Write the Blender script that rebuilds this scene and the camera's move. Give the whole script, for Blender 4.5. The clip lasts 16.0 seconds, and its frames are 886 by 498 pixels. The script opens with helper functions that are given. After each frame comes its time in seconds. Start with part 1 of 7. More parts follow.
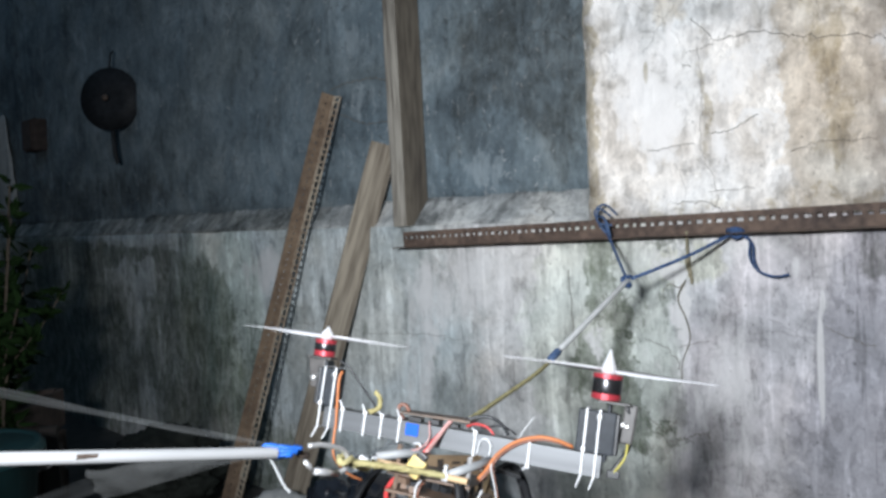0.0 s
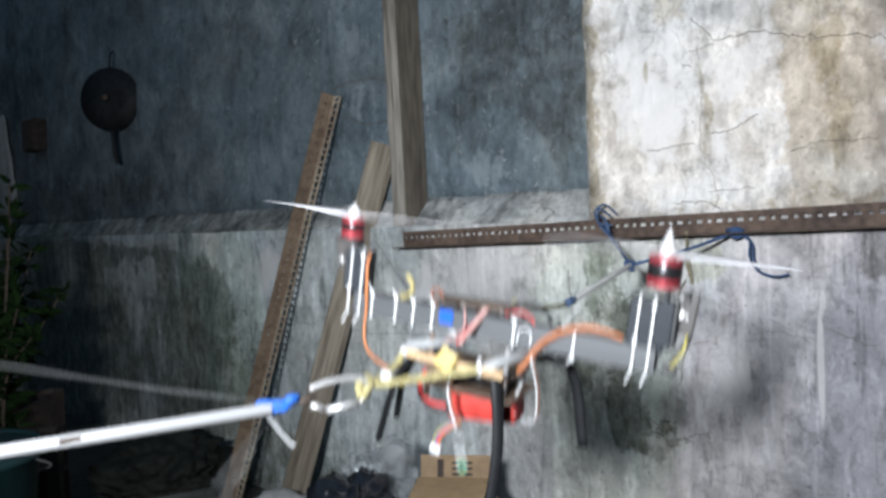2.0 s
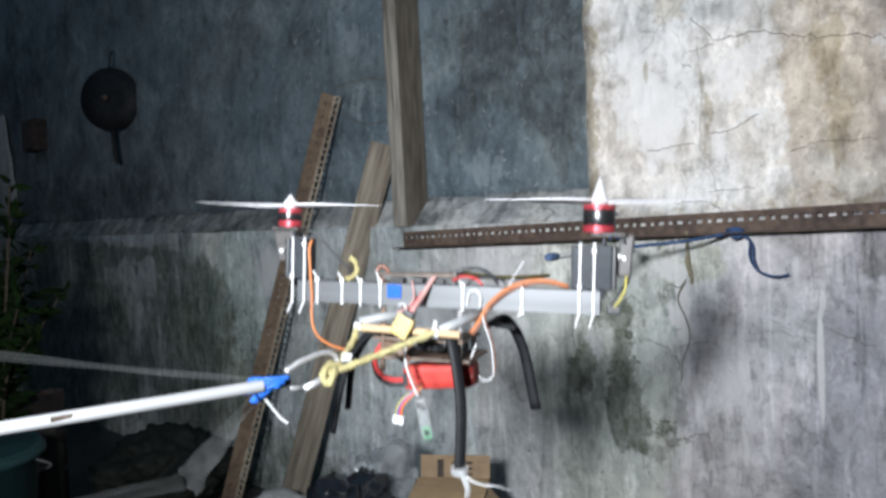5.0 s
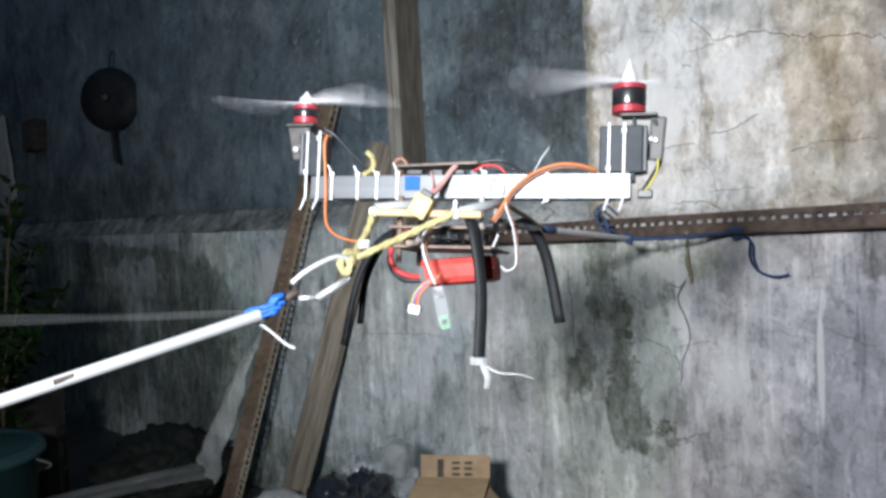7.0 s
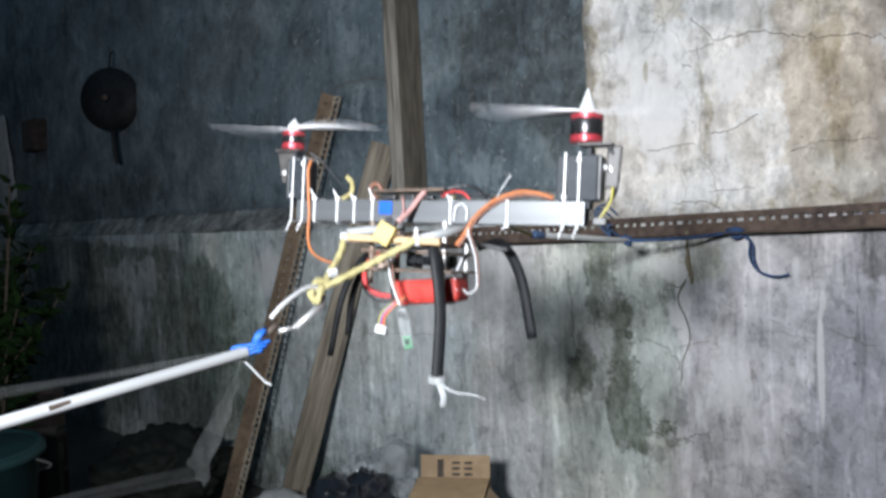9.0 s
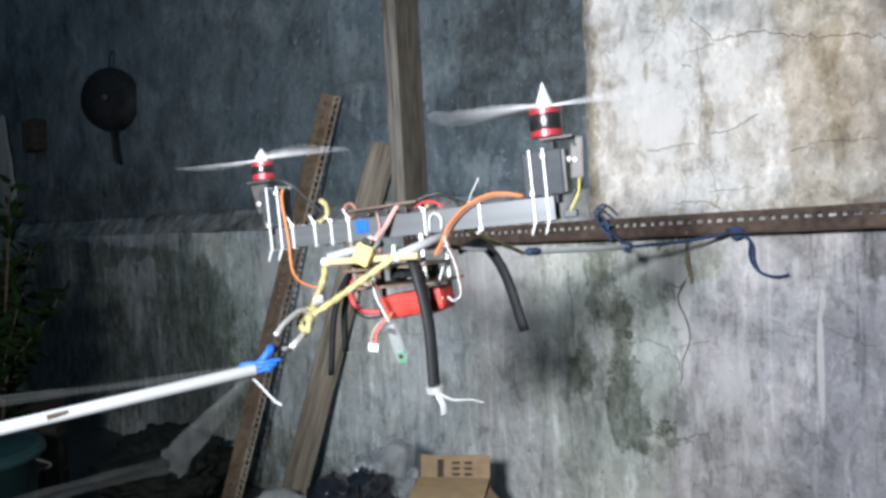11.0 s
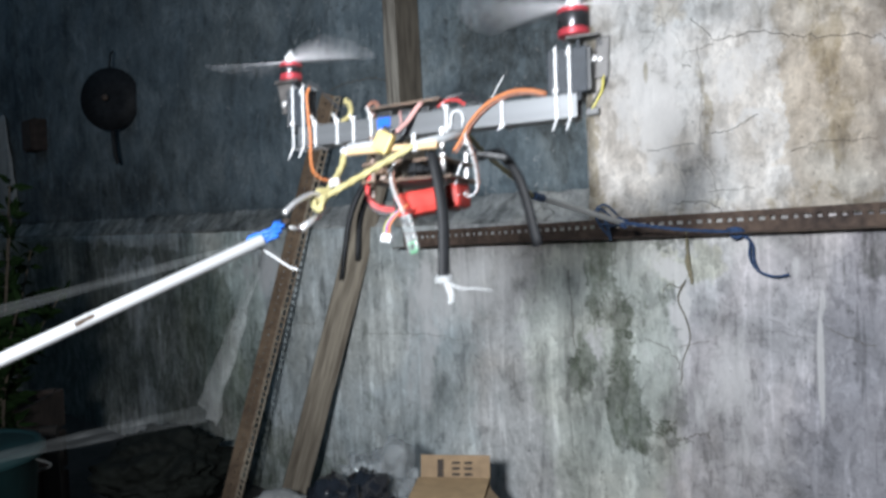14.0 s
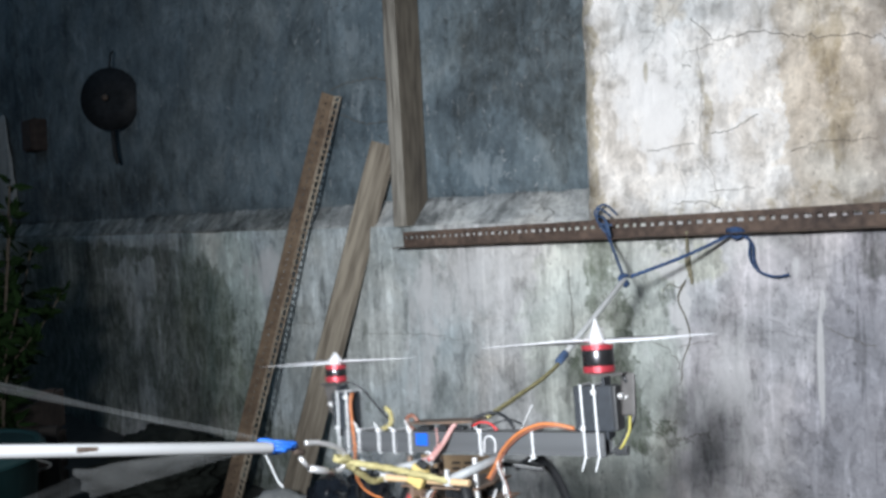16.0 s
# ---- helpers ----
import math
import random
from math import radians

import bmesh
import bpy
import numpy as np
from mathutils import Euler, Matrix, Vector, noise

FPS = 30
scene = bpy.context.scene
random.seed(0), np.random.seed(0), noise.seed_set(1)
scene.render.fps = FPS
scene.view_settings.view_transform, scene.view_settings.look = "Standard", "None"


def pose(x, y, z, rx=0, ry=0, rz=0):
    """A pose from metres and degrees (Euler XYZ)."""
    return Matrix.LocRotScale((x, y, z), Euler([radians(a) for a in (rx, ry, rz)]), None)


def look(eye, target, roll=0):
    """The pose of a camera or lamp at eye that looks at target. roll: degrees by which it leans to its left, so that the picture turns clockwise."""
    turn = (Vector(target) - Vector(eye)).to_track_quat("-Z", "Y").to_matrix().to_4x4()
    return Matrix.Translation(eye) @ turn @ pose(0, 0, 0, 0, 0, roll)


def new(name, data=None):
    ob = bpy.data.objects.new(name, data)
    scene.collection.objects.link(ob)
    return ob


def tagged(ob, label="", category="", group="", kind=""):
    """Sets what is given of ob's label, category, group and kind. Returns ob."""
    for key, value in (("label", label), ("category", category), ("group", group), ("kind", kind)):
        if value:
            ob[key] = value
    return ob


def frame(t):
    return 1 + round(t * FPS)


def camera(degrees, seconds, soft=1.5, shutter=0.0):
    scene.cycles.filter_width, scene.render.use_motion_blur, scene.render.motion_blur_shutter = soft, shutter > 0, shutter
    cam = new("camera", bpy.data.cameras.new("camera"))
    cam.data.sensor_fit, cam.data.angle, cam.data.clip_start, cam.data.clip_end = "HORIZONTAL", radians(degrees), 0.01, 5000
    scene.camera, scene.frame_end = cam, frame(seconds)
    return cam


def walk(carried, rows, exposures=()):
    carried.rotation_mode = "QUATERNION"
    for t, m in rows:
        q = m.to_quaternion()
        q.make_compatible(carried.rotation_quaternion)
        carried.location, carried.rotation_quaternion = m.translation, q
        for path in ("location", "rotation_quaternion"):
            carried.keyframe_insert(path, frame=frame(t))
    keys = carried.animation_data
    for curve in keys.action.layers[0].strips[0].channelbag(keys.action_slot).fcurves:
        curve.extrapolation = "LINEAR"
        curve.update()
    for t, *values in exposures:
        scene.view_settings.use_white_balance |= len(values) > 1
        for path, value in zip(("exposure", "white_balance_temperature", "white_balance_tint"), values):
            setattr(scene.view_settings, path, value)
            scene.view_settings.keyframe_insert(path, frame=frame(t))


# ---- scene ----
# camera: standing still, slightly tilted down and leaning
cam = camera(60, 16.0, soft=3.1, shutter=0.75)
EYE = (0.0, 0.0, 0.9)
STILL = look(EYE, (0.0, 1.0, 0.9 - math.tan(radians(2.6))), -2.5)
walk(cam, [(0.0, STILL), (16.0, STILL)], [(0.0, 0.25), (1.8, 0.25), (2.4, 0.0), (3.3, 0.0), (4.2, 0.15), (6.3, 0.0), (9.2, 0.0), (12.0, 0.2), (12.7, 0.2), (13.4, 0.12), (14.5, 0.0), (15.0, 0.0), (15.4, 0.2), (16.0, 0.2)])

# ---- light: one bare work lamp beside and above the camera, open night sky above the yard ----
world = bpy.data.worlds.new("night")
scene.world = world
world.use_nodes = True
world.node_tree.nodes["Background"].inputs[0].default_value = (0.42, 0.70, 1.0, 1)
world.node_tree.nodes["Background"].inputs[1].default_value = 0.16
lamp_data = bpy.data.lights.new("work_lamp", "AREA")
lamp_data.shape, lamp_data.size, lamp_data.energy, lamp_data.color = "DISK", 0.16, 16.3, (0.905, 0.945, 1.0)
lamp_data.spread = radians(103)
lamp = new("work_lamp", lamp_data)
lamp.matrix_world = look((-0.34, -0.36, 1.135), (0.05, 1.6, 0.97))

# ---- materials ----


def nodes_of(m):
    m.use_nodes = True
    return m.node_tree.nodes, m.node_tree.links, m.node_tree.nodes["Principled BSDF"]


def plain(name, color, rough=0.5, metal=0.0, vary=0.25, scale=60.0, bump=0.15, stretch=(1, 1, 1), dark=None, transmission=0.0, alpha=1.0, spec=0.5):
    """A surface with grain and blotches at two sizes."""
    m = bpy.data.materials.new(name)
    n, l, b = nodes_of(m)
    co = n.new("ShaderNodeTexCoord")
    mp = n.new("ShaderNodeMapping")
    mp.inputs["Scale"].default_value = stretch
    l.new(co.outputs["Object"], mp.inputs[0])
    fine = n.new("ShaderNodeTexNoise")
    fine.inputs["Scale"].default_value, fine.inputs["Detail"].default_value = scale, 6
    wide = n.new("ShaderNodeTexNoise")
    wide.inputs["Scale"].default_value, wide.inputs["Detail"].default_value = scale / 7, 4
    l.new(mp.outputs[0], fine.inputs["Vector"])
    l.new(mp.outputs[0], wide.inputs["Vector"])
    add = n.new("ShaderNodeMath")
    add.operation = "MULTIPLY"
    l.new(fine.outputs[0], add.inputs[0])
    l.new(wide.outputs[0], add.inputs[1])
    ramp = n.new("ShaderNodeValToRGB")
    d = dark or tuple(c * (1 - 2 * vary) if vary < 0.5 else 0.02 for c in color)
    ramp.color_ramp.elements[0].position, ramp.color_ramp.elements[0].color = 0.12, (*d, 1)
    ramp.color_ramp.elements[1].position, ramp.color_ramp.elements[1].color = 0.34, (*color, 1)
    l.new(add.outputs[0], ramp.inputs[0])
    l.new(ramp.outputs[0], b.inputs["Base Color"])
    rr = n.new("ShaderNodeMapRange")
    rr.inputs[3].default_value, rr.inputs[4].default_value = max(0.03, rough - 0.12), min(1.0, rough + 0.12)
    l.new(wide.outputs[0], rr.inputs[0])
    l.new(rr.outputs[0], b.inputs["Roughness"])
    bp = n.new("ShaderNodeBump")
    bp.inputs["Strength"].default_value, bp.inputs["Distance"].default_value = bump, 0.002
    l.new(fine.outputs[0], bp.inputs["Height"])
    l.new(bp.outputs[0], b.inputs["Normal"])
    b.inputs["Metallic"].default_value = metal
    b.inputs["Transmission Weight"].default_value = transmission
    b.inputs["Alpha"].default_value = alpha
    b.inputs["Specular IOR Level"].default_value = spec
    return m


def plaster(name, light, mid, dark, moss_shade=(), veins=(), moss_tint=(0.19, 0.225, 0.165), pale=(), casts_shade=(), flecks=0.0, flaky=0.6, drips=0.3, streak=0.5, cracks=0.5, blotch=1.6, lo=0.36, hi=0.62):
    """Old weathered lime plaster: blotches, rain streaks, mould spots, hair cracks, moss and painted-in shade round
    given places (u, z, half width, half height).
    """
    m = bpy.data.materials.new(name)
    n, l, b = nodes_of(m)
    co = n.new("ShaderNodeTexCoord")

    def tex(scale, detail, stretch=(1, 1, 1), rough=0.6, distort=0.0):
        mp = n.new("ShaderNodeMapping")
        mp.inputs["Scale"].default_value = stretch
        l.new(co.outputs["Object"], mp.inputs[0])
        t = n.new("ShaderNodeTexNoise")
        t.inputs["Scale"].default_value, t.inputs["Detail"].default_value = scale, detail
        t.inputs["Roughness"].default_value, t.inputs["Distortion"].default_value = rough, distort
        l.new(mp.outputs[0], t.inputs["Vector"])
        return t.outputs[0]

    def ramp(fac, stops):
        r = n.new("ShaderNodeValToRGB")
        while len(r.color_ramp.elements) < len(stops):
            r.color_ramp.elements.new(0.5)
        for e, (p, c) in zip(r.color_ramp.elements, stops):
            e.position, e.color = p, (*c, 1)
        l.new(fac, r.inputs[0])
        return r.outputs[0]

    def mix(fac, a, c, kind="MIX"):
        x = n.new("ShaderNodeMixRGB")
        x.blend_type = kind
        for s, v in zip(x.inputs, (fac, a, c)):
            if isinstance(v, tuple):
                s.default_value = (*v, 1)
            elif isinstance(v, float):
                s.default_value = v
            else:
                l.new(v, s)
        return x.outputs[0]

    def math2(op, a, c):
        x = n.new("ShaderNodeMath")
        x.operation, x.use_clamp = op, True
        for s, v in zip(x.inputs, (a, c)):
            if isinstance(v, float):
                s.default_value = v
            else:
                l.new(v, s)
        return x.outputs[0]

    grey = lambda v: (v, v, v)
    blot = tex(blotch * 2.2, 9, rough=0.68, distort=0.5)
    col = ramp(blot, [(lo, dark), ((lo + hi) / 2, mid), (hi, light)])
    # faint warm and cold casts
    col = mix(0.5, col, mix(1.0, col, ramp(tex(2.6, 4, rough=0.6, distort=0.6), [(0.36, (0.93, 1.0, 1.03)), (0.5, (1.0, 1.0, 0.98)), (0.64, (1.07, 1.0, 0.90))]), "MULTIPLY"))
    # pale worn flecks and dark rain streaks that run down
    st = tex(6.0, 4, (1.6, 1.6, 0.22), 0.55, 0.9)
    col = mix(streak, col, mix(1.0, col, ramp(st, [(0.34, grey(0.4)), (0.48, grey(0.95)), (0.60, grey(1.0)), (0.72, grey(1.45))]), "MULTIPLY"))
    # crisp runs of lime and dirt, and thin dark drip lines
    run = tex(15.0, 6, (1.7, 1.7, 0.14), 0.6, 0.25)
    col = mix(drips, col, mix(1.0, col, ramp(run, [(0.36, grey(0.52)), (0.385, grey(0.92)), (0.56, grey(1.0)), (0.585, grey(1.3))]), "MULTIPLY"))
    thin = tex(34.0, 5, (1.8, 1.8, 0.07), 0.6, 0.5)
    col = mix(drips, col, mix(1.0, col, ramp(thin, [(0.30, grey(0.45)), (0.335, grey(1.0)), (0.67, grey(1.0)), (0.70, grey(1.22))]), "MULTIPLY"))
    sp = tex(46.0, 8, (1, 1, 0.55), 0.75)
    col = mix(0.75, col, mix(1.0, col, ramp(sp, [(0.34, grey(0.6)), (0.48, grey(1.0)), (0.66, grey(1.18))]), "MULTIPLY"))
    fl = tex(120.0, 4, (1, 1, 0.7), 0.7)
    col = mix(0.5, col, mix(1.0, col, ramp(fl, [(0.4, grey(0.85)), (0.6, grey(1.1))]), "MULTIPLY"))
    # crisp flakes where the skin has come off, and dark pits
    fk = tex(15.0, 7, (1.15, 1.15, 0.6), 0.66, 0.2)
    col = mix(flaky, col, mix(1.0, col, ramp(fk, [(0.40, grey(0.62)), (0.425, grey(0.95)), (0.575, grey(1.0)), (0.595, grey(1.28))]), "MULTIPLY"))
    pit = tex(70.0, 5, (1, 1, 0.8), 0.7)
    col = mix(flaky, col, mix(1.0, col, ramp(pit, [(0.33, grey(0.35)), (0.36, grey(1.0)), (0.66, grey(1.0)), (0.69, grey(1.3))]), "MULTIPLY"))
    # hair cracks: edges of large distorted cells, broken up
    mp = n.new("ShaderNodeMapping")
    wob = n.new("ShaderNodeTexNoise")
    wob.inputs["Scale"].default_value, wob.inputs["Detail"].default_value = 7.0, 6
    l.new(co.outputs["Object"], wob.inputs["Vector"])
    wadd = n.new("ShaderNodeMixRGB")
    wadd.blend_type, wadd.inputs[0].default_value = "ADD", 0.22
    l.new(co.outputs["Object"], wadd.inputs[1])
    l.new(wob.outputs[1], wadd.inputs[2])
    vor = n.new("ShaderNodeTexVoronoi")
    vor.feature = "DISTANCE_TO_EDGE"
    vor.inputs["Scale"].default_value = 5.0
    l.new(wadd.outputs[0], vor.inputs["Vector"])
    line = n.new("ShaderNodeMapRange")
    line.inputs[1].default_value, line.inputs[2].default_value = 0.0, 0.011
    line.inputs[3].default_value, line.inputs[4].default_value = 1.0, 0.0
    l.new(vor.outputs["Distance"], line.inputs[0])
    gate = ramp(tex(4.2, 3), [(0.47, grey(0.0)), (0.56, grey(1.0))])
    crack = math2("MULTIPLY", math2("MULTIPLY", line.outputs[0], gate), cracks)
    col = mix(crack, col, (0.035, 0.033, 0.03))

    def free(op, a, c):
        x = math2(op, a, c)
        x.node.use_clamp = False
        return x

    bend = n.new("ShaderNodeTexNoise")
    bend.inputs["Scale"].default_value, bend.inputs["Detail"].default_value, bend.inputs["Roughness"].default_value = 11.0, 8, 0.68
    l.new(co.outputs["Object"], bend.inputs["Vector"])
    shift = n.new("ShaderNodeVectorMath")
    shift.operation = "MULTIPLY_ADD"
    l.new(bend.outputs[1], shift.inputs[0])
    shift.inputs[1].default_value, shift.inputs[2].default_value = (0.17, 0.0, 0.26), (-0.085, 0.0, -0.13)
    moved = n.new("ShaderNodeVectorMath")
    l.new(co.outputs["Object"], moved.inputs[0])
    l.new(shift.outputs[0], moved.inputs[1])
    astray = n.new("ShaderNodeSeparateXYZ")
    l.new(moved.outputs[0], astray.inputs[0])

    steady = n.new("ShaderNodeSeparateXYZ")
    l.new(co.outputs["Object"], steady.inputs[0])

    def patches(spots):
        """Soft elliptic patches of stain and shade (u, z, half width, half height, strength), summed; narrow runs keep
        straight.
        """
        total = None
        for u, z, hw, hh, power in spots:
            at = steady if hw < 0.013 else astray
            sx = free("DIVIDE", free("SUBTRACT", at.outputs[0], float(u)), float(hw))
            sz = free("DIVIDE", free("SUBTRACT", at.outputs[2], float(z)), float(hh))
            f = math2("MULTIPLY", math2("SUBTRACT", 1.0, free("ADD", free("MULTIPLY", sx, sx), free("MULTIPLY", sz, sz))), float(power))
            total = f if total is None else math2("ADD", total, f)
        return total

    if flecks:
        col = mix(math2("MULTIPLY", ramp(tex(38.0, 5, (1, 1, 0.8), 0.7, 1.5), [(0.60, grey(0.0)), (0.68, grey(1.0))]), flecks), col, (0.32, 0.34, 0.35))
    # hue and shade casts, pale worn limewash, then damp stains with some shade: each spreads through a ragged noise,
    # densest at its places
    def ragged(spots, scale, stretch, need, gain):
        v = free("ADD", tex(scale, 11, stretch, 0.74, 0.35), free("MULTIPLY", patches(spots), gain))
        return ramp(free("SUBTRACT", v, need), [(0.0, grey(0.0)), (0.06, grey(0.55)), (0.17, grey(1.0))])

    for tint, spots in casts_shade:
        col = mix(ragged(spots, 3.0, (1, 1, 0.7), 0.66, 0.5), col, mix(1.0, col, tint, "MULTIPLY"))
    if pale:
        col = mix(math2("MULTIPLY", ragged(pale, 8.0, (1.4, 1.4, 0.4), 0.66, 0.34), 0.8), col, light)
    if moss_shade:
        deep = mix(1.0, col, moss_tint, "MULTIPLY")
        fainter = mix(0.45, deep, col)
        patchy = ramp(tex(34.0, 8, (1, 1, 0.6), 0.75), [(0.4, grey(0.0)), (0.58, grey(1.0))])
        col = mix(math2("MULTIPLY", ragged(moss_shade, 13.0, (1.25, 1.25, 0.5), 0.68, 0.36), 0.92), col, mix(patchy, deep, fainter))
    if veins:
        # thin branching rootlets of dark moss, thick where the damp is
        web = n.new("ShaderNodeTexVoronoi")
        web.feature = "DISTANCE_TO_EDGE"
        web.inputs["Scale"].default_value = 30.0
        wv = n.new("ShaderNodeMixRGB")
        wv.blend_type, wv.inputs[0].default_value = "ADD", 0.13
        l.new(co.outputs["Object"], wv.inputs[1])
        wn = n.new("ShaderNodeTexNoise")
        wn.inputs["Scale"].default_value, wn.inputs["Detail"].default_value = 16.0, 7
        l.new(co.outputs["Object"], wn.inputs["Vector"])
        l.new(wn.outputs[1], wv.inputs[2])
        l.new(wv.outputs[0], web.inputs["Vector"])
        fine = ramp(web.outputs["Distance"], [(0.0, grey(0.8)), (0.03, grey(0.55)), (0.10, grey(0.0))])
        broken = ramp(tex(24.0, 4, (1, 1, 0.8), 0.6), [(0.44, grey(0.0)), (0.54, grey(1.0))])
        where = ragged(veins, 7.0, (1, 1, 0.8), 0.70, 0.42)
        col = mix(math2("MULTIPLY", math2("MULTIPLY", fine, broken), where), col, mix(1.0, col, (0.20, 0.225, 0.16), "MULTIPLY"))
    l.new(col, b.inputs["Base Color"])
    b.inputs["Roughness"].default_value = 0.9
    b.inputs["Specular IOR Level"].default_value = 0.25
    hsum = math2("SUBTRACT", math2("ADD", math2("MULTIPLY", sp, 0.4), math2("ADD", math2("MULTIPLY", blot, 0.3), math2("MULTIPLY", ramp(fk, [(0.41, grey(0.0)), (0.44, grey(0.5)), (0.57, grey(0.5)), (0.60, grey(0.75))]), 0.5))), math2("MULTIPLY", crack, 0.5))
    bp = n.new("ShaderNodeBump")
    bp.inputs["Strength"].default_value, bp.inputs["Distance"].default_value = 0.55, 0.006
    l.new(hsum, bp.inputs["Height"])
    l.new(bp.outputs[0], b.inputs["Normal"])
    return m


PILLAR = plaster("pale_plaster", (0.80, 0.775, 0.75), (0.63, 0.60, 0.572), (0.40, 0.372, 0.338),
                 moss_shade=((0.452, 1.2, 0.020, 0.9, 1.25), (0.695, 1.08, 0.014, 0.16, 0.75), (0.69, 1.24, 0.03, 0.08, 0.5), (0.583, 1.165, 0.007, 0.03, 1.2), (0.92, 1.16, 0.06, 0.07, 0.9), (0.93, 1.3, 0.08, 0.14, 0.7), (0.93, 1.02, 0.05, 0.16, 0.75), (0.47, 0.91, 0.06, 0.035, 0.8), (0.8, 0.89, 0.5, 0.02, 0.7), (0.76, 1.11, 0.05, 0.03, 0.4), (0.52, 1.01, 0.05, 0.05, 0.35)),
                 moss_tint=(0.60, 0.55, 0.43),
                 # brown cast is staining; the grey one paints dimming into the right end
                 casts_shade=(((0.84, 0.78, 0.70), ((0.93, 1.15, 0.11, 0.5, 1.2), (0.85, 1.07, 0.02, 0.1, 0.7), (0.63, 1.32, 0.05, 0.12, 0.6))), ((0.74, 0.735, 0.745), ((1.10, 1.1, 0.15, 0.6, 1.7),))),
                 pale=((0.615, 1.06, 0.05, 0.13, 1.3), (0.63, 1.2, 0.02, 0.08, 1.0), (0.55, 1.15, 0.05, 0.2, 0.8), (0.78, 1.13, 0.06, 0.07, 1.0), (0.79, 1.03, 0.05, 0.025, 1.0), (0.73, 1.0, 0.03, 0.04, 1.0), (0.80, 1.25, 0.08, 0.1, 0.7)), streak=0.14, drips=0.18, cracks=0.35, lo=0.35, hi=0.58, blotch=4.2)
LOWER = plaster("grey_plaster", (0.625, 0.62, 0.617), (0.495, 0.495, 0.492), (0.31, 0.315, 0.31),
                # real moss, thickened at the far left to paint in the fading lamp light
                moss_shade=((-1.0, 0.06, 0.7, 0.24, 2.0), (-1.12, 0.61, 0.15, 0.18, 1.15), (-1.36, 0.45, 0.38, 0.46, 1.7), (-1.08, 0.30, 0.16, 0.25, 0.9), (-2.6, 0.35, 1.1, 0.62, 1.9), (-1.9, 0.79, 0.6, 0.06, 1.1), (-3.2, 0.7, 1.0, 0.4, 1.5), (-0.92, 0.40, 0.10, 0.25, 0.7),
                      (0.455, 0.78, 0.06, 0.10, 1.4), (0.46, 0.71, 0.065, 0.09, 1.1), (0.50, 0.62, 0.035, 0.10, 1.1), (0.405, 0.55, 0.036, 0.13, 1.1), (0.515, 0.455, 0.055, 0.11, 1.7), (0.51, 0.54, 0.03, 0.07, 1.1), (0.59, 0.44, 0.035, 0.03, 1.0), (0.612, 0.725, 0.03, 0.045, 0.85), (0.63, 0.826, 0.09, 0.018, 0.75), (0.385, 0.3, 0.03, 0.11, 0.65),
                      (-0.31, 0.36, 0.05, 0.06, 0.6), (-0.33, 0.56, 0.05, 0.12, 0.5), (-0.037, 0.5, 0.018, 0.06, 0.75), (1.0, 0.79, 0.16, 0.06, 0.55), (0.94, 0.70, 0.05, 0.02, 0.5)),
                moss_tint=(0.215, 0.24, 0.185),
                veins=((0.49, 0.66, 0.11, 0.20, 0.9), (0.59, 0.43, 0.06, 0.05, 1.1), (0.66, 0.44, 0.06, 0.03, 0.8), (-0.9, 0.5, 0.4, 0.3, 0.7)),
                # the 0.60 and 0.68 casts are painted dimming, far left and right end
                casts_shade=(((0.60, 0.64, 0.645), ((-1.55, 0.5, 0.5, 0.6, 1.9), (-2.6, 0.5, 0.9, 0.7, 1.6))), ((0.925, 1.0, 1.015), ((-0.55, 0.45, 0.75, 0.8, 1.5),)), ((0.965, 1.0, 0.93), ((0.45, 0.6, 0.24, 0.5, 1.2), (-1.1, 0.6, 0.4, 0.5, 1.0))), ((0.90, 0.90, 0.80), ((0.66, 0.78, 0.10, 0.05, 1.1),)), ((0.97, 0.925, 0.955), ((0.95, 0.5, 0.42, 0.5, 1.4),)), ((0.68, 0.69, 0.72), ((1.08, 0.33, 0.28, 0.7, 1.7), (0.8, 0.12, 0.35, 0.16, 0.8)))),
                pale=((0.9, 0.61, 0.007, 0.13, 1.8), (0.905, 0.72, 0.006, 0.03, 1.4), (0.86, 0.78, 0.012, 0.03, 1.0), (0.12, 0.72, 0.30, 0.16, 0.7), (-0.1, 0.55, 0.12, 0.3, 0.6), (-0.8, 0.74, 0.22, 0.11, 0.9), (0.72, 0.55, 0.16, 0.25, 0.5), (0.62, 0.78, 0.035, 0.03, 1.5), (0.645, 0.70, 0.014, 0.10, 1.5), (0.44, 0.60, 0.03, 0.04, 1.0), (0.56, 0.6, 0.03, 0.08, 0.7)), flaky=0.75, drips=0.68, streak=0.16, cracks=0.25)
UPPER = plaster("sooty_plaster", (0.245, 0.288, 0.310), (0.133, 0.168, 0.190), (0.052, 0.068, 0.081), moss_shade=((0.16, 1.28, 0.24, 0.20, 1.3), (0.32, 1.2, 0.14, 0.3, 1.1), (0.0, 1.1, 0.1, 0.1, 0.6), (-0.9, 1.25, 0.4, 0.25, 0.45), (-3.2, 1.5, 0.8, 0.9, 0.7), (-2.2, 1.05, 1.2, 0.16, 0.9)), moss_tint=(0.44, 0.405, 0.375), pale=((-0.36, 1.24, 0.08, 0.07, 0.8), (-0.4, 1.4, 0.1, 0.1, 0.6), (-0.1, 1.25, 0.02, 0.05, 1.0), (0.1, 1.0, 0.14, 0.06, 0.7)), flecks=0.85, drips=0.15, streak=0.12, cracks=0.6, blotch=2.0, lo=0.26, hi=0.74)
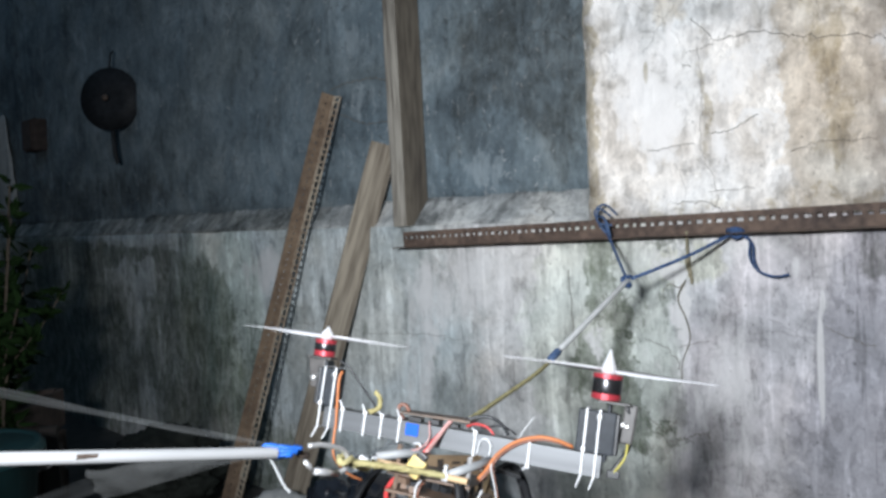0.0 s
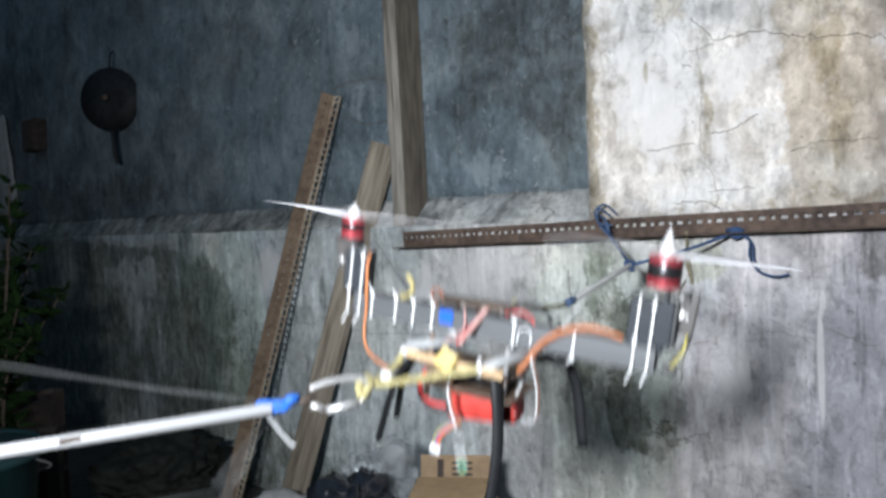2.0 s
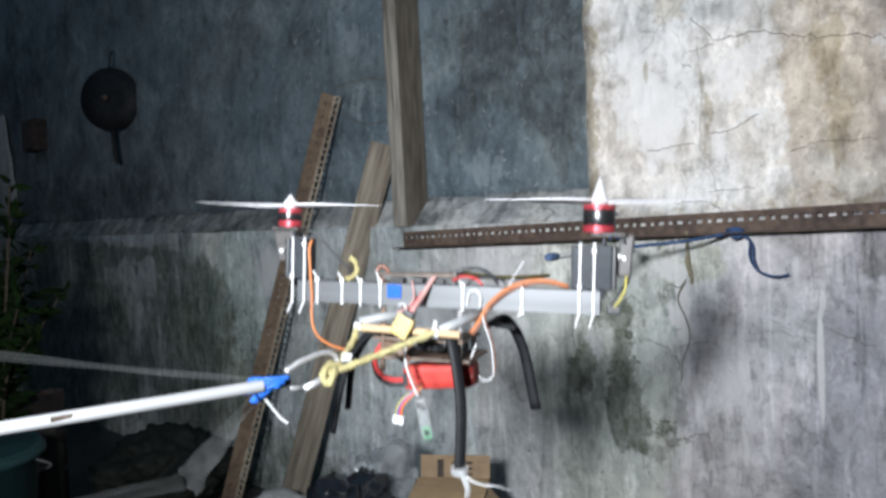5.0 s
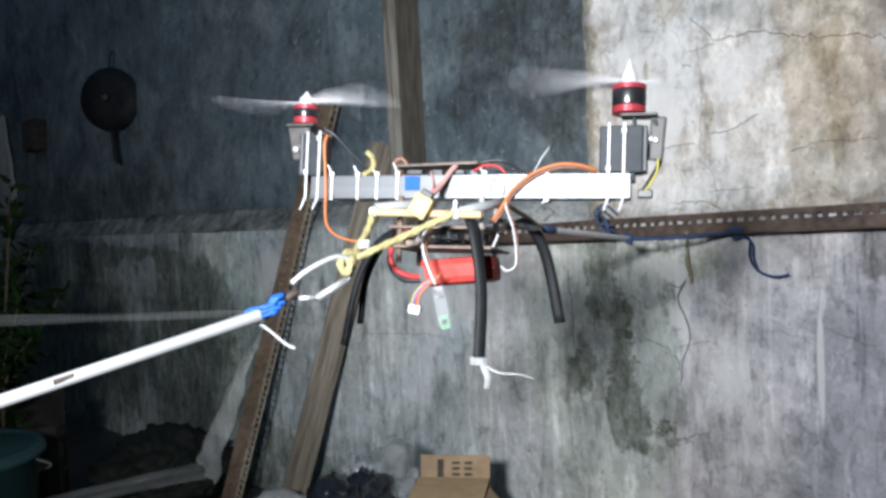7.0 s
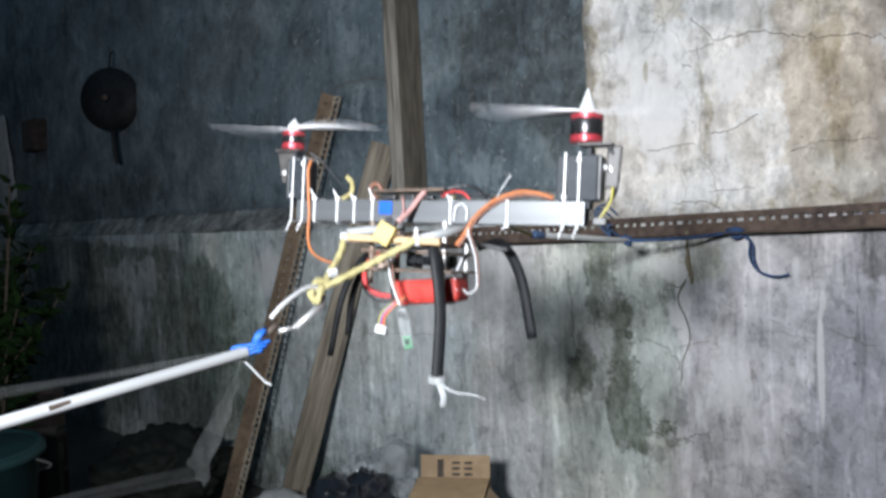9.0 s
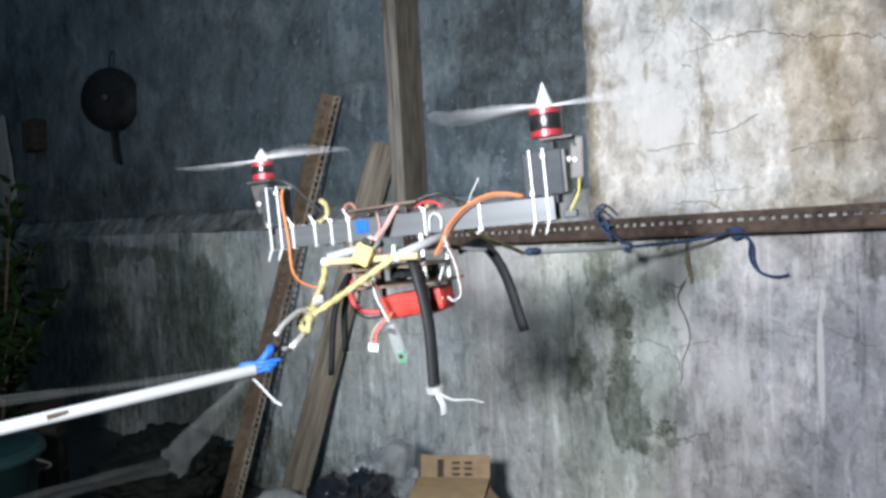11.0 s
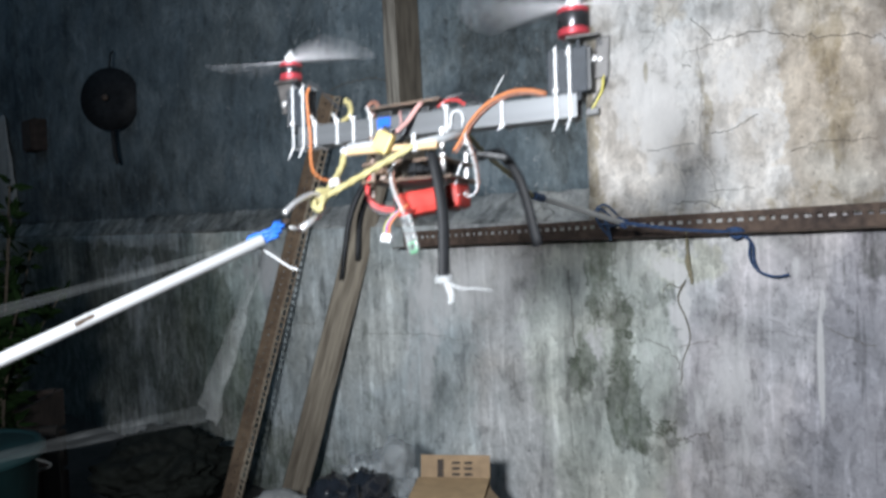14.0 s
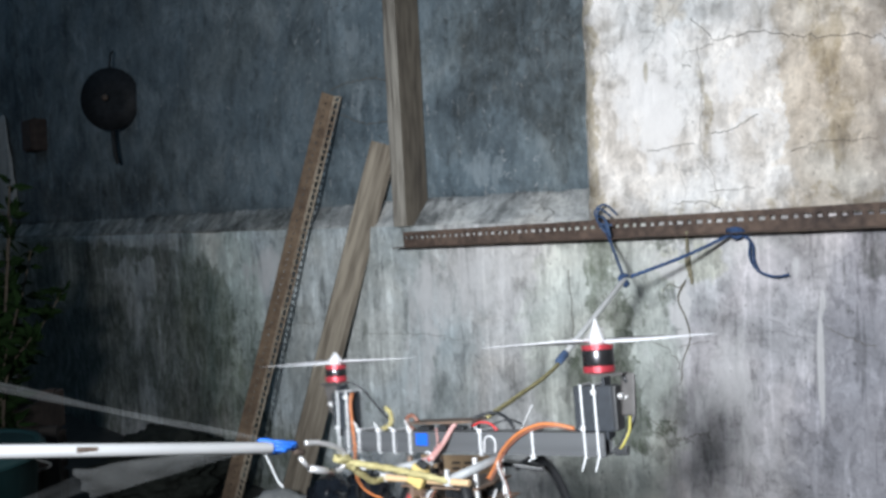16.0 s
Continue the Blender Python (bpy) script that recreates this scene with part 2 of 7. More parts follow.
LEDGE = plaster("ledge_mortar", (0.46, 0.47, 0.465), (0.29, 0.30, 0.30), (0.115, 0.122, 0.122), moss_shade=((-0.8, 0.9, 0.45, 0.1, 1.0), (0.42, 0.9, 0.08, 0.06, 0.6), (-2.4, 0.9, 1.4, 0.2, 1.8), (-1.2, 0.9, 0.4, 0.1, 0.9)), moss_tint=(0.36, 0.38, 0.37), pale=((0.25, 0.885, 0.05, 0.02, 1.2), (0.36, 0.885, 0.04, 0.015, 1.0), (0.0, 0.9, 0.08, 0.015, 0.7)), drips=0.0, streak=0.06, cracks=0.8, blotch=4.5)
CONCRETE = plain("dirt_floor", (0.05, 0.046, 0.042), 0.95, vary=0.3, scale=25, bump=0.5)
OLDWALL = plain("grimy_wall", (0.13, 0.13, 0.13), 0.95, vary=0.3, scale=8, bump=0.4)
# rust made paler to paint in the lamp light on one flange
RUSTLIT = plain("lit_rusty_steel", (0.46, 0.40, 0.31), 0.75, 0.1, vary=0.35, scale=60, bump=0.5, dark=(0.20, 0.14, 0.10))
RUST = plain("rusty_steel", (0.145, 0.10, 0.076), 0.75, 0.2, vary=0.35, scale=70, bump=0.5, dark=(0.045, 0.03, 0.025))
RUSTDARK = plain("grey_rusty_steel", (0.12, 0.085, 0.065), 0.7, 0.35, vary=0.3, scale=90, bump=0.5, dark=(0.03, 0.025, 0.022))
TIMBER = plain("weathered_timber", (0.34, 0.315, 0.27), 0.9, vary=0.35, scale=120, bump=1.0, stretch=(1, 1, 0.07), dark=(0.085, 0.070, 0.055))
# brown sawn side of the post, its shade put into the colour
POSTSHADE = plain("shaded_sawn_timber", (0.115, 0.098, 0.075), 0.95, vary=0.4, scale=75, bump=1.0, stretch=(1, 1, 0.16), dark=(0.045, 0.036, 0.028))
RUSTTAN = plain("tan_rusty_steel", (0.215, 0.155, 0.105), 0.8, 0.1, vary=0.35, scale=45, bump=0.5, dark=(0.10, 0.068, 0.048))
TIMBERPALE = plain("pale_weathered_timber", (0.30, 0.262, 0.205), 0.9, vary=0.35, scale=110, bump=1.0, stretch=(1, 1, 0.07), dark=(0.10, 0.08, 0.06))
SOOTWOOD = plain("sooty_wood", (0.026, 0.021, 0.018), 0.9, vary=0.3, scale=30, bump=0.5)
ALU = plain("brushed_aluminium", (0.115, 0.121, 0.128), 0.39, 0.42, vary=0.12, scale=120, bump=0.06, stretch=(0.05, 1, 1))
ALUPOLE = plain("dull_aluminium", (0.72, 0.73, 0.74), 0.45, 0.45, vary=0.12, scale=90, bump=0.06, stretch=(0.1, 1, 1))
STEEL = plain("zinc_steel", (0.66, 0.66, 0.66), 0.4, 0.6, vary=0.15, scale=200, bump=0.05)
BLACK = plain("black_plastic", (0.022, 0.024, 0.027), 0.42, vary=0.2, scale=150, bump=0.05)
MOTORBLACK = plain("black_motor_steel", (0.07, 0.07, 0.075), 0.28, 0.8, vary=0.15, scale=150, bump=0.03)
LASHBLUE = plain("bright_blue_cord", (0.015, 0.13, 0.55), 0.6, vary=0.2, scale=300, bump=0.6)
SERVO = plain("servo_case", (0.026, 0.031, 0.038), 0.55, vary=0.15, scale=150, bump=0.05, spec=0.25)
GREYPLATE = plain("horn_bracket", (0.062, 0.058, 0.056), 0.5, 0.0, vary=0.2, scale=120, bump=0.05)
LEG = plain("black_leg", (0.012, 0.013, 0.015), 0.6, vary=0.2, scale=120, bump=0.1, spec=0.25)
RED = plain("red_anodised", (0.42, 0.045, 0.06), 0.35, 0.4, vary=0.1, scale=200, bump=0.02)
REDWRAP = plain("red_shrink_wrap", (0.52, 0.05, 0.04), 0.5, vary=0.25, scale=60, bump=0.4, spec=0.2)
WHITE = plain("white_nylon", (0.58, 0.59, 0.60), 0.4, vary=0.05, scale=150, bump=0.03)
ORANGE = plain("orange_wire", (0.48, 0.16, 0.05), 0.5, vary=0.1, scale=150, bump=0.03)
BROWNWIRE = plain("brown_wire", (0.19, 0.075, 0.045), 0.45, vary=0.15, scale=150, bump=0.03)
REDWIRE = plain("red_wire", (0.55, 0.05, 0.05), 0.45, vary=0.1, scale=150, bump=0.03)
PINKWIRE = plain("dusty_pink_wire", (0.48, 0.27, 0.25), 0.5, vary=0.1, scale=150, bump=0.03)
BLUEWIRE = plain("blue_wire", (0.06, 0.08, 0.35), 0.45, vary=0.1, scale=150, bump=0.03)
YELWIRE = plain("yellow_wire", (0.42, 0.37, 0.08), 0.5, vary=0.1, scale=150, bump=0.03)
BLUETAPE = plain("blue_tape", (0.012, 0.10, 0.50), 0.6, vary=0.1, scale=100, bump=0.1, spec=0.15)
BLUEROPE = plain("blue_rope", (0.045, 0.095, 0.22), 0.85, vary=0.3, scale=300, bump=0.9)
BLUEOLD = plain("faded_blue_rope", (0.06, 0.11, 0.22), 0.8, vary=0.3, scale=300, bump=0.9)
YELROPE = plain("yellow_rope", (0.40, 0.36, 0.18), 0.85, vary=0.25, scale=320, bump=0.9, dark=(0.26, 0.22, 0.09))
XTYELLOW = plain("yellow_connector", (0.52, 0.40, 0.15), 0.5, vary=0.08, scale=120, bump=0.03)
STICK = plain("bamboo_stick", (0.50, 0.35, 0.20), 0.6, vary=0.2, scale=60, bump=0.2, stretch=(0.1, 1, 1))
BOARD = plain("brown_circuit_board", (0.17, 0.11, 0.075), 0.5, vary=0.3, scale=80, bump=0.3, dark=(0.06, 0.045, 0.035))
GREENPCB = plain("green_circuit_board", (0.10, 0.30, 0.16), 0.4, vary=0.2, scale=120, bump=0.1)
CLEARISH = plain("cloudy_plastic_sleeve", (0.60, 0.64, 0.65), 0.12, vary=0.05, scale=40, bump=0.4, alpha=0.13)
CLEARBAG = plain("clear_plastic_bag", (0.66, 0.70, 0.72), 0.10, vary=0.25, scale=25, bump=1.0, alpha=0.42, spec=1.0)
TAPE = plain("crumpled_clear_tape", (0.66, 0.68, 0.69), 0.2, vary=0.1, scale=60, bump=0.6, alpha=0.5)
FILM = plain("cloudy_plastic_film", (0.62, 0.65, 0.66), 0.32, vary=0.15, scale=14, bump=0.9, alpha=0.018)
FILMDENSE = plain("creased_plastic_film", (0.64, 0.66, 0.66), 0.32, vary=0.15, scale=14, bump=0.9, alpha=0.068)
BLADE = plain("grey_propeller", (0.5, 0.5, 0.52), 0.35, vary=0.05, scale=60, bump=0.02)
CONE = plain("polished_spinner", (0.80, 0.80, 0.81), 0.25, 0.4, vary=0.04, scale=60, bump=0.02)
CARD = plain("brown_cardboard", (0.36, 0.25, 0.15), 0.85, vary=0.15, scale=50, bump=0.15)
CARDIN = plain("cardboard_inside", (0.44, 0.30, 0.165), 0.85, vary=0.12, scale=50, bump=0.15)
INK = plain("black_ink", (0.06, 0.045, 0.035), 0.8, vary=0.2, scale=90, bump=0.02)
BAG = plain("black_plastic_bag", (0.017, 0.020, 0.027), 0.15, vary=0.2, scale=25, bump=0.9)
SACKDARK = plain("dull_dark_sacking", (0.016, 0.019, 0.016), 0.8, vary=0.3, scale=30, bump=0.6, spec=0.2)
WOK = plain("soot_black_iron", (0.018, 0.020, 0.023), 0.6, 0.0, vary=0.3, scale=60, bump=0.3, spec=0.2)
TEAL = plain("teal_plastic", (0.010, 0.042, 0.045), 0.5, vary=0.15, scale=20, bump=0.1)
CRATEWOOD = plain("dirty_board", (0.062, 0.043, 0.036), 0.85, vary=0.3, scale=30, bump=0.4)
CLOTH = plain("white_cloth", (0.40, 0.40, 0.39), 0.9, vary=0.12, scale=40, bump=0.5)
LEAF = plain("dark_leaf", (0.011, 0.026, 0.007), 0.9, vary=0.3, scale=60, bump=0.3, spec=0.08)
BARK = plain("twig_bark", (0.09, 0.07, 0.05), 0.9, vary=0.3, scale=80, bump=0.5)
DRYROOT = plain("dry_grey_root", (0.20, 0.185, 0.145), 0.95, vary=0.3, scale=90, bump=0.4)
CRACK = plain("dirt_filled_crack", (0.155, 0.14, 0.12), 0.95, vary=0.2, scale=80, bump=0.1)
PALETUBE = plain("pale_plastic_tube", (0.62, 0.63, 0.62), 0.45, vary=0.1, scale=80, bump=0.1)
GREYTUBE = plain("grey_plastic_tube", (0.30, 0.31, 0.315), 0.5, vary=0.15, scale=80, bump=0.1)
TAN = plain("sun_bleached_cord", (0.27, 0.24, 0.16), 0.9, vary=0.2, scale=150, bump=0.4)

# ---- mesh helpers ----


def part(name, bm, material, parent=None, label="", smooth=False):
    """Links a bmesh as one mesh object, under a thing or a part."""
    bmesh.ops.recalc_face_normals(bm, faces=bm.faces)
    me = bpy.data.meshes.new(name)
    bm.to_mesh(me)
    bm.free()
    if smooth:
        for p in me.polygons:
            p.use_smooth = True
    me.materials.append(material)
    ob = new(name, me)
    if parent is not None:
        ob.parent = parent
    if label:
        ob["label"] = label
    return ob


def box(size, at=(0, 0, 0), turn=(0, 0, 0), bevel=0.0, bm=None):
    b = bmesh.new()
    bmesh.ops.create_cube(b, size=1.0)
    bmesh.ops.scale(b, vec=size, verts=b.verts)
    if bevel:
        bmesh.ops.bevel(b, geom=list(b.edges), offset=bevel, segments=2, affect="EDGES", profile=0.6)
    bmesh.ops.transform(b, matrix=pose(*at, *turn), verts=b.verts)
    return joined(bm, b)


def joined(bm, b):
    if bm is None:
        return b
    me = bpy.data.meshes.new("join")
    b.to_mesh(me)
    b.free()
    bm.from_mesh(me)
    bpy.data.meshes.remove(me)
    return bm


def rod(p, q, r, r2=None, sides=12, bm=None, caps=True):
    p, q = Vector(p), Vector(q)
    b = bmesh.new()
    bmesh.ops.create_cone(b, cap_ends=caps, segments=sides, radius1=r, radius2=r if r2 is None else r2, depth=(q - p).length)
    bmesh.ops.transform(b, matrix=Matrix.Translation((p + q) / 2) @ (q - p).to_track_quat("Z", "Y").to_matrix().to_4x4(), verts=b.verts)
    return joined(bm, b)


def lathe(profile, axis_at=(0, 0, 0), turn=(0, 0, 0), sides=28, bm=None):
    """A body of revolution round z from (radius, height) pairs."""
    b = bmesh.new()
    rings = []
    for r, z in profile:
        rings.append([b.verts.new((r * math.cos(2 * math.pi * k / sides), r * math.sin(2 * math.pi * k / sides), z)) for k in range(sides)])
    for a, c in zip(rings, rings[1:]):
        for k in range(sides):
            b.faces.new((a[k], a[(k + 1) % sides], c[(k + 1) % sides], c[k]))
    b.faces.new(rings[0][::-1])
    b.faces.new(rings[-1])
    bmesh.ops.transform(b, matrix=pose(*axis_at, *turn), verts=b.verts)
    return joined(bm, b)


def smooth_path(points, steps=6):
    pts = [Vector(p) for p in points]
    ext = [pts[0] * 2 - pts[1]] + pts + [pts[-1] * 2 - pts[-2]]
    out = []
    for i in range(1, len(ext) - 2):
        a, b, c, d = ext[i - 1:i + 3]
        for k in range(steps):
            t = k / steps
            out.append(0.5 * ((2 * b) + (c - a) * t + (2 * a - 5 * b + 4 * c - d) * t * t + (3 * b - a - 3 * c + d) * t ** 3))
    return out + [pts[-1]]


def tube(points, r, sides=8, steps=6, bm=None, twist=0.0, flat=1.0, taper=1.0):
    """A round cord or wire along a smooth path; twist gives a laid rope its lobes, flat a ribbon."""
    path = smooth_path(points, steps) if steps > 1 else [Vector(p) for p in points]
    b = bmesh.new()
    rings, n = [], None
    for i, p in enumerate(path):
        d = (path[min(i + 1, len(path) - 1)] - path[max(i - 1, 0)]).normalized()
        if n is None:
            n = d.orthogonal().normalized()
        n = (n - d * n.dot(d)).normalized()
        s = d.cross(n)
        rad = r * (1 + (taper - 1) * i / max(1, len(path) - 1))
        ring = []
        for k in range(sides):
            a = 2 * math.pi * k / sides
            lobe = 1 + (0.22 * math.cos(3 * (a + twist * i)) if twist else 0)
            ring.append(b.verts.new(p + n * math.cos(a) * rad * lobe + s * math.sin(a) * rad * lobe * flat))
        rings.append(ring)
    for a, c in zip(rings, rings[1:]):
        for k in range(sides):
            b.faces.new((a[k], a[(k + 1) % sides], c[(k + 1) % sides], c[k]))
    b.faces.new(rings[0][::-1])
    b.faces.new(rings[-1])
    return joined(bm, b)


def rope(points, r, bm=None):
    length = sum((Vector(q) - Vector(p)).length for p, q in zip(points, points[1:]))
    steps = max(3, int(length / (len(points) - 1) / (r * 0.9)))
    return tube(points, r, sides=12, steps=min(steps, 40), bm=bm, twist=0.42)


# ---- setting: one long wall that runs away to the side, floor, closing walls ----
WALL = Matrix.Translation((0, 1.95, 0)) @ pose(0, 0, 0, 0, 0, -43.5)  # x along the wall, y into it, z up


def slab(u0, u1, z0, z1, front, thick, step, rough, wave_left=0.0, back_top=0.0, seed=0.0):
    """A plastered slab: uneven front of many faces, plain sides and back; back_top sets its top edge back."""
    nu, nz = max(2, int((u1 - u0) / step)), max(2, int((z1 - z0) / step))
    b = bmesh.new()
    grid = []
    for j in range(nz + 1):
        line = []
        for i in range(nu + 1):
            u, z = u0 + (u1 - u0) * i / nu, z0 + (z1 - z0) * j / nz
            y = front + back_top * j / nz
            y += rough * noise.noise((u * 3 + seed, z * 3, seed)) + rough * 0.45 * noise.noise((u * 14, z * 14, seed + 3))
            if i == 0:
                u += wave_left * noise.noise((z * 9, seed, 2)) + wave_left * 0.6 * noise.noise((z * 35, seed, 5))
            if j == nz and back_top:
                z += 0.008 * noise.noise((u * 8, 1, 1)) + 0.005 * noise.noise((u * 30, 1, 1))
            line.append(b.verts.new((u, y, z)))
        grid.append(line)
    for j in range(nz):
        for i in range(nu):
            b.faces.new((grid[j][i], grid[j][i + 1], grid[j + 1][i + 1], grid[j + 1][i]))
    edge = [grid[0][i] for i in range(nu + 1)] + [grid[j][nu] for j in range(1, nz + 1)] + [grid[nz][i] for i in range(nu - 1, -1, -1)] + [grid[j][0] for j in range(nz - 1, 0, -1)]
    back = [b.verts.new((v.co.x, front + thick, v.co.z)) for v in edge]
    for k in range(len(edge)):
        m = (k + 1) % len(edge)
        b.faces.new((edge[m], edge[k], back[k], back[m]))
    b.faces.new(back)
    return b


def setting(name, bm, material, label, category, matrix=None, smooth=False):
    ob = part(name, bm, material, smooth=smooth)
    if matrix is not None:
        ob.matrix_world = matrix
    return tagged(ob, label, category, kind="structure")


setting("wall_lower", slab(-5.2, 2.1, -0.02, 0.872, 0.0, 0.30, 0.03, 0.006), LOWER, "mossy grey weathered plaster wall base with rain streaks, shade tinted in at both ends", "wall", WALL, True)
setting("wall_ledge", slab(-5.2, 0.445, 0.870, 0.944, 0.002, 0.29, 0.014, 0.006, back_top=0.062, seed=4.0), LEDGE, "sloping rough mortar ledge along the wall", "ledge", WALL, True)
setting("wall_upper", slab(-5.2, 0.47, 0.93, 2.75, 0.064, 0.22, 0.04, 0.006, seed=8.0), UPPER, "recessed sooty dark grey plaster wall", "wall", WALL, True)
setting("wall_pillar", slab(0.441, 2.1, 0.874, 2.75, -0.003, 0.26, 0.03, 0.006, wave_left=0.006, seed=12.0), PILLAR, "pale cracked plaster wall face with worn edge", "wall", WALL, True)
setting("floor", box((9.0, 9.0, 0.1), (-0.8, 0.4, -0.05)), CONCRETE, "dark dirt-covered concrete floor", "floor")
setting("wall_behind", box((9.0, 0.15, 2.75), (-0.8, -2.6, 1.375)), OLDWALL, "plain grimy wall behind the lamp", "wall")
setting("wall_far_side", box((0.15, 8.6, 2.75), (-4.6, 1.6, 1.375)), OLDWALL, "plain grimy wall in the dark", "wall")
setting("wall_near_side", box((0.15, 4.4, 2.75), (2.2, -0.7, 1.375)), OLDWALL, "plain grimy side wall", "wall")


# ---- wall cracks: thin dark fissures, part of the wall ----


def fissure(points, y, r):
    pts = []
    for p, q in zip(points, points[1:]):
        for k in range(8):
            s = k / 8
            j = 0.008
            pts.append((p[0] + (q[0] - p[0]) * s + j * noise.noise((len(pts) * 0.9, p[0], 1)), y, p[1] + (q[1] - p[1]) * s + j * noise.noise((len(pts) * 0.9, p[1], 7))))
    return tube(pts, r * 0.55, sides=5, steps=1, flat=1.0)


PILLAR_CRACKS = [
    ([(0.679, 1.255), (0.725, 1.202), (0.809, 1.205), (0.867, 1.181), (0.97, 1.167), (1.05, 1.14)], 0.0013),
    ([(0.616, 1.191), (0.675, 1.19), (0.729, 1.197)], 0.0009),
    ([(0.464, 1.156), (0.527, 1.163), (0.649, 1.17), (0.68, 1.161)], 0.0012),
    ([(0.469, 1.033), (0.535, 1.001), (0.604, 1.009), (0.69, 1.018)], 0.0012),
    ([(0.693, 1.199), (0.698, 1.092), (0.692, 1.007), (0.725, 0.914), (0.713, 0.882)], 0.0008),
    ([(0.713, 1.03), (0.748, 1.031), (0.811, 1.059)], 0.0012),
    ([(0.56, 0.897), (0.655, 0.903), (0.706, 0.901), (0.738, 0.876)], 0.0016),
    ([(0.858, 0.984), (0.905, 0.997), (1.007, 0.992)], 0.0010),
    ([(0.486, 1.295), (0.583, 1.299)], 0.0010),
    ([(0.706, 0.92), (0.807, 0.925)], 0.0009),
]
LOWER_CRACKS = [
    ([(0.56, 0.627), (0.609, 0.614), (0.633, 0.587), (0.638, 0.545)], 0.0013),
    ([(0.634, 0.615), (0.675, 0.629), (0.704, 0.632)], 0.0010),
    ([(0.908, 0.675), (0.944, 0.66), (0.995, 0.643)], 0.0012),
    ([(0.60, 0.418), (0.628, 0.427), (0.67, 0.446), (0.698, 0.448)], 0.0016),
    ([(0.567, 0.464), (0.598, 0.439), (0.629, 0.468)], 0.0016),
    ([(0.403, 0.451), (0.445, 0.427), (0.486, 0.415)], 0.0013),
    ([(-0.331, 0.568), (-0.189, 0.582), (-0.059, 0.587), (0.059, 0.586)], 0.0009),
    ([(0.379, 0.763), (0.385, 0.663), (0.393, 0.563)], 0.0014),
    ([(-0.70, 0.566), (-0.627, 0.584), (-0.541, 0.578)], 0.0012),
]
UPPER_CRACKS = [
    ([(-0.50, 1.29), (-0.42, 1.30), (-0.30, 1.297), (-0.237, 1.275)], 0.0020),
    ([(-0.465, 1.217), (-0.40, 1.188), (-0.34, 1.169), (-0.244, 1.166)], 0.0020),
]
for lines, y in ((PILLAR_CRACKS, -0.004), (LOWER_CRACKS, -0.001), (UPPER_CRACKS, 0.062)):
    for points, r in lines:
        setting("wall_crack", fissure(points, y, r), CRACK, "thin dark crack in old plaster", "crack", WALL)

# ---- things along the wall ----


def slotted_flange(length, width, pitch, hole, upright, mirror=1, offset=0.5, tall=0.36):
    """One flange of a slotted steel angle along x, its holes cut through; upright turns it from flat (y) to standing (z)."""
    b = bmesh.new()
    n = int(length / pitch)
    xs = []
    for i in range(n):
        x = i * pitch
        long = hole * (1.25 if i % 2 else 0.8)
        xs += [(x, False), (x + (pitch - long) / 2, True), (x + (pitch + long) / 2, False)]
    xs.append((n * pitch, False))
    hw = hole * tall
    ys = [0.0, width * offset - hw, width * offset + hw, width]
    grid = [[b.verts.new((x, 0, mirror * y) if upright else (x, mirror * y, 0)) for x, _ in xs] for y in ys]
    for j in range(3):
        for i in range(len(xs) - 1):
            if not (j == 1 and xs[i][1]):
                b.faces.new((grid[j][i], grid[j][i + 1], grid[j + 1][i + 1], grid[j + 1][i]))
    return b


def slotted_angle(length, width, pitch, hole, materials, label, offset=0.5, mirror=1, flat=None, tall=0.36):
    """An L of two slotted flanges; flat = (hole length, hole height to length) of the second where it differs."""
    ob = tagged(new("slotted_steel_angle"), label, "steel angle")
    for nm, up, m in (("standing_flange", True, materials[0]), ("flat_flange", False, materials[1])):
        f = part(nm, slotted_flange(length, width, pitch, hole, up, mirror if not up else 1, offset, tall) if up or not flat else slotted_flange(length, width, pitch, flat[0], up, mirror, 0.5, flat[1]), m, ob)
        s = f.modifiers.new("thick", "SOLIDIFY")
        s.thickness, s.offset = 0.0026, 0
    return ob


bar = slotted_angle(1.45, 0.040, 0.0198, 0.0105, (RUST, RUSTDARK), "long rusty brown slotted steel angle lying along the wall", offset=0.62, mirror=-1)
bar.matrix_world = WALL @ pose(-0.133, -0.009, 0.817, 0, -1.6, 0)


def along(p, q, side):
    """A pose at p whose x points to q and whose z leans to side."""
    x = (Vector(q) - Vector(p)).normalized()
    y = Vector(side).cross(x).normalized()
    m = Matrix((x, y, x.cross(y))).transposed().to_4x4()
    m.translation = p
    return m


# the standing flange has its lit look in the colour, the flat one stays tan
leaner = slotted_angle(1.327, 0.042, 0.0198, 0.0135, (RUSTLIT, RUSTTAN), "rusty slotted steel angle leaning against the wall", offset=0.55, mirror=1, flat=(0.0050, 0.4), tall=0.8)
foot, top = Vector((-0.704, 2.322, 0.000)), Vector((-0.315, 2.297, 1.268))
run = (top - foot).normalized()
facing = Vector((0.30, -1.8, 0.1))
facing = (facing - run * facing.dot(run)).normalized()
aside = run.cross(facing)
leaner.matrix_world = along(foot + aside * 0.012, top + aside * 0.012, aside * 0.50 + facing * 0.87)


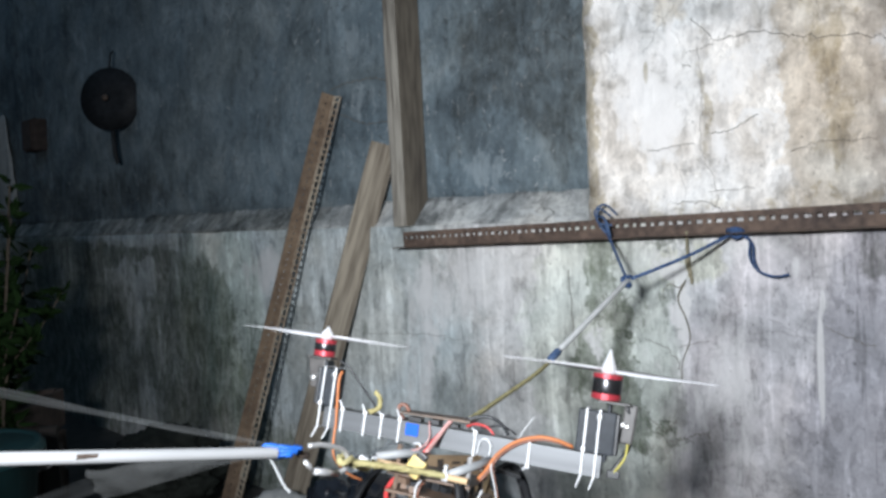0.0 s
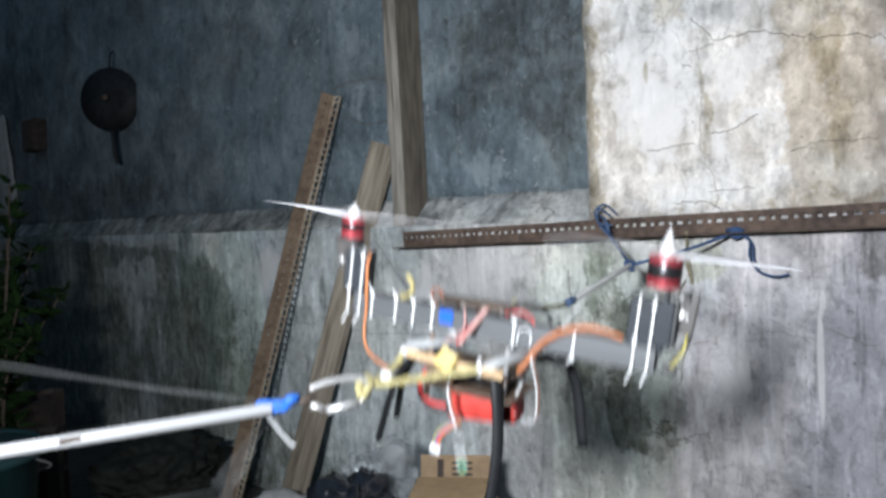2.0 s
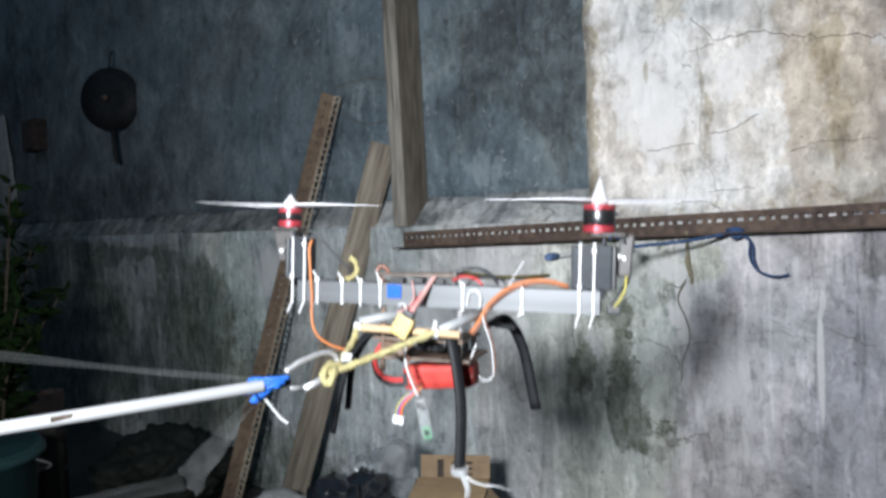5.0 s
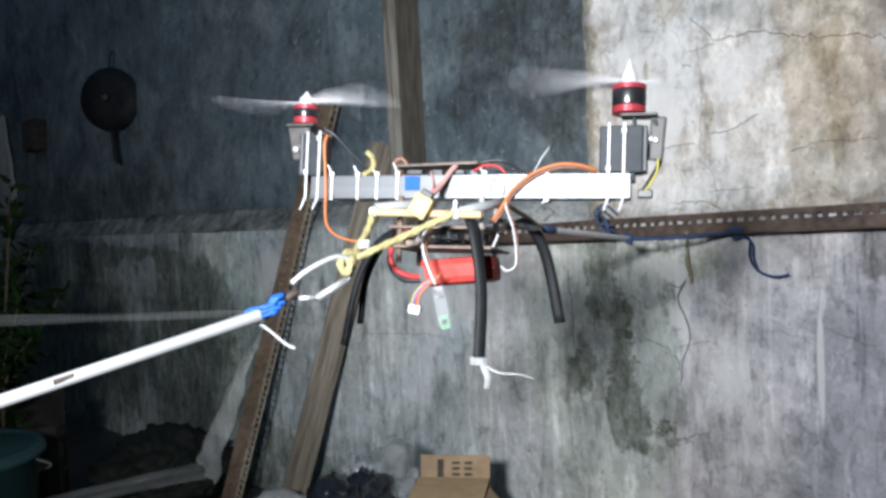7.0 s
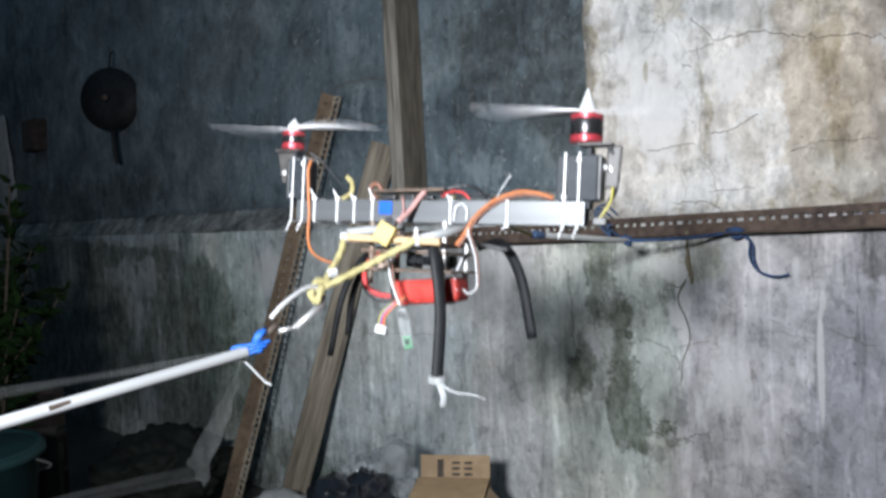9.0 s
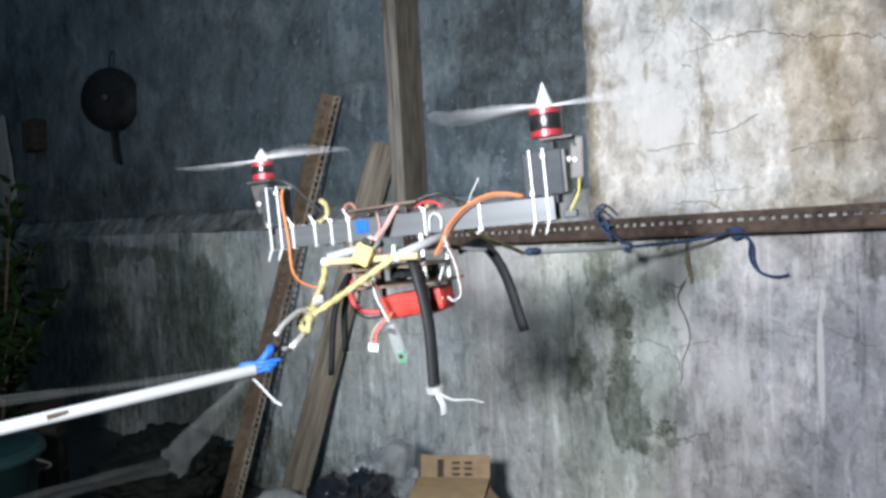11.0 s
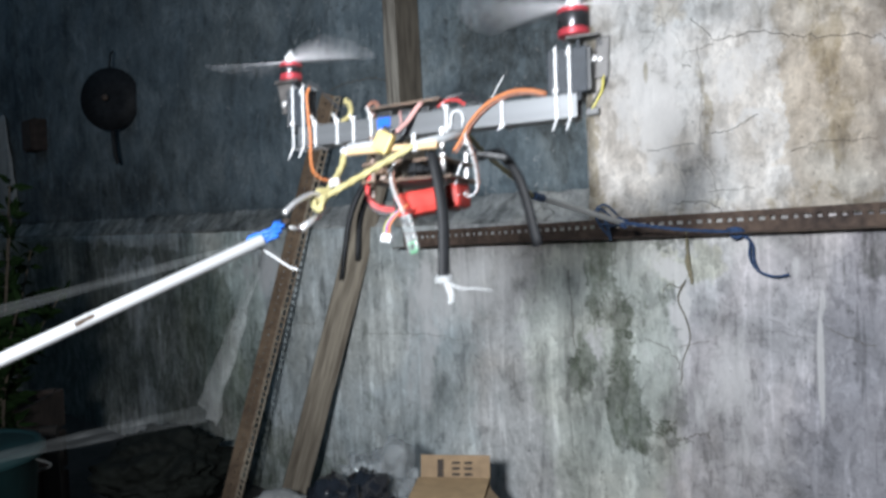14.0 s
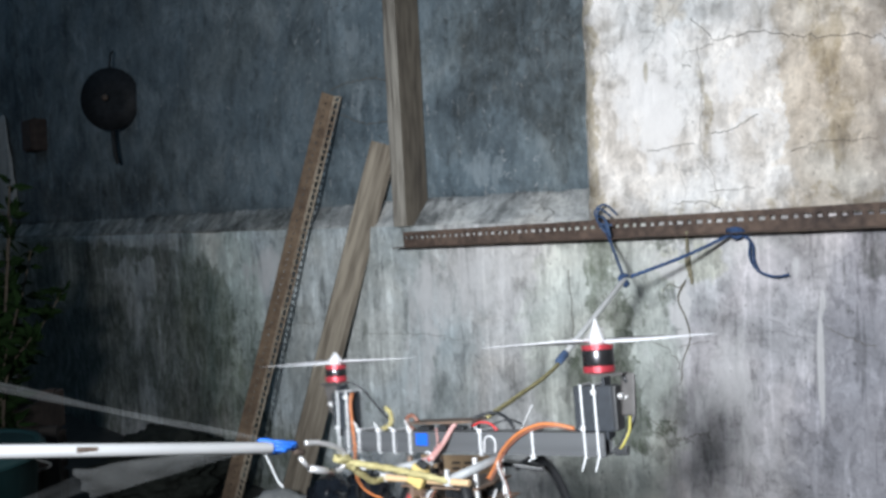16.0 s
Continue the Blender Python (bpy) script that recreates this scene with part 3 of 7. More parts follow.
def timber(name, size, label, material, nails=()):
    """A worn plank or post along z, its edges chipped and its faces slightly bowed."""
    b = bmesh.new()
    sx, sy, sz = size
    n = 26
    ring = [(-1, -1), (0, -1.0), (1, -1), (1.0, 0), (1, 1), (0, 1.0), (-1, 1), (-1.0, 0)]
    rings = []
    for i in range(n + 1):
        z = sz * i / n
        line = []
        for k, (x, y) in enumerate(ring):
            chip = 1 - 0.05 * max(0, noise.noise((z * 9, k * 3.1, sx * 50))) - 0.03 * noise.noise((z * 2.5, k, 4))
            line.append(b.verts.new((x * sx / 2 * chip, y * sy / 2 * chip, z + (0.006 * noise.noise((k, i, 9)) if i in (0, n) else 0))))
        rings.append(line)
    for a, c in zip(rings, rings[1:]):
        for k in range(8):
            b.faces.new((a[k], a[(k + 1) % 8], c[(k + 1) % 8], c[k]))
    b.faces.new(rings[0][::-1])
    b.faces.new(rings[-1])
    return tagged(part(name, b, material), label, "timber")


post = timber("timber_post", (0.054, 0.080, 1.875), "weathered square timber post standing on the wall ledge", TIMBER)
post.data.materials.append(POSTSHADE)
# right-hand faces take the darker timber, which paints their shade
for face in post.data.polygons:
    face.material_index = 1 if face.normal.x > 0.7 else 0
post.matrix_world = WALL @ pose(-0.133, 0.022, 0.872, 0, -0.8, -4)
plank = timber("leaning_plank", (0.074, 0.026, 1.157), "weathered grey-brown plank leaning against the wall", TIMBERPALE)
foot, top = Vector((-0.499, 2.205, 0.000)), Vector((-0.150, 2.133, 1.101))
run = (top - foot).normalized()
facing = Vector((0.30, -1.8, 0.1))
facing = (facing - run * facing.dot(run)).normalized()
plank.matrix_world = along(foot, top, run.cross(facing)) @ pose(0, 0, 0, 0, 90, 0)


def hanging_pan():
    pan = tagged(new("hanging_wok"), "soot-black iron wok hanging on the dark wall", "wok")
    part("bowl", lathe([(0.003, -0.052), (0.045, -0.046), (0.085, -0.030), (0.115, -0.008), (0.130, 0.004), (0.131, 0.010), (0.05, 0.004)], turn=(90, 0, 0)), WOK, pan, smooth=True)
    part("handle", tube([(0, 0.0, -0.125), (0.004, -0.008, -0.17), (0.010, -0.010, -0.23), (0.016, -0.004, -0.27)], 0.010, flat=0.6), WOK, pan, smooth=True)
    part("boss", lathe([(0.014, 0.0), (0.012, 0.006), (0.004, 0.010)], (0, -0.050, 0), (90, 0, 0), 16), RUSTDARK, pan, "small worn boss", True)
    part("hook", tube([(0, 0.008, 0.12), (0.004, -0.004, 0.15), (0.010, 0.0, 0.19), (0.014, 0.012, 0.20)], 0.004), WOK, pan, smooth=True)
    return pan


hanging_pan().matrix_world = WALL @ pose(-1.875, 0.0, 1.440, 0, 0, 38)


def wall_box():
    ob = tagged(new("small_wall_box"), "small dirty reddish-brown box fixed to the dark wall", "box")
    part("case", box((0.15, 0.07, 0.16), bevel=0.006), CRATEWOOD, ob)
    part("cover", box((0.13, 0.008, 0.14), (0, -0.038, 0), bevel=0.003), CRATEWOOD, ob)
    return ob


wall_box().matrix_world = WALL @ pose(-2.86, 0.03, 1.39)


def cloth(w, h, label):
    b = bmesh.new()
    nx, nz = 14, 14
    g = [[b.verts.new((w * (i / nx - 0.5) * (0.75 + 0.5 * j / nz), 0.012 * math.sin(i * 1.3 + j * 0.12) + 0.006 * noise.noise((i, j * 0.4, 3)), -h * j / nz - 0.01 * abs(math.sin(i * 0.6)))) for i in range(nx + 1)] for j in range(nz + 1)]
    for j in range(nz):
        for i in range(nx):
            b.faces.new((g[j][i], g[j][i + 1], g[j + 1][i + 1], g[j + 1][i]))
    ob = tagged(part("hanging_cloth", b, CLOTH, smooth=True), label, "cloth")
    s = ob.modifiers.new("thick", "SOLIDIFY")
    s.thickness = 0.003
    return ob


cloth(0.36, 0.55, "grubby white cloth hanging on the dark wall").matrix_world = WALL @ pose(-3.46, 0.044, 1.56)


def shrub():
    ob = tagged(new("potted_shrub"), "dark green leafy shrub in a clay pot", "plant")
    part("pot", lathe([(0.09, 0.0), (0.12, 0.02), (0.15, 0.24), (0.165, 0.25), (0.165, 0.28), (0.14, 0.28), (0.13, 0.2)]), CRATEWOOD, ob, smooth=True)
    rng = random.Random(5)
    stems, leaves = None, bmesh.new()
    for k in range(22):
        a, reach = rng.uniform(0, 6.28), rng.uniform(0.06, 0.24)
        top = Vector((math.cos(a) * reach, math.sin(a) * reach, rng.uniform(0.62, 1.1)))
        mid = Vector((top.x * 0.35, top.y * 0.35, 0.5))
        path = smooth_path([(top.x * 0.1, top.y * 0.1, 0.22), mid, top], 8)
        stems = tube(path, 0.005, sides=5, steps=1, bm=stems, taper=0.4)
        for p in path[4:]:
            for _ in range(5):
                d = Vector((rng.gauss(0, 1), rng.gauss(0, 1), rng.gauss(0.3, 0.6))).normalized()
                s = d.orthogonal().normalized()
                s.rotate(Matrix.Rotation(rng.uniform(0, 6.28), 3, d))
                ln, wd = rng.uniform(0.035, 0.075), rng.uniform(0.008, 0.016)
                up = d.cross(s) * 0.006
                vs = [leaves.verts.new(p + v) for v in (d * 0.004, d * ln * 0.45 + s * wd + up, d * ln, d * ln * 0.45 - s * wd + up)]
                leaves.faces.new(vs)
    part("stem", stems, BARK, ob)
    part("foliage", leaves, LEAF, ob)["kind"] = "stuff"
    return ob


shrub().matrix_world = pose(-1.27, 2.12, 0.0)


def bucket():
    ob = tagged(new("plastic_bucket"), "dark teal plastic bucket standing on the floor", "bucket")
    part("body", lathe([(0.12, 0.0), (0.125, 0.01), (0.165, 0.40), (0.172, 0.402), (0.172, 0.425), (0.160, 0.425), (0.155, 0.39), (0.118, 0.02)]), TEAL, ob, smooth=True)
    part("rim", lathe([(0.170, 0.395), (0.180, 0.400), (0.180, 0.415), (0.170, 0.420)]), TEAL, ob, smooth=True)
    part("bail", tube([(0.172, 0, 0.40), (0.14, 0.13, 0.34), (0, 0.19, 0.30), (-0.14, 0.13, 0.34), (-0.172, 0, 0.40)], 0.003), STEEL, ob)
    return ob


bucket().matrix_world = pose(-1.10, 1.68, 0.0)


def crate():
    ob = tagged(new("wooden_crate"), "dirty brown wooden crate standing on the floor", "crate")
    for k in range(3):
        part("slat", box((0.46, 0.014, 0.118), (0, -0.15, 0.066 + 0.132 * k), bevel=0.003), CRATEWOOD, ob)
        part("slat", box((0.46, 0.014, 0.118), (0, 0.15, 0.066 + 0.132 * k), bevel=0.003), CRATEWOOD, ob)
        part("slat", box((0.014, 0.28, 0.118), (0.223, 0, 0.066 + 0.132 * k), bevel=0.003), CRATEWOOD, ob)
        part("slat", box((0.014, 0.28, 0.118), (-0.223, 0, 0.066 + 0.132 * k), bevel=0.003), CRATEWOOD, ob)
    for x in (-0.2, 0.2):
        for y in (-0.13, 0.13):
            part("corner_post", box((0.03, 0.025, 0.395), (x, y, 0.1975), bevel=0.003), CRATEWOOD, ob)
    return ob


crate().matrix_world = pose(-1.47, 2.30, 0.0, 0, 0, 4)
for x, y, tilt in ((-1.16, 2.06, 2), (-1.10, 2.09, -1)):
    board = timber("upright_board", (0.045, 0.022, 0.36), "short dark board standing on the floor", SOOTWOOD)
    board.matrix_world = pose(x, y, 0.003, 0, tilt, 10)
    tagged(board, group="short boards beside the crate")


def carton():
    """A tall open carton: four walls, one closed flap on top, one flap standing up with printed bars."""
    ob = tagged(new("cardboard_box"), "brown cardboard box with open printed flap on the floor", "box")
    w, d, h, t = 0.150, 0.180, 0.334, 0.004
    part("front_panel", box((w, t, h), (0, -d / 2, h / 2)), CARD, ob)
    part("back_panel", box((w, t, h), (0, d / 2, h / 2)), CARD, ob)
    part("side_panel", box((t, d - t, h), (-w / 2 + t / 2, 0, h / 2)), CARD, ob)
    part("side_panel", box((t, d - t, h), (w / 2 - t / 2, 0, h / 2)), CARD, ob)
    part("bottom", box((w - 2 * t, d - 2 * t, t), (0, 0, 0.008)), CARD, ob)
    part("closed_flap", box((w, d * 0.98, 0.0035), (-0.002, 0.0, h + 0.011), (3.6, 0.0, 0), bevel=0.0012), CARDIN, ob, "orange-brown inner side of a flap")
    fl = part("standing_flap", box((w * 0.98, 0.0035, 0.062), (0, 0, 0.026), bevel=0.0012), CARD, ob, "flap with black printing")
    fl.matrix_basis = pose(0.0, d / 2 + 0.004, h + 0.004, -14, 0.0, 0)
    part("print", box((0.013, 0.0006, 0.036), (-0.031, -0.0021, 0.030)), INK, fl, "black printed mark")
    for k, (x, n) in enumerate(((0.002, 3), (0.028, 3))):
        for j in range(n):
            part("print", box((0.017, 0.0006, 0.0055), (x, -0.0021, 0.018 + 0.0115 * j)), INK, fl, "black printed bar")
    part("side_flap", box((0.0035, d * 0.7, 0.05), (w / 2 + 0.016, 0.0, h - 0.012), (0, 138, 0), bevel=0.0012), CARD, ob)
    return ob


carton().matrix_world = pose(-0.012, 1.487, 0.0, 0, 0, -10)


def crumpled(name, material, radius, height, seed, label, category, sharp=0.35):
    """A slack crumpled bag: a closed skin with many sharp folds."""
    b = bmesh.new()
    bmesh.ops.create_icosphere(b, subdivisions=5, radius=1.0)
    for v in b.verts:
        p = v.co.copy()
        f = 1 + sharp * (abs(noise.noise(p * 1.6 + Vector((seed, 0, 0)))) - 0.25) + sharp * 0.6 * (abs(noise.noise(p * 4.2 + Vector((0, seed, 0)))) - 0.2) + sharp * 0.25 * noise.noise(p * 11)
        v.co = Vector((p.x * radius * f, p.y * radius * f, max(0.0, (p.z * 0.5 + 0.5) * height * (0.8 + 0.25 * f))))
    return tagged(part(name, b, material, smooth=True), label, category)


crumpled("plastic_bag", BAG, 0.125, 0.362, 3.0, "crumpled shiny black plastic bag on the floor", "bag", 0.6).matrix_world = pose(-0.205, 1.52, 0.0)
crumpled("clear_plastic_bag", CLEARBAG, 0.115, 0.372, 9.0, "crumpled clear plastic bag against the black bag", "bag", 0.75).matrix_world = pose(-0.16, 1.640, 0.0)
crumpled("cloth_sack", CLOTH, 0.105, 0.185, 6.0, "dusty grey cloth sack at the foot of the plank", "sack", 0.25).matrix_world = pose(-0.465, 1.98, 0.0)

# made-up sack that fills an unreadable dark mass at the wall foot
slumped = crumpled("clutter_stand_in", SACKDARK, 0.19, 0.25, 14.0, "added dull dark sack standing in for a dark mass on the floor by the wall", "sack", 0.5)
part("tied_neck", lathe([(0.045, 0.0), (0.022, 0.025), (0.020, 0.035), (0.038, 0.06), (0.030, 0.062)], (0.03, 0.0, 0.185), (8, 14, 0), 14), SACKDARK, slumped, "", True)
part("tie", lathe([(0.023, 0.0), (0.024, 0.004), (0.023, 0.008)], (0.037, -0.002, 0.212), (8, 14, 0), 14), BARK, slumped, "brown string tie", True)
slumped.matrix_world = pose(-0.92, 2.42, 0.0)

# blue cord ends tied round the long steel angle
tied = tagged(new("rope_knot"), "frayed dark blue rope knotted round the steel angle", "rope")
part("loop", rope([(0.359, 1.571, 0.884), (0.334, 1.572, 0.905), (0.314, 1.571, 0.892), (0.321, 1.570, 0.866), (0.338, 1.562, 0.842)], 0.0021), BLUEOLD, tied, smooth=True)
part("wrap", rope([(0.322, 1.585, 0.882), (0.330, 1.560, 0.876), (0.336, 1.552, 0.852), (0.342, 1.560, 0.832)], 0.0028), BLUEOLD, tied, smooth=True)
part("loop", rope([(0.345, 1.566, 0.880), (0.322, 1.566, 0.897), (0.318, 1.563, 0.870), (0.345, 1.556, 0.862)], 0.0020), BLUEOLD, tied, smooth=True)
tail = tagged(new("rope_tail"), "blue rope knotted to the steel angle with a hanging end", "rope")
part("knot", rope([(0.524, 1.412, 0.846), (0.536, 1.398, 0.850), (0.548, 1.400, 0.842), (0.538, 1.406, 0.834), (0.527, 1.402, 0.842), (0.541, 1.394, 0.848)], 0.0046), BLUEROPE, tail, smooth=True)
part("end", rope([(0.545, 1.402, 0.842), (0.556, 1.390, 0.829), (0.551, 1.378, 0.799), (0.561, 1.367, 0.775), (0.585, 1.356, 0.764), (0.607, 1.346, 0.767)], 0.0021), BLUEROPE, tail, smooth=True)
part("end", rope([(0.545, 1.404, 0.840), (0.562, 1.392, 0.822), (0.560, 1.382, 0.795), (0.563, 1.372, 0.777)], 0.0017), BLUEROPE, tail, smooth=True)
cord = tagged(new("bleached_cord"), "sun-bleached brown cord hanging from the steel angle", "cord")
part("strand", tube([(0.663, -0.013, 0.846), (0.664, -0.014, 0.812), (0.667, -0.011, 0.778), (0.669, -0.008, 0.744)], 0.0026, twist=0.4, steps=12), TAN, cord)
part("frayed_end", tube([(0.664, -0.013, 0.800), (0.662, -0.013, 0.786), (0.666, -0.012, 0.768), (0.664, -0.010, 0.758)], 0.0042, twist=0.4, steps=6, taper=0.4), TAN, cord)
cord.matrix_world = WALL
root = tagged(new("dry_root"), "thin dry root clinging to the grey plaster", "root")
part("strand", tube([(0.652, -0.004, 0.746), (0.637, -0.004, 0.712), (0.653, -0.004, 0.673), (0.660, -0.004, 0.635), (0.643, -0.003, 0.589), (0.638, -0.003, 0.543)], 0.0019, sides=6, taper=0.5), DRYROOT, root)
part("side_strand", tube([(0.655, -0.004, 0.75), (0.64, -0.004, 0.735), (0.62, -0.003, 0.742), (0.605, -0.003, 0.728)], 0.0015, sides=6, taper=0.5), DRYROOT, root)
root.matrix_world = WALL

# ---- the two-rotor drone: x along its beam, y away from the lamp, z up ----


def mm(*points):
    return [tuple(c / 1000 for c in p) for p in points]


drone = tagged(new("two_rotor_drone"), "home-made two-rotor drone on a square aluminium beam, flying on tethers", "drone")


def beam():
    """A square tube, open at its ends."""
    b = bmesh.new()
    h, i = 0.0103, 0.0088
    rings = []
    for x, r in ((-0.152, i), (-0.152, h), (0.140, h), (0.140, i)):
        rings.append([b.verts.new((x, y * r, z * r)) for y, z in ((-1, -1), (1, -1), (1, 1), (-1, 1))])
    rings.append(rings[0])
    for a, c in zip(rings, rings[1:]):
        for k in range(4):
            b.faces.new((a[k], a[(k + 1) % 4], c[(k + 1) % 4], c[k]))
    return b


part("beam", beam(), ALU, drone, "square brushed aluminium tube")


def tie(x, lean=0.0, head=1, tail_len=0.012, up=0.0108):
    """A zip tie round the beam: four thin sides, a head and a cut tail."""
    b = None
    s = up + 0.0008
    for c, size in (((x, -s, 0), (0.0019, 0.0010, 2 * s)), ((x, s, 0), (0.0019, 0.0010, 2 * s)), ((x, 0, s), (0.0019, 2 * s, 0.0010)), ((x, 0, -s), (0.0019, 2 * s, 0.0010))):
        b = box(size, c, bm=b)
    b = box((0.0044, 0.0036, 0.004), (x, -s, head * s), bevel=0.0008, bm=b)
    b = rod((x, -s, head * s), (x - 0.004, -s - 0.002, head * (s + tail_len)), 0.0011, 0.0008, 6, bm=b)
    ob = part("zip_tie", b, WHITE, drone, "white nylon zip tie")
    ob.matrix_basis = pose(0, 0, 0, 0, lean, 0)
    return ob


for x, lean, head, tl in ((-0.104, 1, 1, 0.008), (-0.085, -1, 1, 0.004), (-0.065, 2, 1, 0.010), (0.016, 0, 1, 0.004), (0.071, -1, -1, 0.004), (-0.130, 3, 1, 0.009)):
    tie(x, 0, head, tl)


def servo(x, out, w):
    """A servo standing on the beam's end, its shaft pointing outwards (out = 1 or -1), held by two long zip ties."""
    ob = part("servo", box((w, 0.020, 0.040), (x, 0, 0.0312), bevel=0.0015), SERVO, drone, "black servo motor")
    part("gear_case", box((0.0035, 0.0196, 0.0385), (x + out * (w / 2 + 0.0015), 0, 0.0312), bevel=0.001), BLACK, ob)
    part("flange", box((0.0028, 0.018, 0.054), (x + out * w * 0.28, 0.001, 0.0312), bevel=0.0008), SERVO, ob)
    part("shaft", rod((x + out * w / 2, 0, 0.041), (x + out * (w / 2 + 0.007), 0, 0.041), 0.003), STEEL, ob)
    for k in (-1, 1):
        b = None
        xx = x + k * 0.0062 - out * w * 0.1
        for c, size in (((xx, -0.0118, 0.0205), (0.0018, 0.0011, 0.064)), ((xx, 0.0118, 0.0205), (0.0018, 0.0011, 0.064)), ((xx, 0, 0.0522), (0.0018, 0.0245, 0.0011)), ((xx, 0, -0.0114), (0.0018, 0.0245, 0.0011))):
            b = box(size, c, bm=b)
        b = box((0.0042, 0.0036, 0.0044), (xx, -0.0128, 0.046 if k > 0 else 0.014), bevel=0.0008, bm=b)
        b = rod((xx, -0.0128, -0.011), (xx - 0.003, -0.016, -0.022), 0.0011, 0.0008, 6, bm=b)
        part("zip_tie", b, WHITE, ob, "long white zip tie")
    return ob


servo(0.132, 1, 0.036)
servo(-0.1525, -1, 0.021)


def motor(x, size, height, cone_h, cone_r, out):
    """A brushless motor on its tilting bracket with a spinner on top."""
    if out > 0:
        br = part("tilt_bracket", box((0.0130, 0.0045, 0.038), (x + 0.0235, 0.004, 0.042), (0, 4, 0), bevel=0.002), GREYPLATE, drone, "grey metal tilting bracket")
        part("bracket_top", box((0.030, 0.018, 0.0022), (x + 0.009, 0, 0.0605), bevel=0.0006), GREYPLATE, br)
        part("screw", rod((x + 0.0225, 0.002, 0.040), (x + 0.0225, -0.0005, 0.040), 0.0013), STEEL, br)
    else:
        b = box((0.021, 0.0045, 0.033), (x - 0.0075, 0.001, 0.0445), bevel=0.0012)
        for v in b.verts:
            if v.co.z < 0.044:
                v.co.x = x - 0.0075 + (v.co.x - x + 0.0075) * 0.62 + 0.003
        br = part("tilt_bracket", b, GREYPLATE, drone, "tapered dark grey tilting bracket")
        part("bracket_top", box((0.028, 0.018, 0.0022), (x - 0.002, 0, 0.0605), bevel=0.0006), GREYPLATE, br)
        part("screw", lathe([(0.0036, 0.0), (0.003, 0.0018), (0.001, 0.0024)], (x - 0.008, -0.002, 0.038), (90, 0, 0), 14), STEEL, br, "bright screw head", True)
    z = 0.0618
    mo = part("motor", lathe([(size * 0.96, z + 0.0065), (size, z + 0.008), (size, z + height - 0.0055), (size * 0.96, z + height - 0.004)], (x, 0, 0)), MOTORBLACK, drone, "black motor bell", True)
    part("base_ring", lathe([(size * 0.7, z), (size * 1.0, z + 0.001), (size * 1.0, z + 0.0064), (size * 0.9, z + 0.0068)], (x, 0, 0)), RED, mo, "red anodised ring")
    part("top_ring", lathe([(size * 1.0, z + height - 0.0045), (size * 1.0, z + height - 0.0005), (size * 0.55, z + height)], (x, 0, 0)), RED, mo, "red anodised ring")
    part("winding", lathe([(size * 0.55, z - 0.001), (size * 0.55, z + 0.0065)], (x, 0, 0)), BROWNWIRE, mo)
    t = z + height
    part("spinner", lathe([(cone_r, t), (cone_r, t + 0.006), (cone_r * 0.72, t + 0.006 + cone_h * 0.3), (cone_r * 0.3, t + 0.006 + cone_h * 0.75), (0.0006, t + 0.006 + cone_h)], (x, 0, 0), sides=20), CONE, mo, "shiny spinner cone", smooth=True)
    return t + 0.003


top_r = motor(0.137, 0.0142, 0.0255, 0.018, 0.0072, 1)
top_l = motor(-0.166, 0.0116, 0.0190, 0.008, 0.0068, -1)


def propeller(x, z, radius, handed):
    """Two twisted, tapering blades on a hub."""
    b = lathe([(0.0066, -0.0035), (0.0066, 0.0035)], sides=16)
    n = 12
    for side in (0, 180):
        q = bmesh.new()
        rings = []
        for i in range(n + 1):
            s = i / n
            r = 0.005 + (radius - 0.005) * s
            chord = 0.0045 + 0.0105 * math.sin(math.pi * min(1.0, s * 1.05 + 0.12)) ** 0.9 if s < 0.98 else 0.004
            pitch = handed * radians(22 - 16 * s)
            line = []
            for c, t in ((-0.5, 0), (-0.1, 0.0011), (0.5, 0.0001), (0.1, -0.0006)):
                line.append(q.verts.new((r, c * chord * math.cos(pitch) - t * math.sin(pitch), c * chord * math.sin(pitch) + t)))
            rings.append(line)
        for a, c in zip(rings, rings[1:]):
            for k in range(4):
                q.faces.new((a[k], a[(k + 1) % 4], c[(k + 1) % 4], c[k]))
        q.faces.new(rings[-1])
        q.faces.new(rings[0][::-1])
        bmesh.ops.transform(q, matrix=pose(0, 0, 0, 0, 0, side), verts=q.verts)
        b = joined(b, q)
    ob = part("propeller", b, BLADE, drone, "spinning pale grey two-blade propeller", smooth=True)
    ob.location = (x, 0, z)
    return ob


prop_right = propeller(0.137, top_r, 0.104, 1)
prop_left = propeller(-0.166, top_l, 0.092, -1)

# wiring, plates and battery
part("servo_cable", tube(mm((112, -8, 14), (96, -12, 18), (79, -13, 18), (58, -14, 10), (41, -15, -5), (33, -18, -20), (26, -20, -31)), 0.0018, flat=0.6), ORANGE, drone, "orange and brown servo ribbon cable", True)
part("servo_cable", tube(mm((112, -6, 12), (96, -10, 15.5), (79, -11.5, 15), (59, -13, 7), (43, -14, -7), (35, -17, -22), (28, -19, -33)), 0.0013), BROWNWIRE, drone, "", True)
part("servo_cable", tube(mm((-138, -9, 50), (-139, -12, 40), (-137, -13, 18), (-135, -13, -5), (-134, -15, -22), (-130, -18, -36), (-120, -22, -45), (-105, -27, -50), (-90, -31, -52)), 0.0014, flat=0.7), ORANGE, drone, "orange servo ribbon cable", True)
part("blue_tape", box((0.014, 0.0016, 0.0125), (-0.051, -0.0112, 0.003), bevel=0.0006), BLUETAPE, drone, "small square of blue tape")
part("upper_plate", box((0.076, 0.030, 0.0022), (-0.028, 0, 0.0195), (0, -1.5, 0), bevel=0.0005), BOARD, drone, "brown plate on top of the beam")
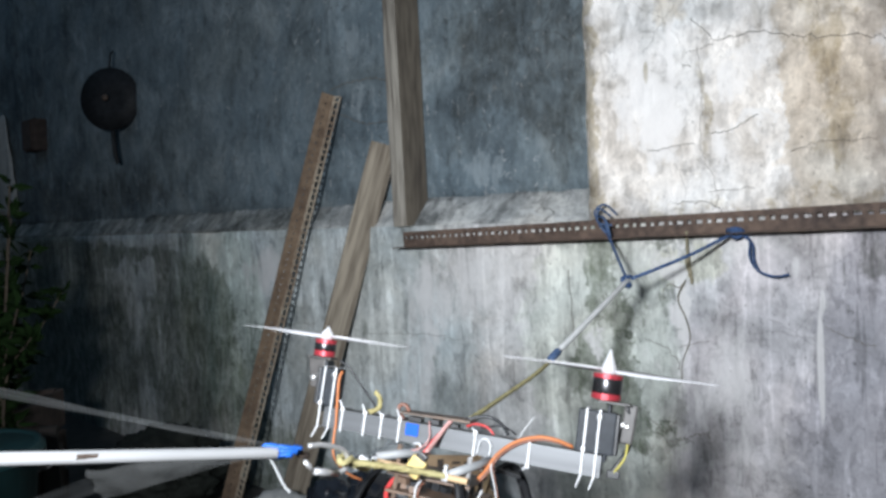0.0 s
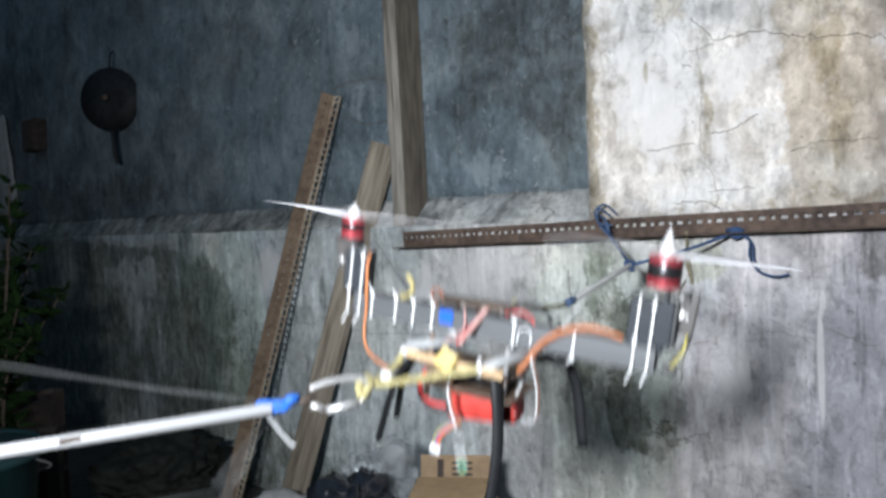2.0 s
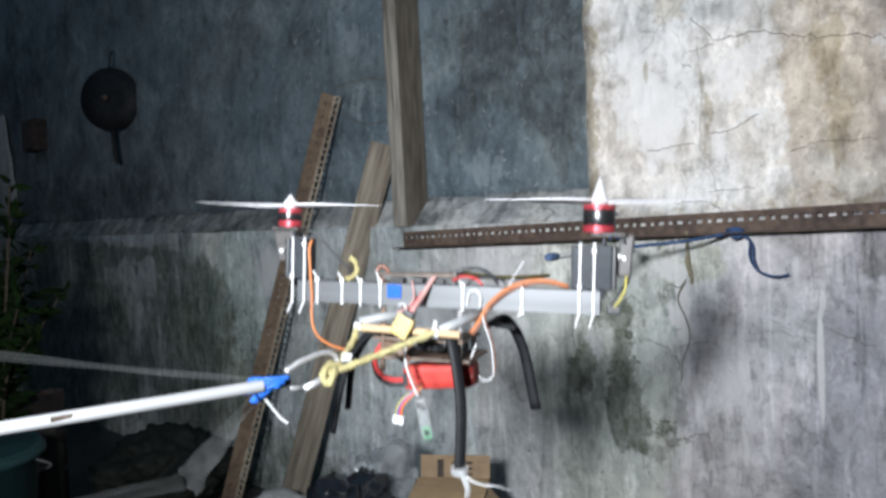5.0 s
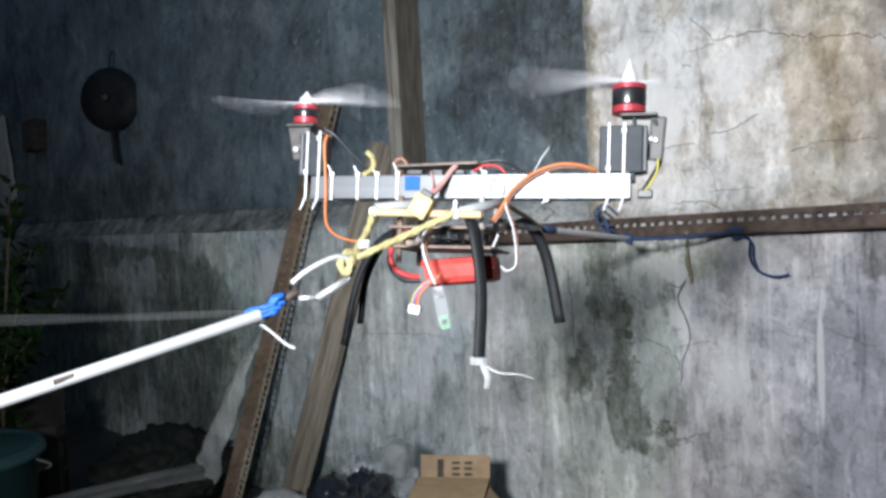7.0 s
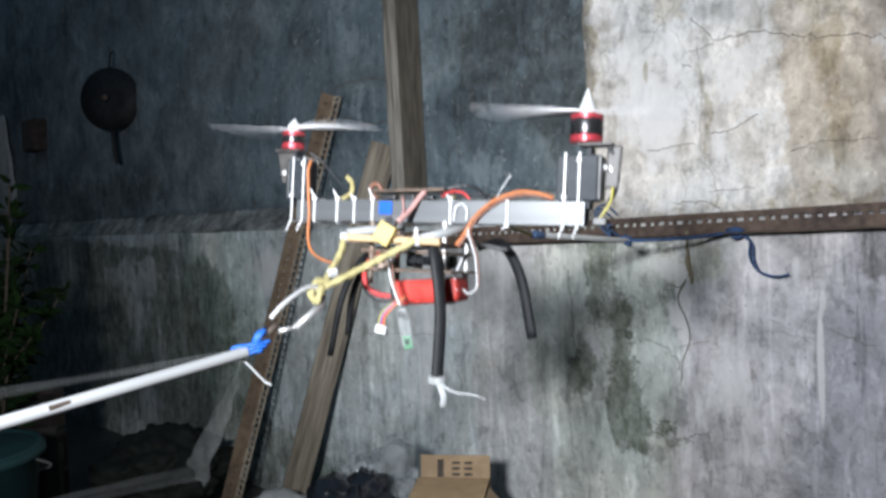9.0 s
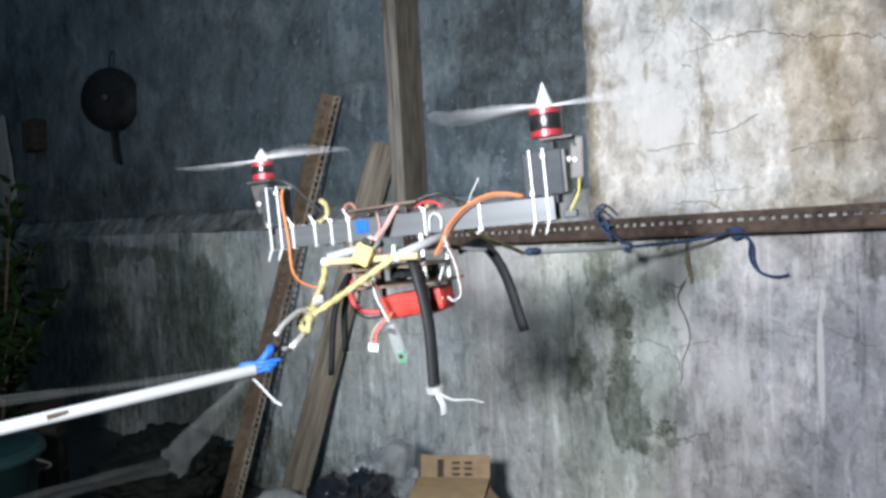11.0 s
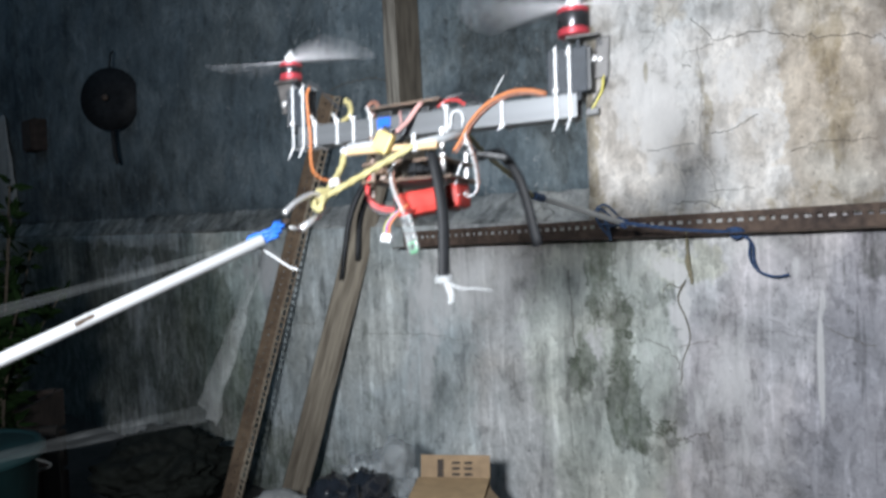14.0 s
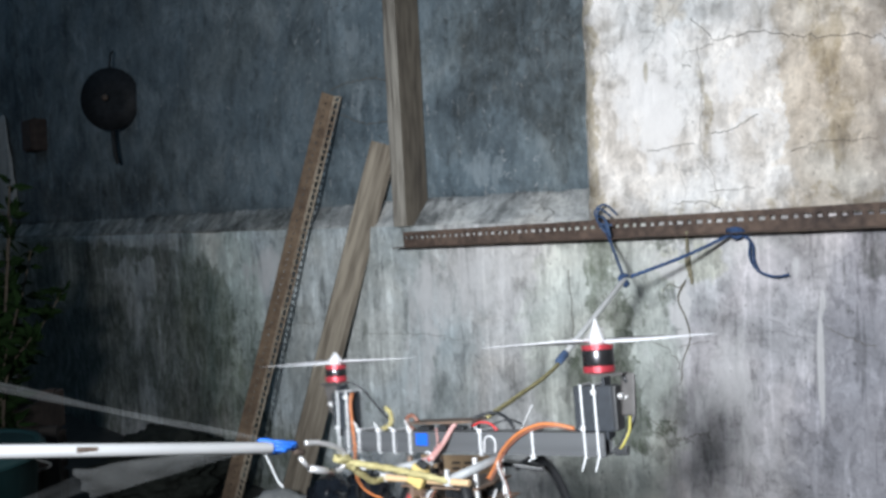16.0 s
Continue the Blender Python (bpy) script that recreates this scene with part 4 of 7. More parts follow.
for x, y, sx, sy, sz in ((-0.05, -0.004, 0.014, 0.012, 0.004), (-0.03, 0.002, 0.01, 0.016, 0.005), (-0.01, -0.003, 0.012, 0.010, 0.0035), (0.003, 0.004, 0.007, 0.007, 0.006)):
    part("electronic_module", box((sx, sy, sz), (x, y, 0.0135), bevel=0.0005), BLACK, drone, "dark module under the upper plate")
part("wire", tube(mm((-62, -8, 12), (-68, -9, 17), (-69, -8, 24), (-63, -7, 26), (-58, -6, 20)), 0.0020), BROWNWIRE, drone, "", True)
part("wire", tube(mm((0, 4, 20), (12, 6, 25), (26, 8, 26), (38, 6, 21), (46, 2, 13)), 0.0018), BLACK, drone, "", True)
part("wire", tube(mm((4, -4, 15), (14, -6, 19), (26, -8, 18), (34, -9, 12)), 0.0011), REDWIRE, drone, "", True)
part("wire", tube(mm((16, 8, 14), (34, 14, 19), (46, 14, 16), (52, 12, 13)), 0.0011), BLACK, drone, "", True)
part("antenna", tube(mm((58, -6, 12), (63, -6, 22), (71, -5, 35)), 0.0005, sides=5), WHITE, drone, "thin pale antenna wire", True)
part("wire_pair", tube(mm((-10, -10, 20), (-15, -14, 12), (-20, -22, 0), (-24, -38, -12)), 0.0024, flat=0.7), PINKWIRE, drone, "", True)
part("wire_pair", tube(mm((-12, -9, 18), (-18, -14, 8), (-24, -22, -2), (-27, -38, -13)), 0.0012), REDWIRE, drone, "", True)
part("wire", tube(mm((-34, -10, 14), (-30, -16, -2), (-36, -24, -12), (-48, -26, -16)), 0.0009), PINKWIRE, drone, "", True)
co = part("connector", box((0.0165, 0.009, 0.019), (0, 0, 0), bevel=0.0018), XTYELLOW, drone, "bright yellow plug connector")
co.matrix_basis = pose(-0.026, -0.058, -0.0235, 0, 28, 0)
part("collar", box((0.010, 0.007, 0.006), (0, 0, 0.0115), bevel=0.001), BLACK, co)
part("tether_stick", rod((-0.074, -0.050, -0.0275), (0.024, -0.050, -0.0295), 0.0034, 0.0032, 14), STICK, drone, "pale bamboo stick that carries the tether")
part("arm_tube", rod((-0.072, -0.046, -0.0235), (-0.030, -0.012, -0.0145), 0.0042, sides=14), GREYTUBE, drone, "short grey plastic tube", True)
part("arm_tube", rod((0.004, -0.048, -0.027), (0.034, -0.010, -0.0135), 0.0042, sides=14), GREYTUBE, drone, "short silver-grey tube", True)
part("stick_tie", lathe([(0.0046, -0.003), (0.0046, 0.003)], (0.002, -0.050, -0.0290), (0, 90, 0), 14), WHITE, drone, "white tie round the stick")
part("tie_tail", box((0.003, 0.003, 0.012), (0.002, -0.053, -0.0235), (10, 8, 0)), WHITE, drone)
part("stick_tie", lathe([(0.0046, -0.003), (0.0046, 0.003)], (-0.071, -0.050, -0.0275), (0, 90, 0), 14), WHITE, drone, "white tie round the stick")
part("cable", tube(mm((-46, -14, -10), (-38, -18, -9), (-35, -20, -20), (-36, -22, -28)), 0.0013), WHITE, drone, "thin white cable", True)
part("cable_loop", tube(mm((20, -12, -9), (22, -13, 4), (28, -13, 7), (33, -13, 2), (33, -14, -8)), 0.0009), WHITE, drone, "", True)
part("lower_plate", box((0.086, 0.070, 0.0024), (-0.020, 0, -0.0385), bevel=0.0006), BOARD, drone, "brown lower plate")
part("lower_plate", box((0.092, 0.074, 0.0024), (-0.016, 0, -0.0555), bevel=0.0006), BOARD, drone, "brown lower plate")
for x in (-0.055, 0.018):
    for y in (-0.028, 0.028):
        part("spacer", rod((x, y, -0.0105), (x, y, -0.070), 0.0026, sides=8), STEEL if x > 0 else BOARD, drone)
rng = random.Random(11)
for k in range(14):
    part("electronic_module", box((rng.uniform(0.006, 0.016), rng.uniform(0.006, 0.014), rng.uniform(0.004, 0.012)), (rng.uniform(-0.055, 0.012), rng.uniform(-0.03, 0.028), rng.uniform(-0.052, -0.043)), (0, 0, rng.uniform(-30, 30)), bevel=0.0006), (BLACK, BOARD, BLACK, GREYPLATE)[k % 4], drone)
bat = part("battery", box((0.068, 0.034, 0.023), (-0.006, 0.0, -0.0745), (0, -6, 0), bevel=0.006), REDWRAP, drone, "red shrink-wrapped battery pack")
part("strap", box((0.005, 0.0345, 0.0245), (0.012, 0.0, -0.0735), (0, -6, 0), bevel=0.003), BLACK, bat)
part("label", box((0.018, 0.0008, 0.013), (-0.030, -0.0165, -0.078), (0, -6, 0)), BLACK, bat, "dark printed label patch")
part("battery_lead", tube(mm((-40, -8, -81), (-52, -14, -80), (-62, -18, -74), (-66, -20, -62), (-60, -22, -48), (-48, -22, -40)), 0.0025), REDWIRE, drone, "red battery lead", True)
part("battery_lead", tube(mm((-40, -8, -84), (-54, -13, -84), (-64, -17, -76), (-68, -18, -64)), 0.0025), BLACK, drone, "black battery lead", True)
part("cable", tube(mm((-26, -36, -40), (-29, -40, -46), (-28, -42, -60), (-22, -42, -76), (-16, -42, -88)), 0.0009), WHITE, drone, "white and brown cable", True)
part("cable", tube(mm((-23, -35, -41), (-26, -39, -47), (-25.5, -41, -60), (-19, -41, -76), (-14, -41, -86)), 0.0009), BROWNWIRE, drone, "", True)
part("cable", tube(mm((36, -12, -10), (38, -20, -20), (45, -20, -40), (48, -20, -62), (47, -20, -70), (40, -20, -74), (35, -20, -70)), 0.0007), WHITE, drone, "loose white and brown cable", True)
part("cable", tube(mm((38, -11, -11), (40, -19, -20), (47, -19, -41), (49.5, -19, -62), (47, -19, -72)), 0.0006), BROWNWIRE, drone, "", True)
part("cable", tube(mm((30, -12, -42), (26, -14, -54), (24, -14, -66), (27, -14, -72)), 0.0009), WHITE, drone, "", True)
for k, (m, dx) in enumerate(((YELWIRE, -2.5), (BLUEWIRE, -0.8), (REDWIRE, 0.9), (ORANGE, 2.4))):
    part("plug_wire", tube(mm((-16 + k * 1.2, -40, -82 + k), (-24 + dx, -43, -88), (-31 + dx, -45, -97), (-33 + dx, -45, -107)), 0.0009), m, drone, "", True)
part("plug", box((0.0105, 0.0055, 0.0075), (-0.0325, -0.045, -0.1095), (0, 8, 0), bevel=0.0008), WHITE, drone, "small white plug")
mod = part("receiver", box((0.011, 0.004, 0.034), (-0.009, -0.045, -0.106), (0, -14, 0), bevel=0.001), CLEARISH, drone, "radio receiver in clear sleeve")
part("circuit_board", box((0.0075, 0.0016, 0.011), (-0.0055, -0.045, -0.119), (0, -14, 0)), GREENPCB, mod, "green circuit board")
part("metal_shield", box((0.0075, 0.0024, 0.009), (-0.0115, -0.046, -0.094), (0, -14, 0)), GREYTUBE, mod)
for k in range(4):
    part("printed_bar", box((0.0011, 0.0004, 0.006), (-0.0148 + 0.0021 * k, -0.0477, -0.0945 - 0.0004 * k), (0, -14, 0)), BLACK, mod)
part("chip", box((0.0042, 0.0012, 0.0042), (-0.0055, -0.0464, -0.1185), (0, -14, 0)), BLACK, mod, "small black chip")

# four bent landing legs
for pts in (((10, -36, -30), (17, -42, -48), (25, -46, -92), (26, -50, -151)),
            ((30, 36, -30), (42, 62, -26), (58, 76, -56), (72, 82, -119)),
            ((-62, 14, -36), (-92, 24, -46), (-116, 29, -82), (-130, 31, -148)),
            ((-58, 22, -36), (-92, 42, -44), (-117, 52, -80), (-124, 56, -128))):
    part("landing_leg", tube(mm(*pts), 0.0056, sides=10, steps=8, flat=0.6), LEG, drone, "curved black landing leg", True)
part("leg_plate", box((0.040, 0.020, 0.004), (0.035, 0.040, -0.029), (0, 10, 20), bevel=0.001), BLACK, drone)
part("foot_tape", lathe([(0.0078, -0.003), (0.0080, 0.003)], (0.026, -0.050, -0.148), (4, 0, 0), 14), TAPE, drone, "clear tape round the foot")
part("tape_end", tube(mm((27, -52, -147), (32, -55, -154), (35, -55, -162), (34, -54, -170)), 0.0030, flat=0.3), TAPE, drone, "crumpled hanging end of clear tape", True)
part("tape_end", tube(mm((28, -51, -148), (36, -53, -154), (46, -54, -157), (60, -54, -157), (72, -52, -160)), 0.0014, flat=0.35, taper=0.3), TAPE, drone, "loose end of clear tape", True)
part("motor_wire", tube(mm((158, 2, 58), (164, 6, 42), (163, 4, 22), (157, 0, 8), (150, -2, -4)), 0.0022), BLACK, drone, "", True)
part("motor_wire", tube(mm((162, -2, 24), (161, -4, 12), (156, -5, 2), (152, -5, -4)), 0.0011), YELWIRE, drone, "", True)
part("wire_joint", box((0.012, 0.008, 0.007), (0.152, -0.002, -0.006), bevel=0.001), BLACK, drone)
part("motor_wire", tube(mm((-150, 6, 60), (-138, 10, 52), (-122, 10, 36), (-104, 8, 20), (-96, 4, 12)), 0.0012), BLACK, drone, "", True)
part("rope_scrap", rope(mm((-106, -2, 12), (-98, -4, 14), (-92, -4, 20), (-94, -3, 28), (-100, -2, 34)), 0.0024), YELROPE, drone, "short end of yellow rope", True)

# yellow tether bridle that swings round the stick
bridle = part("tether_bridle", rope([(0.038, 0, 0), (0.0, -0.030, 0.001), (-0.040, -0.058, 0)], 0.0030), YELROPE, drone, "yellow rope bridle on the stick", True)
part("strand", rope([(-0.035, 0, 0), (-0.037, -0.012, -0.006), (-0.038, -0.034, -0.004), (-0.040, -0.060, 0)], 0.0030), YELROPE, bridle, "", True)
part("knot", rope([(-0.034, -0.046, -0.004), (-0.042, -0.052, 0.004), (-0.044, -0.064, 0.002), (-0.038, -0.068, -0.002), (-0.035, -0.058, 0.003), (-0.040, -0.050, -0.003)], 0.0030), YELROPE, bridle, "", True)
part("tie", box((0.009, 0.003, 0.008), (-0.031, -0.040, 0.002), (0, 20, 30), bevel=0.001), WHITE, bridle, "white tie")

# ---- tether hardware ----
carabiner = tagged(new("carabiner"), "worn silver snap hook between pole and yellow rope", "snap hook")
part("hook", tube([(0.046, 0, 0.009), (0.030, 0, 0.0115), (0.008, 0, 0.010), (-0.002, 0, 0.004), (-0.002, 0, -0.006), (0.006, 0, -0.011)], 0.0024, sides=10), STEEL, carabiner, "bent steel wire", True)
part("gate", rod((0.006, 0, -0.0112), (0.034, 0, -0.0115), 0.0031), STEEL, carabiner, "", True)
part("back", rod((0.034, 0, -0.0115), (0.047, 0, -0.004), 0.0021), STEEL, carabiner, "", True)
part("swivel", lathe([(0.002, 0), (0.0032, 0.002), (0.0032, 0.010), (0.002, 0.012)], (0.044, 0, 0.001), (0, 90, 0), 16), RUSTDARK, carabiner, "dark swivel eye", True)
part("lashing", rope([(0.056, 0, 0.004), (0.064, 0.004, 0.005), (0.074, -0.004, -0.003), (0.079, 0.002, 0.0)], 0.0032), LASHBLUE, carabiner, "blue lashing", True)

pole = tagged(new("tether_pole"), "slim dull aluminium pole with blue lashing at its tip", "pole")
part("tube", lathe([(0.0042, 0.0), (0.0050, 0.001), (0.0050, 0.62), (0.0042, 0.621)], turn=(0, 90, 0), sides=20), ALUPOLE, pole, "", True)
part("rust_spot", box((0.015, 0.0022, 0.0042), (0.145, 0.0042, 0.0012), (-16, 0, 2), bevel=0.001), RUSTDARK, pole, "rusty scratched spot", True)
b = None
for k in range(3):
    b = rope([(-0.020 + 0.004 * k, 0.003, 0.004 - 0.003 * k), (-0.006, 0.0035, 0.005 - 0.003 * k), (0.010, -0.0055, 0.0045 - 0.004 * k), (0.002, -0.006, -0.004)], 0.0019, bm=b)
part("lashing", b, LASHBLUE, pole, "bright blue rope lashing", True)
part("tie_tail", tube([(0.006, -0.005, -0.003), (-0.002, -0.007, -0.014), (-0.012, -0.008, -0.030), (-0.018, -0.008, -0.036)], 0.0014, flat=0.5), WHITE, pole, "white tie end", True)


def film_strip(label, length, w0, w1, material, seed, drop=0.0):
    """A rippled ribbon of plastic film along x."""
    b = bmesh.new()
    n, m = 44, 6
    g = []
    for i in range(n + 1):
        s = i / n
        w = w0 + (w1 - w0) * s
        w *= 1 + 0.14 * noise.noise((s * 5, seed, 0))
        g.append([b.verts.new((length * s, (j / m - 0.5) * w * 0.35 + 0.006 * noise.noise((s * 6, j * 0.7, seed)), (j / m - 0.5) * w + 0.005 * s * noise.noise((s * 4, seed, 2)) - drop * s * s)) for j in range(m + 1)])
    for i in range(n):
        for j in range(m):
            b.faces.new((g[i][j], g[i + 1][j], g[i + 1][j + 1], g[i][j + 1]))
    ob = tagged(part("plastic_film_strip", b, material, smooth=True), label, "plastic film")
    s = ob.modifiers.new("thick", "SOLIDIFY")
    s.thickness = 0.0004
    return ob


film_upper = film_strip("thin cloudy plastic film stretched back from the pole tip", 0.62, 0.004, 0.020, FILM, 1.0)
film_hanging = film_strip("creased translucent plastic film hanging from the pole tip", 0.31, 0.004, 0.036, FILMDENSE, 4.0)
film_trailing = film_strip("trailing end of the creased translucent plastic film", 0.30, 0.022, 0.010, FILM, 7.0, 0.02)

link = tagged(new("tether_tube"), "grey plastic tether tube with blue taped ends", "tube")
part("tube", lathe([(0.0040, 0.0), (0.0046, 0.002), (0.0046, 0.318), (0.0040, 0.32)], turn=(0, 90, 0), sides=16), PALETUBE, link, "", True)
part("blue_end", lathe([(0.0056, 0.0), (0.0060, 0.003), (0.0058, 0.026), (0.0050, 0.028)], (0.295, 0, 0), turn=(0, 90, 0), sides=16), BLUEOLD, link, "blue taped end", True)
part("blue_knot", rope([(-0.010, 0.004, 0.004), (0.004, -0.006, 0.006), (0.014, 0.004, -0.004), (0.004, 0.006, -0.006), (0.000, -0.005, 0.003), (0.012, -0.003, 0.005)], 0.0040), BLUEROPE, link, "blue rope knot", True)
cord_short = tagged(part("tether_rope", rope([(0, 0, 0), (0.12, 0.002, -0.004), (0.246, 0, 0)], 0.0026), BLUEROPE, smooth=True), "taut blue rope tied to the steel angle", "rope")
cord_long = tagged(part("tether_rope", rope([(0, 0, 0.001), (0.11, 0.002, -0.003), (0.225, 0, 0)], 0.0030), BLUEROPE, smooth=True), "taut blue rope tied to the steel angle", "rope")
cord_rear = tagged(part("yellow_rope", rope([(0, 0, 0), (0.12, 0.002, -0.004), (0.24, -0.002, -0.003), (0.36, 0, 0)], 0.0026), YELROPE, smooth=True), "yellow rope between drone and tether tube", "rope")

# ---- what moves ----
DRONE_ROWS = [
    (0, pose(0.0109, 0.7679, 0.6705, -11.1, 7.0, -18.8)), (0.3, pose(0.0095, 0.7502, 0.6821, -11.1, 5.5, -20.0)),
    (0.5, pose(0.0144, 0.7578, 0.6903, -11.6, 5.7, -19.3)), (0.8, pose(0.0246, 0.7666, 0.7145, -11.7, 5.2, -16.0)),
    (1, pose(0.0232, 0.7636, 0.7262, -16.2, 6.0, -20.2)), (1.3, pose(0.0177, 0.7777, 0.7113, -16.2, 10.0, -17.8)),
    (1.5, pose(0.0166, 0.7499, 0.6893, -13.5, 12.4, -17.9)), (1.7, pose(0.0295, 0.7570, 0.7066, -10.3, 9.8, -20.7)),
    (1.8, pose(0.0347, 0.7432, 0.7290, -7.8, 8.8, -22.7)), (2, pose(0.0502, 0.7002, 0.7929, -0.2, 9.5, -24.4)),
    (2.2, pose(0.0471, 0.6928, 0.8742, -2.0, 6.0, -17.9)), (2.3, pose(0.0370, 0.6880, 0.9173, -3.1, 3.7, -16.8)),
    (2.4, pose(0.0235, 0.6951, 0.9577, -4.9, 3.4, -16.9)), (2.5, pose(0.0151, 0.7092, 0.9911, -6.5, 4.1, -17.2)),
    (2.7, pose(0.0034, 0.7372, 1.0200, -0.8, 0.4, -22.7)), (2.8, pose(0.0027, 0.7328, 1.0112, -1.9, 0.3, -25.0)),
    (3, pose(-0.0006, 0.7165, 0.9732, -1.7, 4.7, -30.0)), (3.2, pose(0.0185, 0.6893, 0.9338, 0.4, 5.1, -22.8)),
    (3.3, pose(0.0340, 0.6650, 0.9093, 1.1, 3.9, -21.4)), (3.5, pose(0.0499, 0.6480, 0.8595, 0.6, 8.3, -23.7)),
    (3.7, pose(0.0418, 0.6836, 0.8074, 1.1, 9.0, -21.7)), (3.8, pose(0.0382, 0.6826, 0.7850, 2.0, 8.9, -19.0)),
    (4, pose(0.0297, 0.6735, 0.7695, 3.9, 8.2, -10.9)), (4.2, pose(0.0164, 0.7079, 0.7615, 2.7, 7.1, -12.4)),
    (6.3, pose(0.0002, 0.7240, 0.9503, -4.9, 0.7, -19.3)), (6.5, pose(0.0099, 0.7075, 0.9414, -4.1, 2.7, -21.8)),
    (7, pose(0.0266, 0.6892, 0.9222, -7.0, 2.7, -17.0)), (7.5, pose(0.0178, 0.7051, 0.9081, 1.4, 2.6, -24.0)),
    (8, pose(0.0245, 0.6843, 0.8875, -7.2, 3.2, -12.6)), (8.5, pose(0.0259, 0.6896, 0.8775, -5.3, -0.5, -17.2)),
    (9, pose(-0.0021, 0.7235, 0.9017, -5.3, 3.1, -23.1)), (9.2, pose(-0.0030, 0.7233, 0.9188, -4.0, 2.2, -24.4)),
    (11.3, pose(-0.0272, 0.7324, 0.8763, 1.1, -3.6, -22.4)), (11.5, pose(-0.0238, 0.7280, 0.8567, 7.6, -2.0, -22.0)),
    (11.7, pose(-0.0203, 0.7205, 0.8261, 6.3, -0.7, -22.2)), (11.8, pose(-0.0179, 0.7292, 0.8056, 6.5, -0.7, -22.3)),
    (12, pose(-0.0059, 0.7226, 0.7746, 8.1, 0.5, -20.4)), (12.2, pose(0.0042, 0.7204, 0.7611, 3.7, -1.0, -18.4)),
    (12.3, pose(0.0075, 0.7215, 0.7613, 1.6, -1.2, -17.9)), (12.5, pose(-0.0007, 0.7316, 0.7737, -2.3, -1.0, -17.3)),
    (12.7, pose(-0.0198, 0.7505, 0.7905, -2.4, -2.0, -19.0)), (12.8, pose(-0.0309, 0.7703, 0.8036, -1.5, -1.2, -18.6)),
    (13, pose(-0.0482, 0.7704, 0.8386, -2.5, 3.0, -24.0)), (13.2, pose(-0.0366, 0.7502, 0.8876, -4.6, 1.8, -22.7)),
    (13.3, pose(-0.0267, 0.7353, 0.9080, -4.0, 0.7, -22.1)), (13.5, pose(-0.0059, 0.7196, 0.9677, -3.9, -1.6, -20.6)),
    (13.7, pose(0.0217, 0.7192, 1.0045, -2.3, -4.2, -21.7)), (14, pose(-0.0012, 0.7401, 0.9870, -4.0, -0.9, -24.5)),
    (14.2, pose(-0.0116, 0.7307, 0.9522, -7.7, -3.7, -15.6)), (14.3, pose(-0.0141, 0.7383, 0.9300, -10.0, -2.9, -11.4)),
    (14.5, pose(-0.0320, 0.7817, 0.8835, -13.1, -0.3, -6.3)), (14.7, pose(-0.0513, 0.7849, 0.8243, -9.8, 0.1, -9.2)),
    (14.8, pose(-0.0436, 0.7704, 0.7989, -7.4, -1.6, -12.3)), (15, pose(-0.0073, 0.7601, 0.6842, -0.2, 1.0, -18.4)),
    (15.2, pose(0.0579, 0.8145, 0.6869, -5.8, 2.4, -22.8)), (15.5, pose(-0.0068, 0.7732, 0.6772, -7.8, -2.9, -20.5)),
    (15.7, pose(-0.0020, 0.7565, 0.6772, -7.9, 0.6, -21.7)), (16, pose(0.0199, 0.7422, 0.6767, -7.2, -5.9, -30.9)),
]
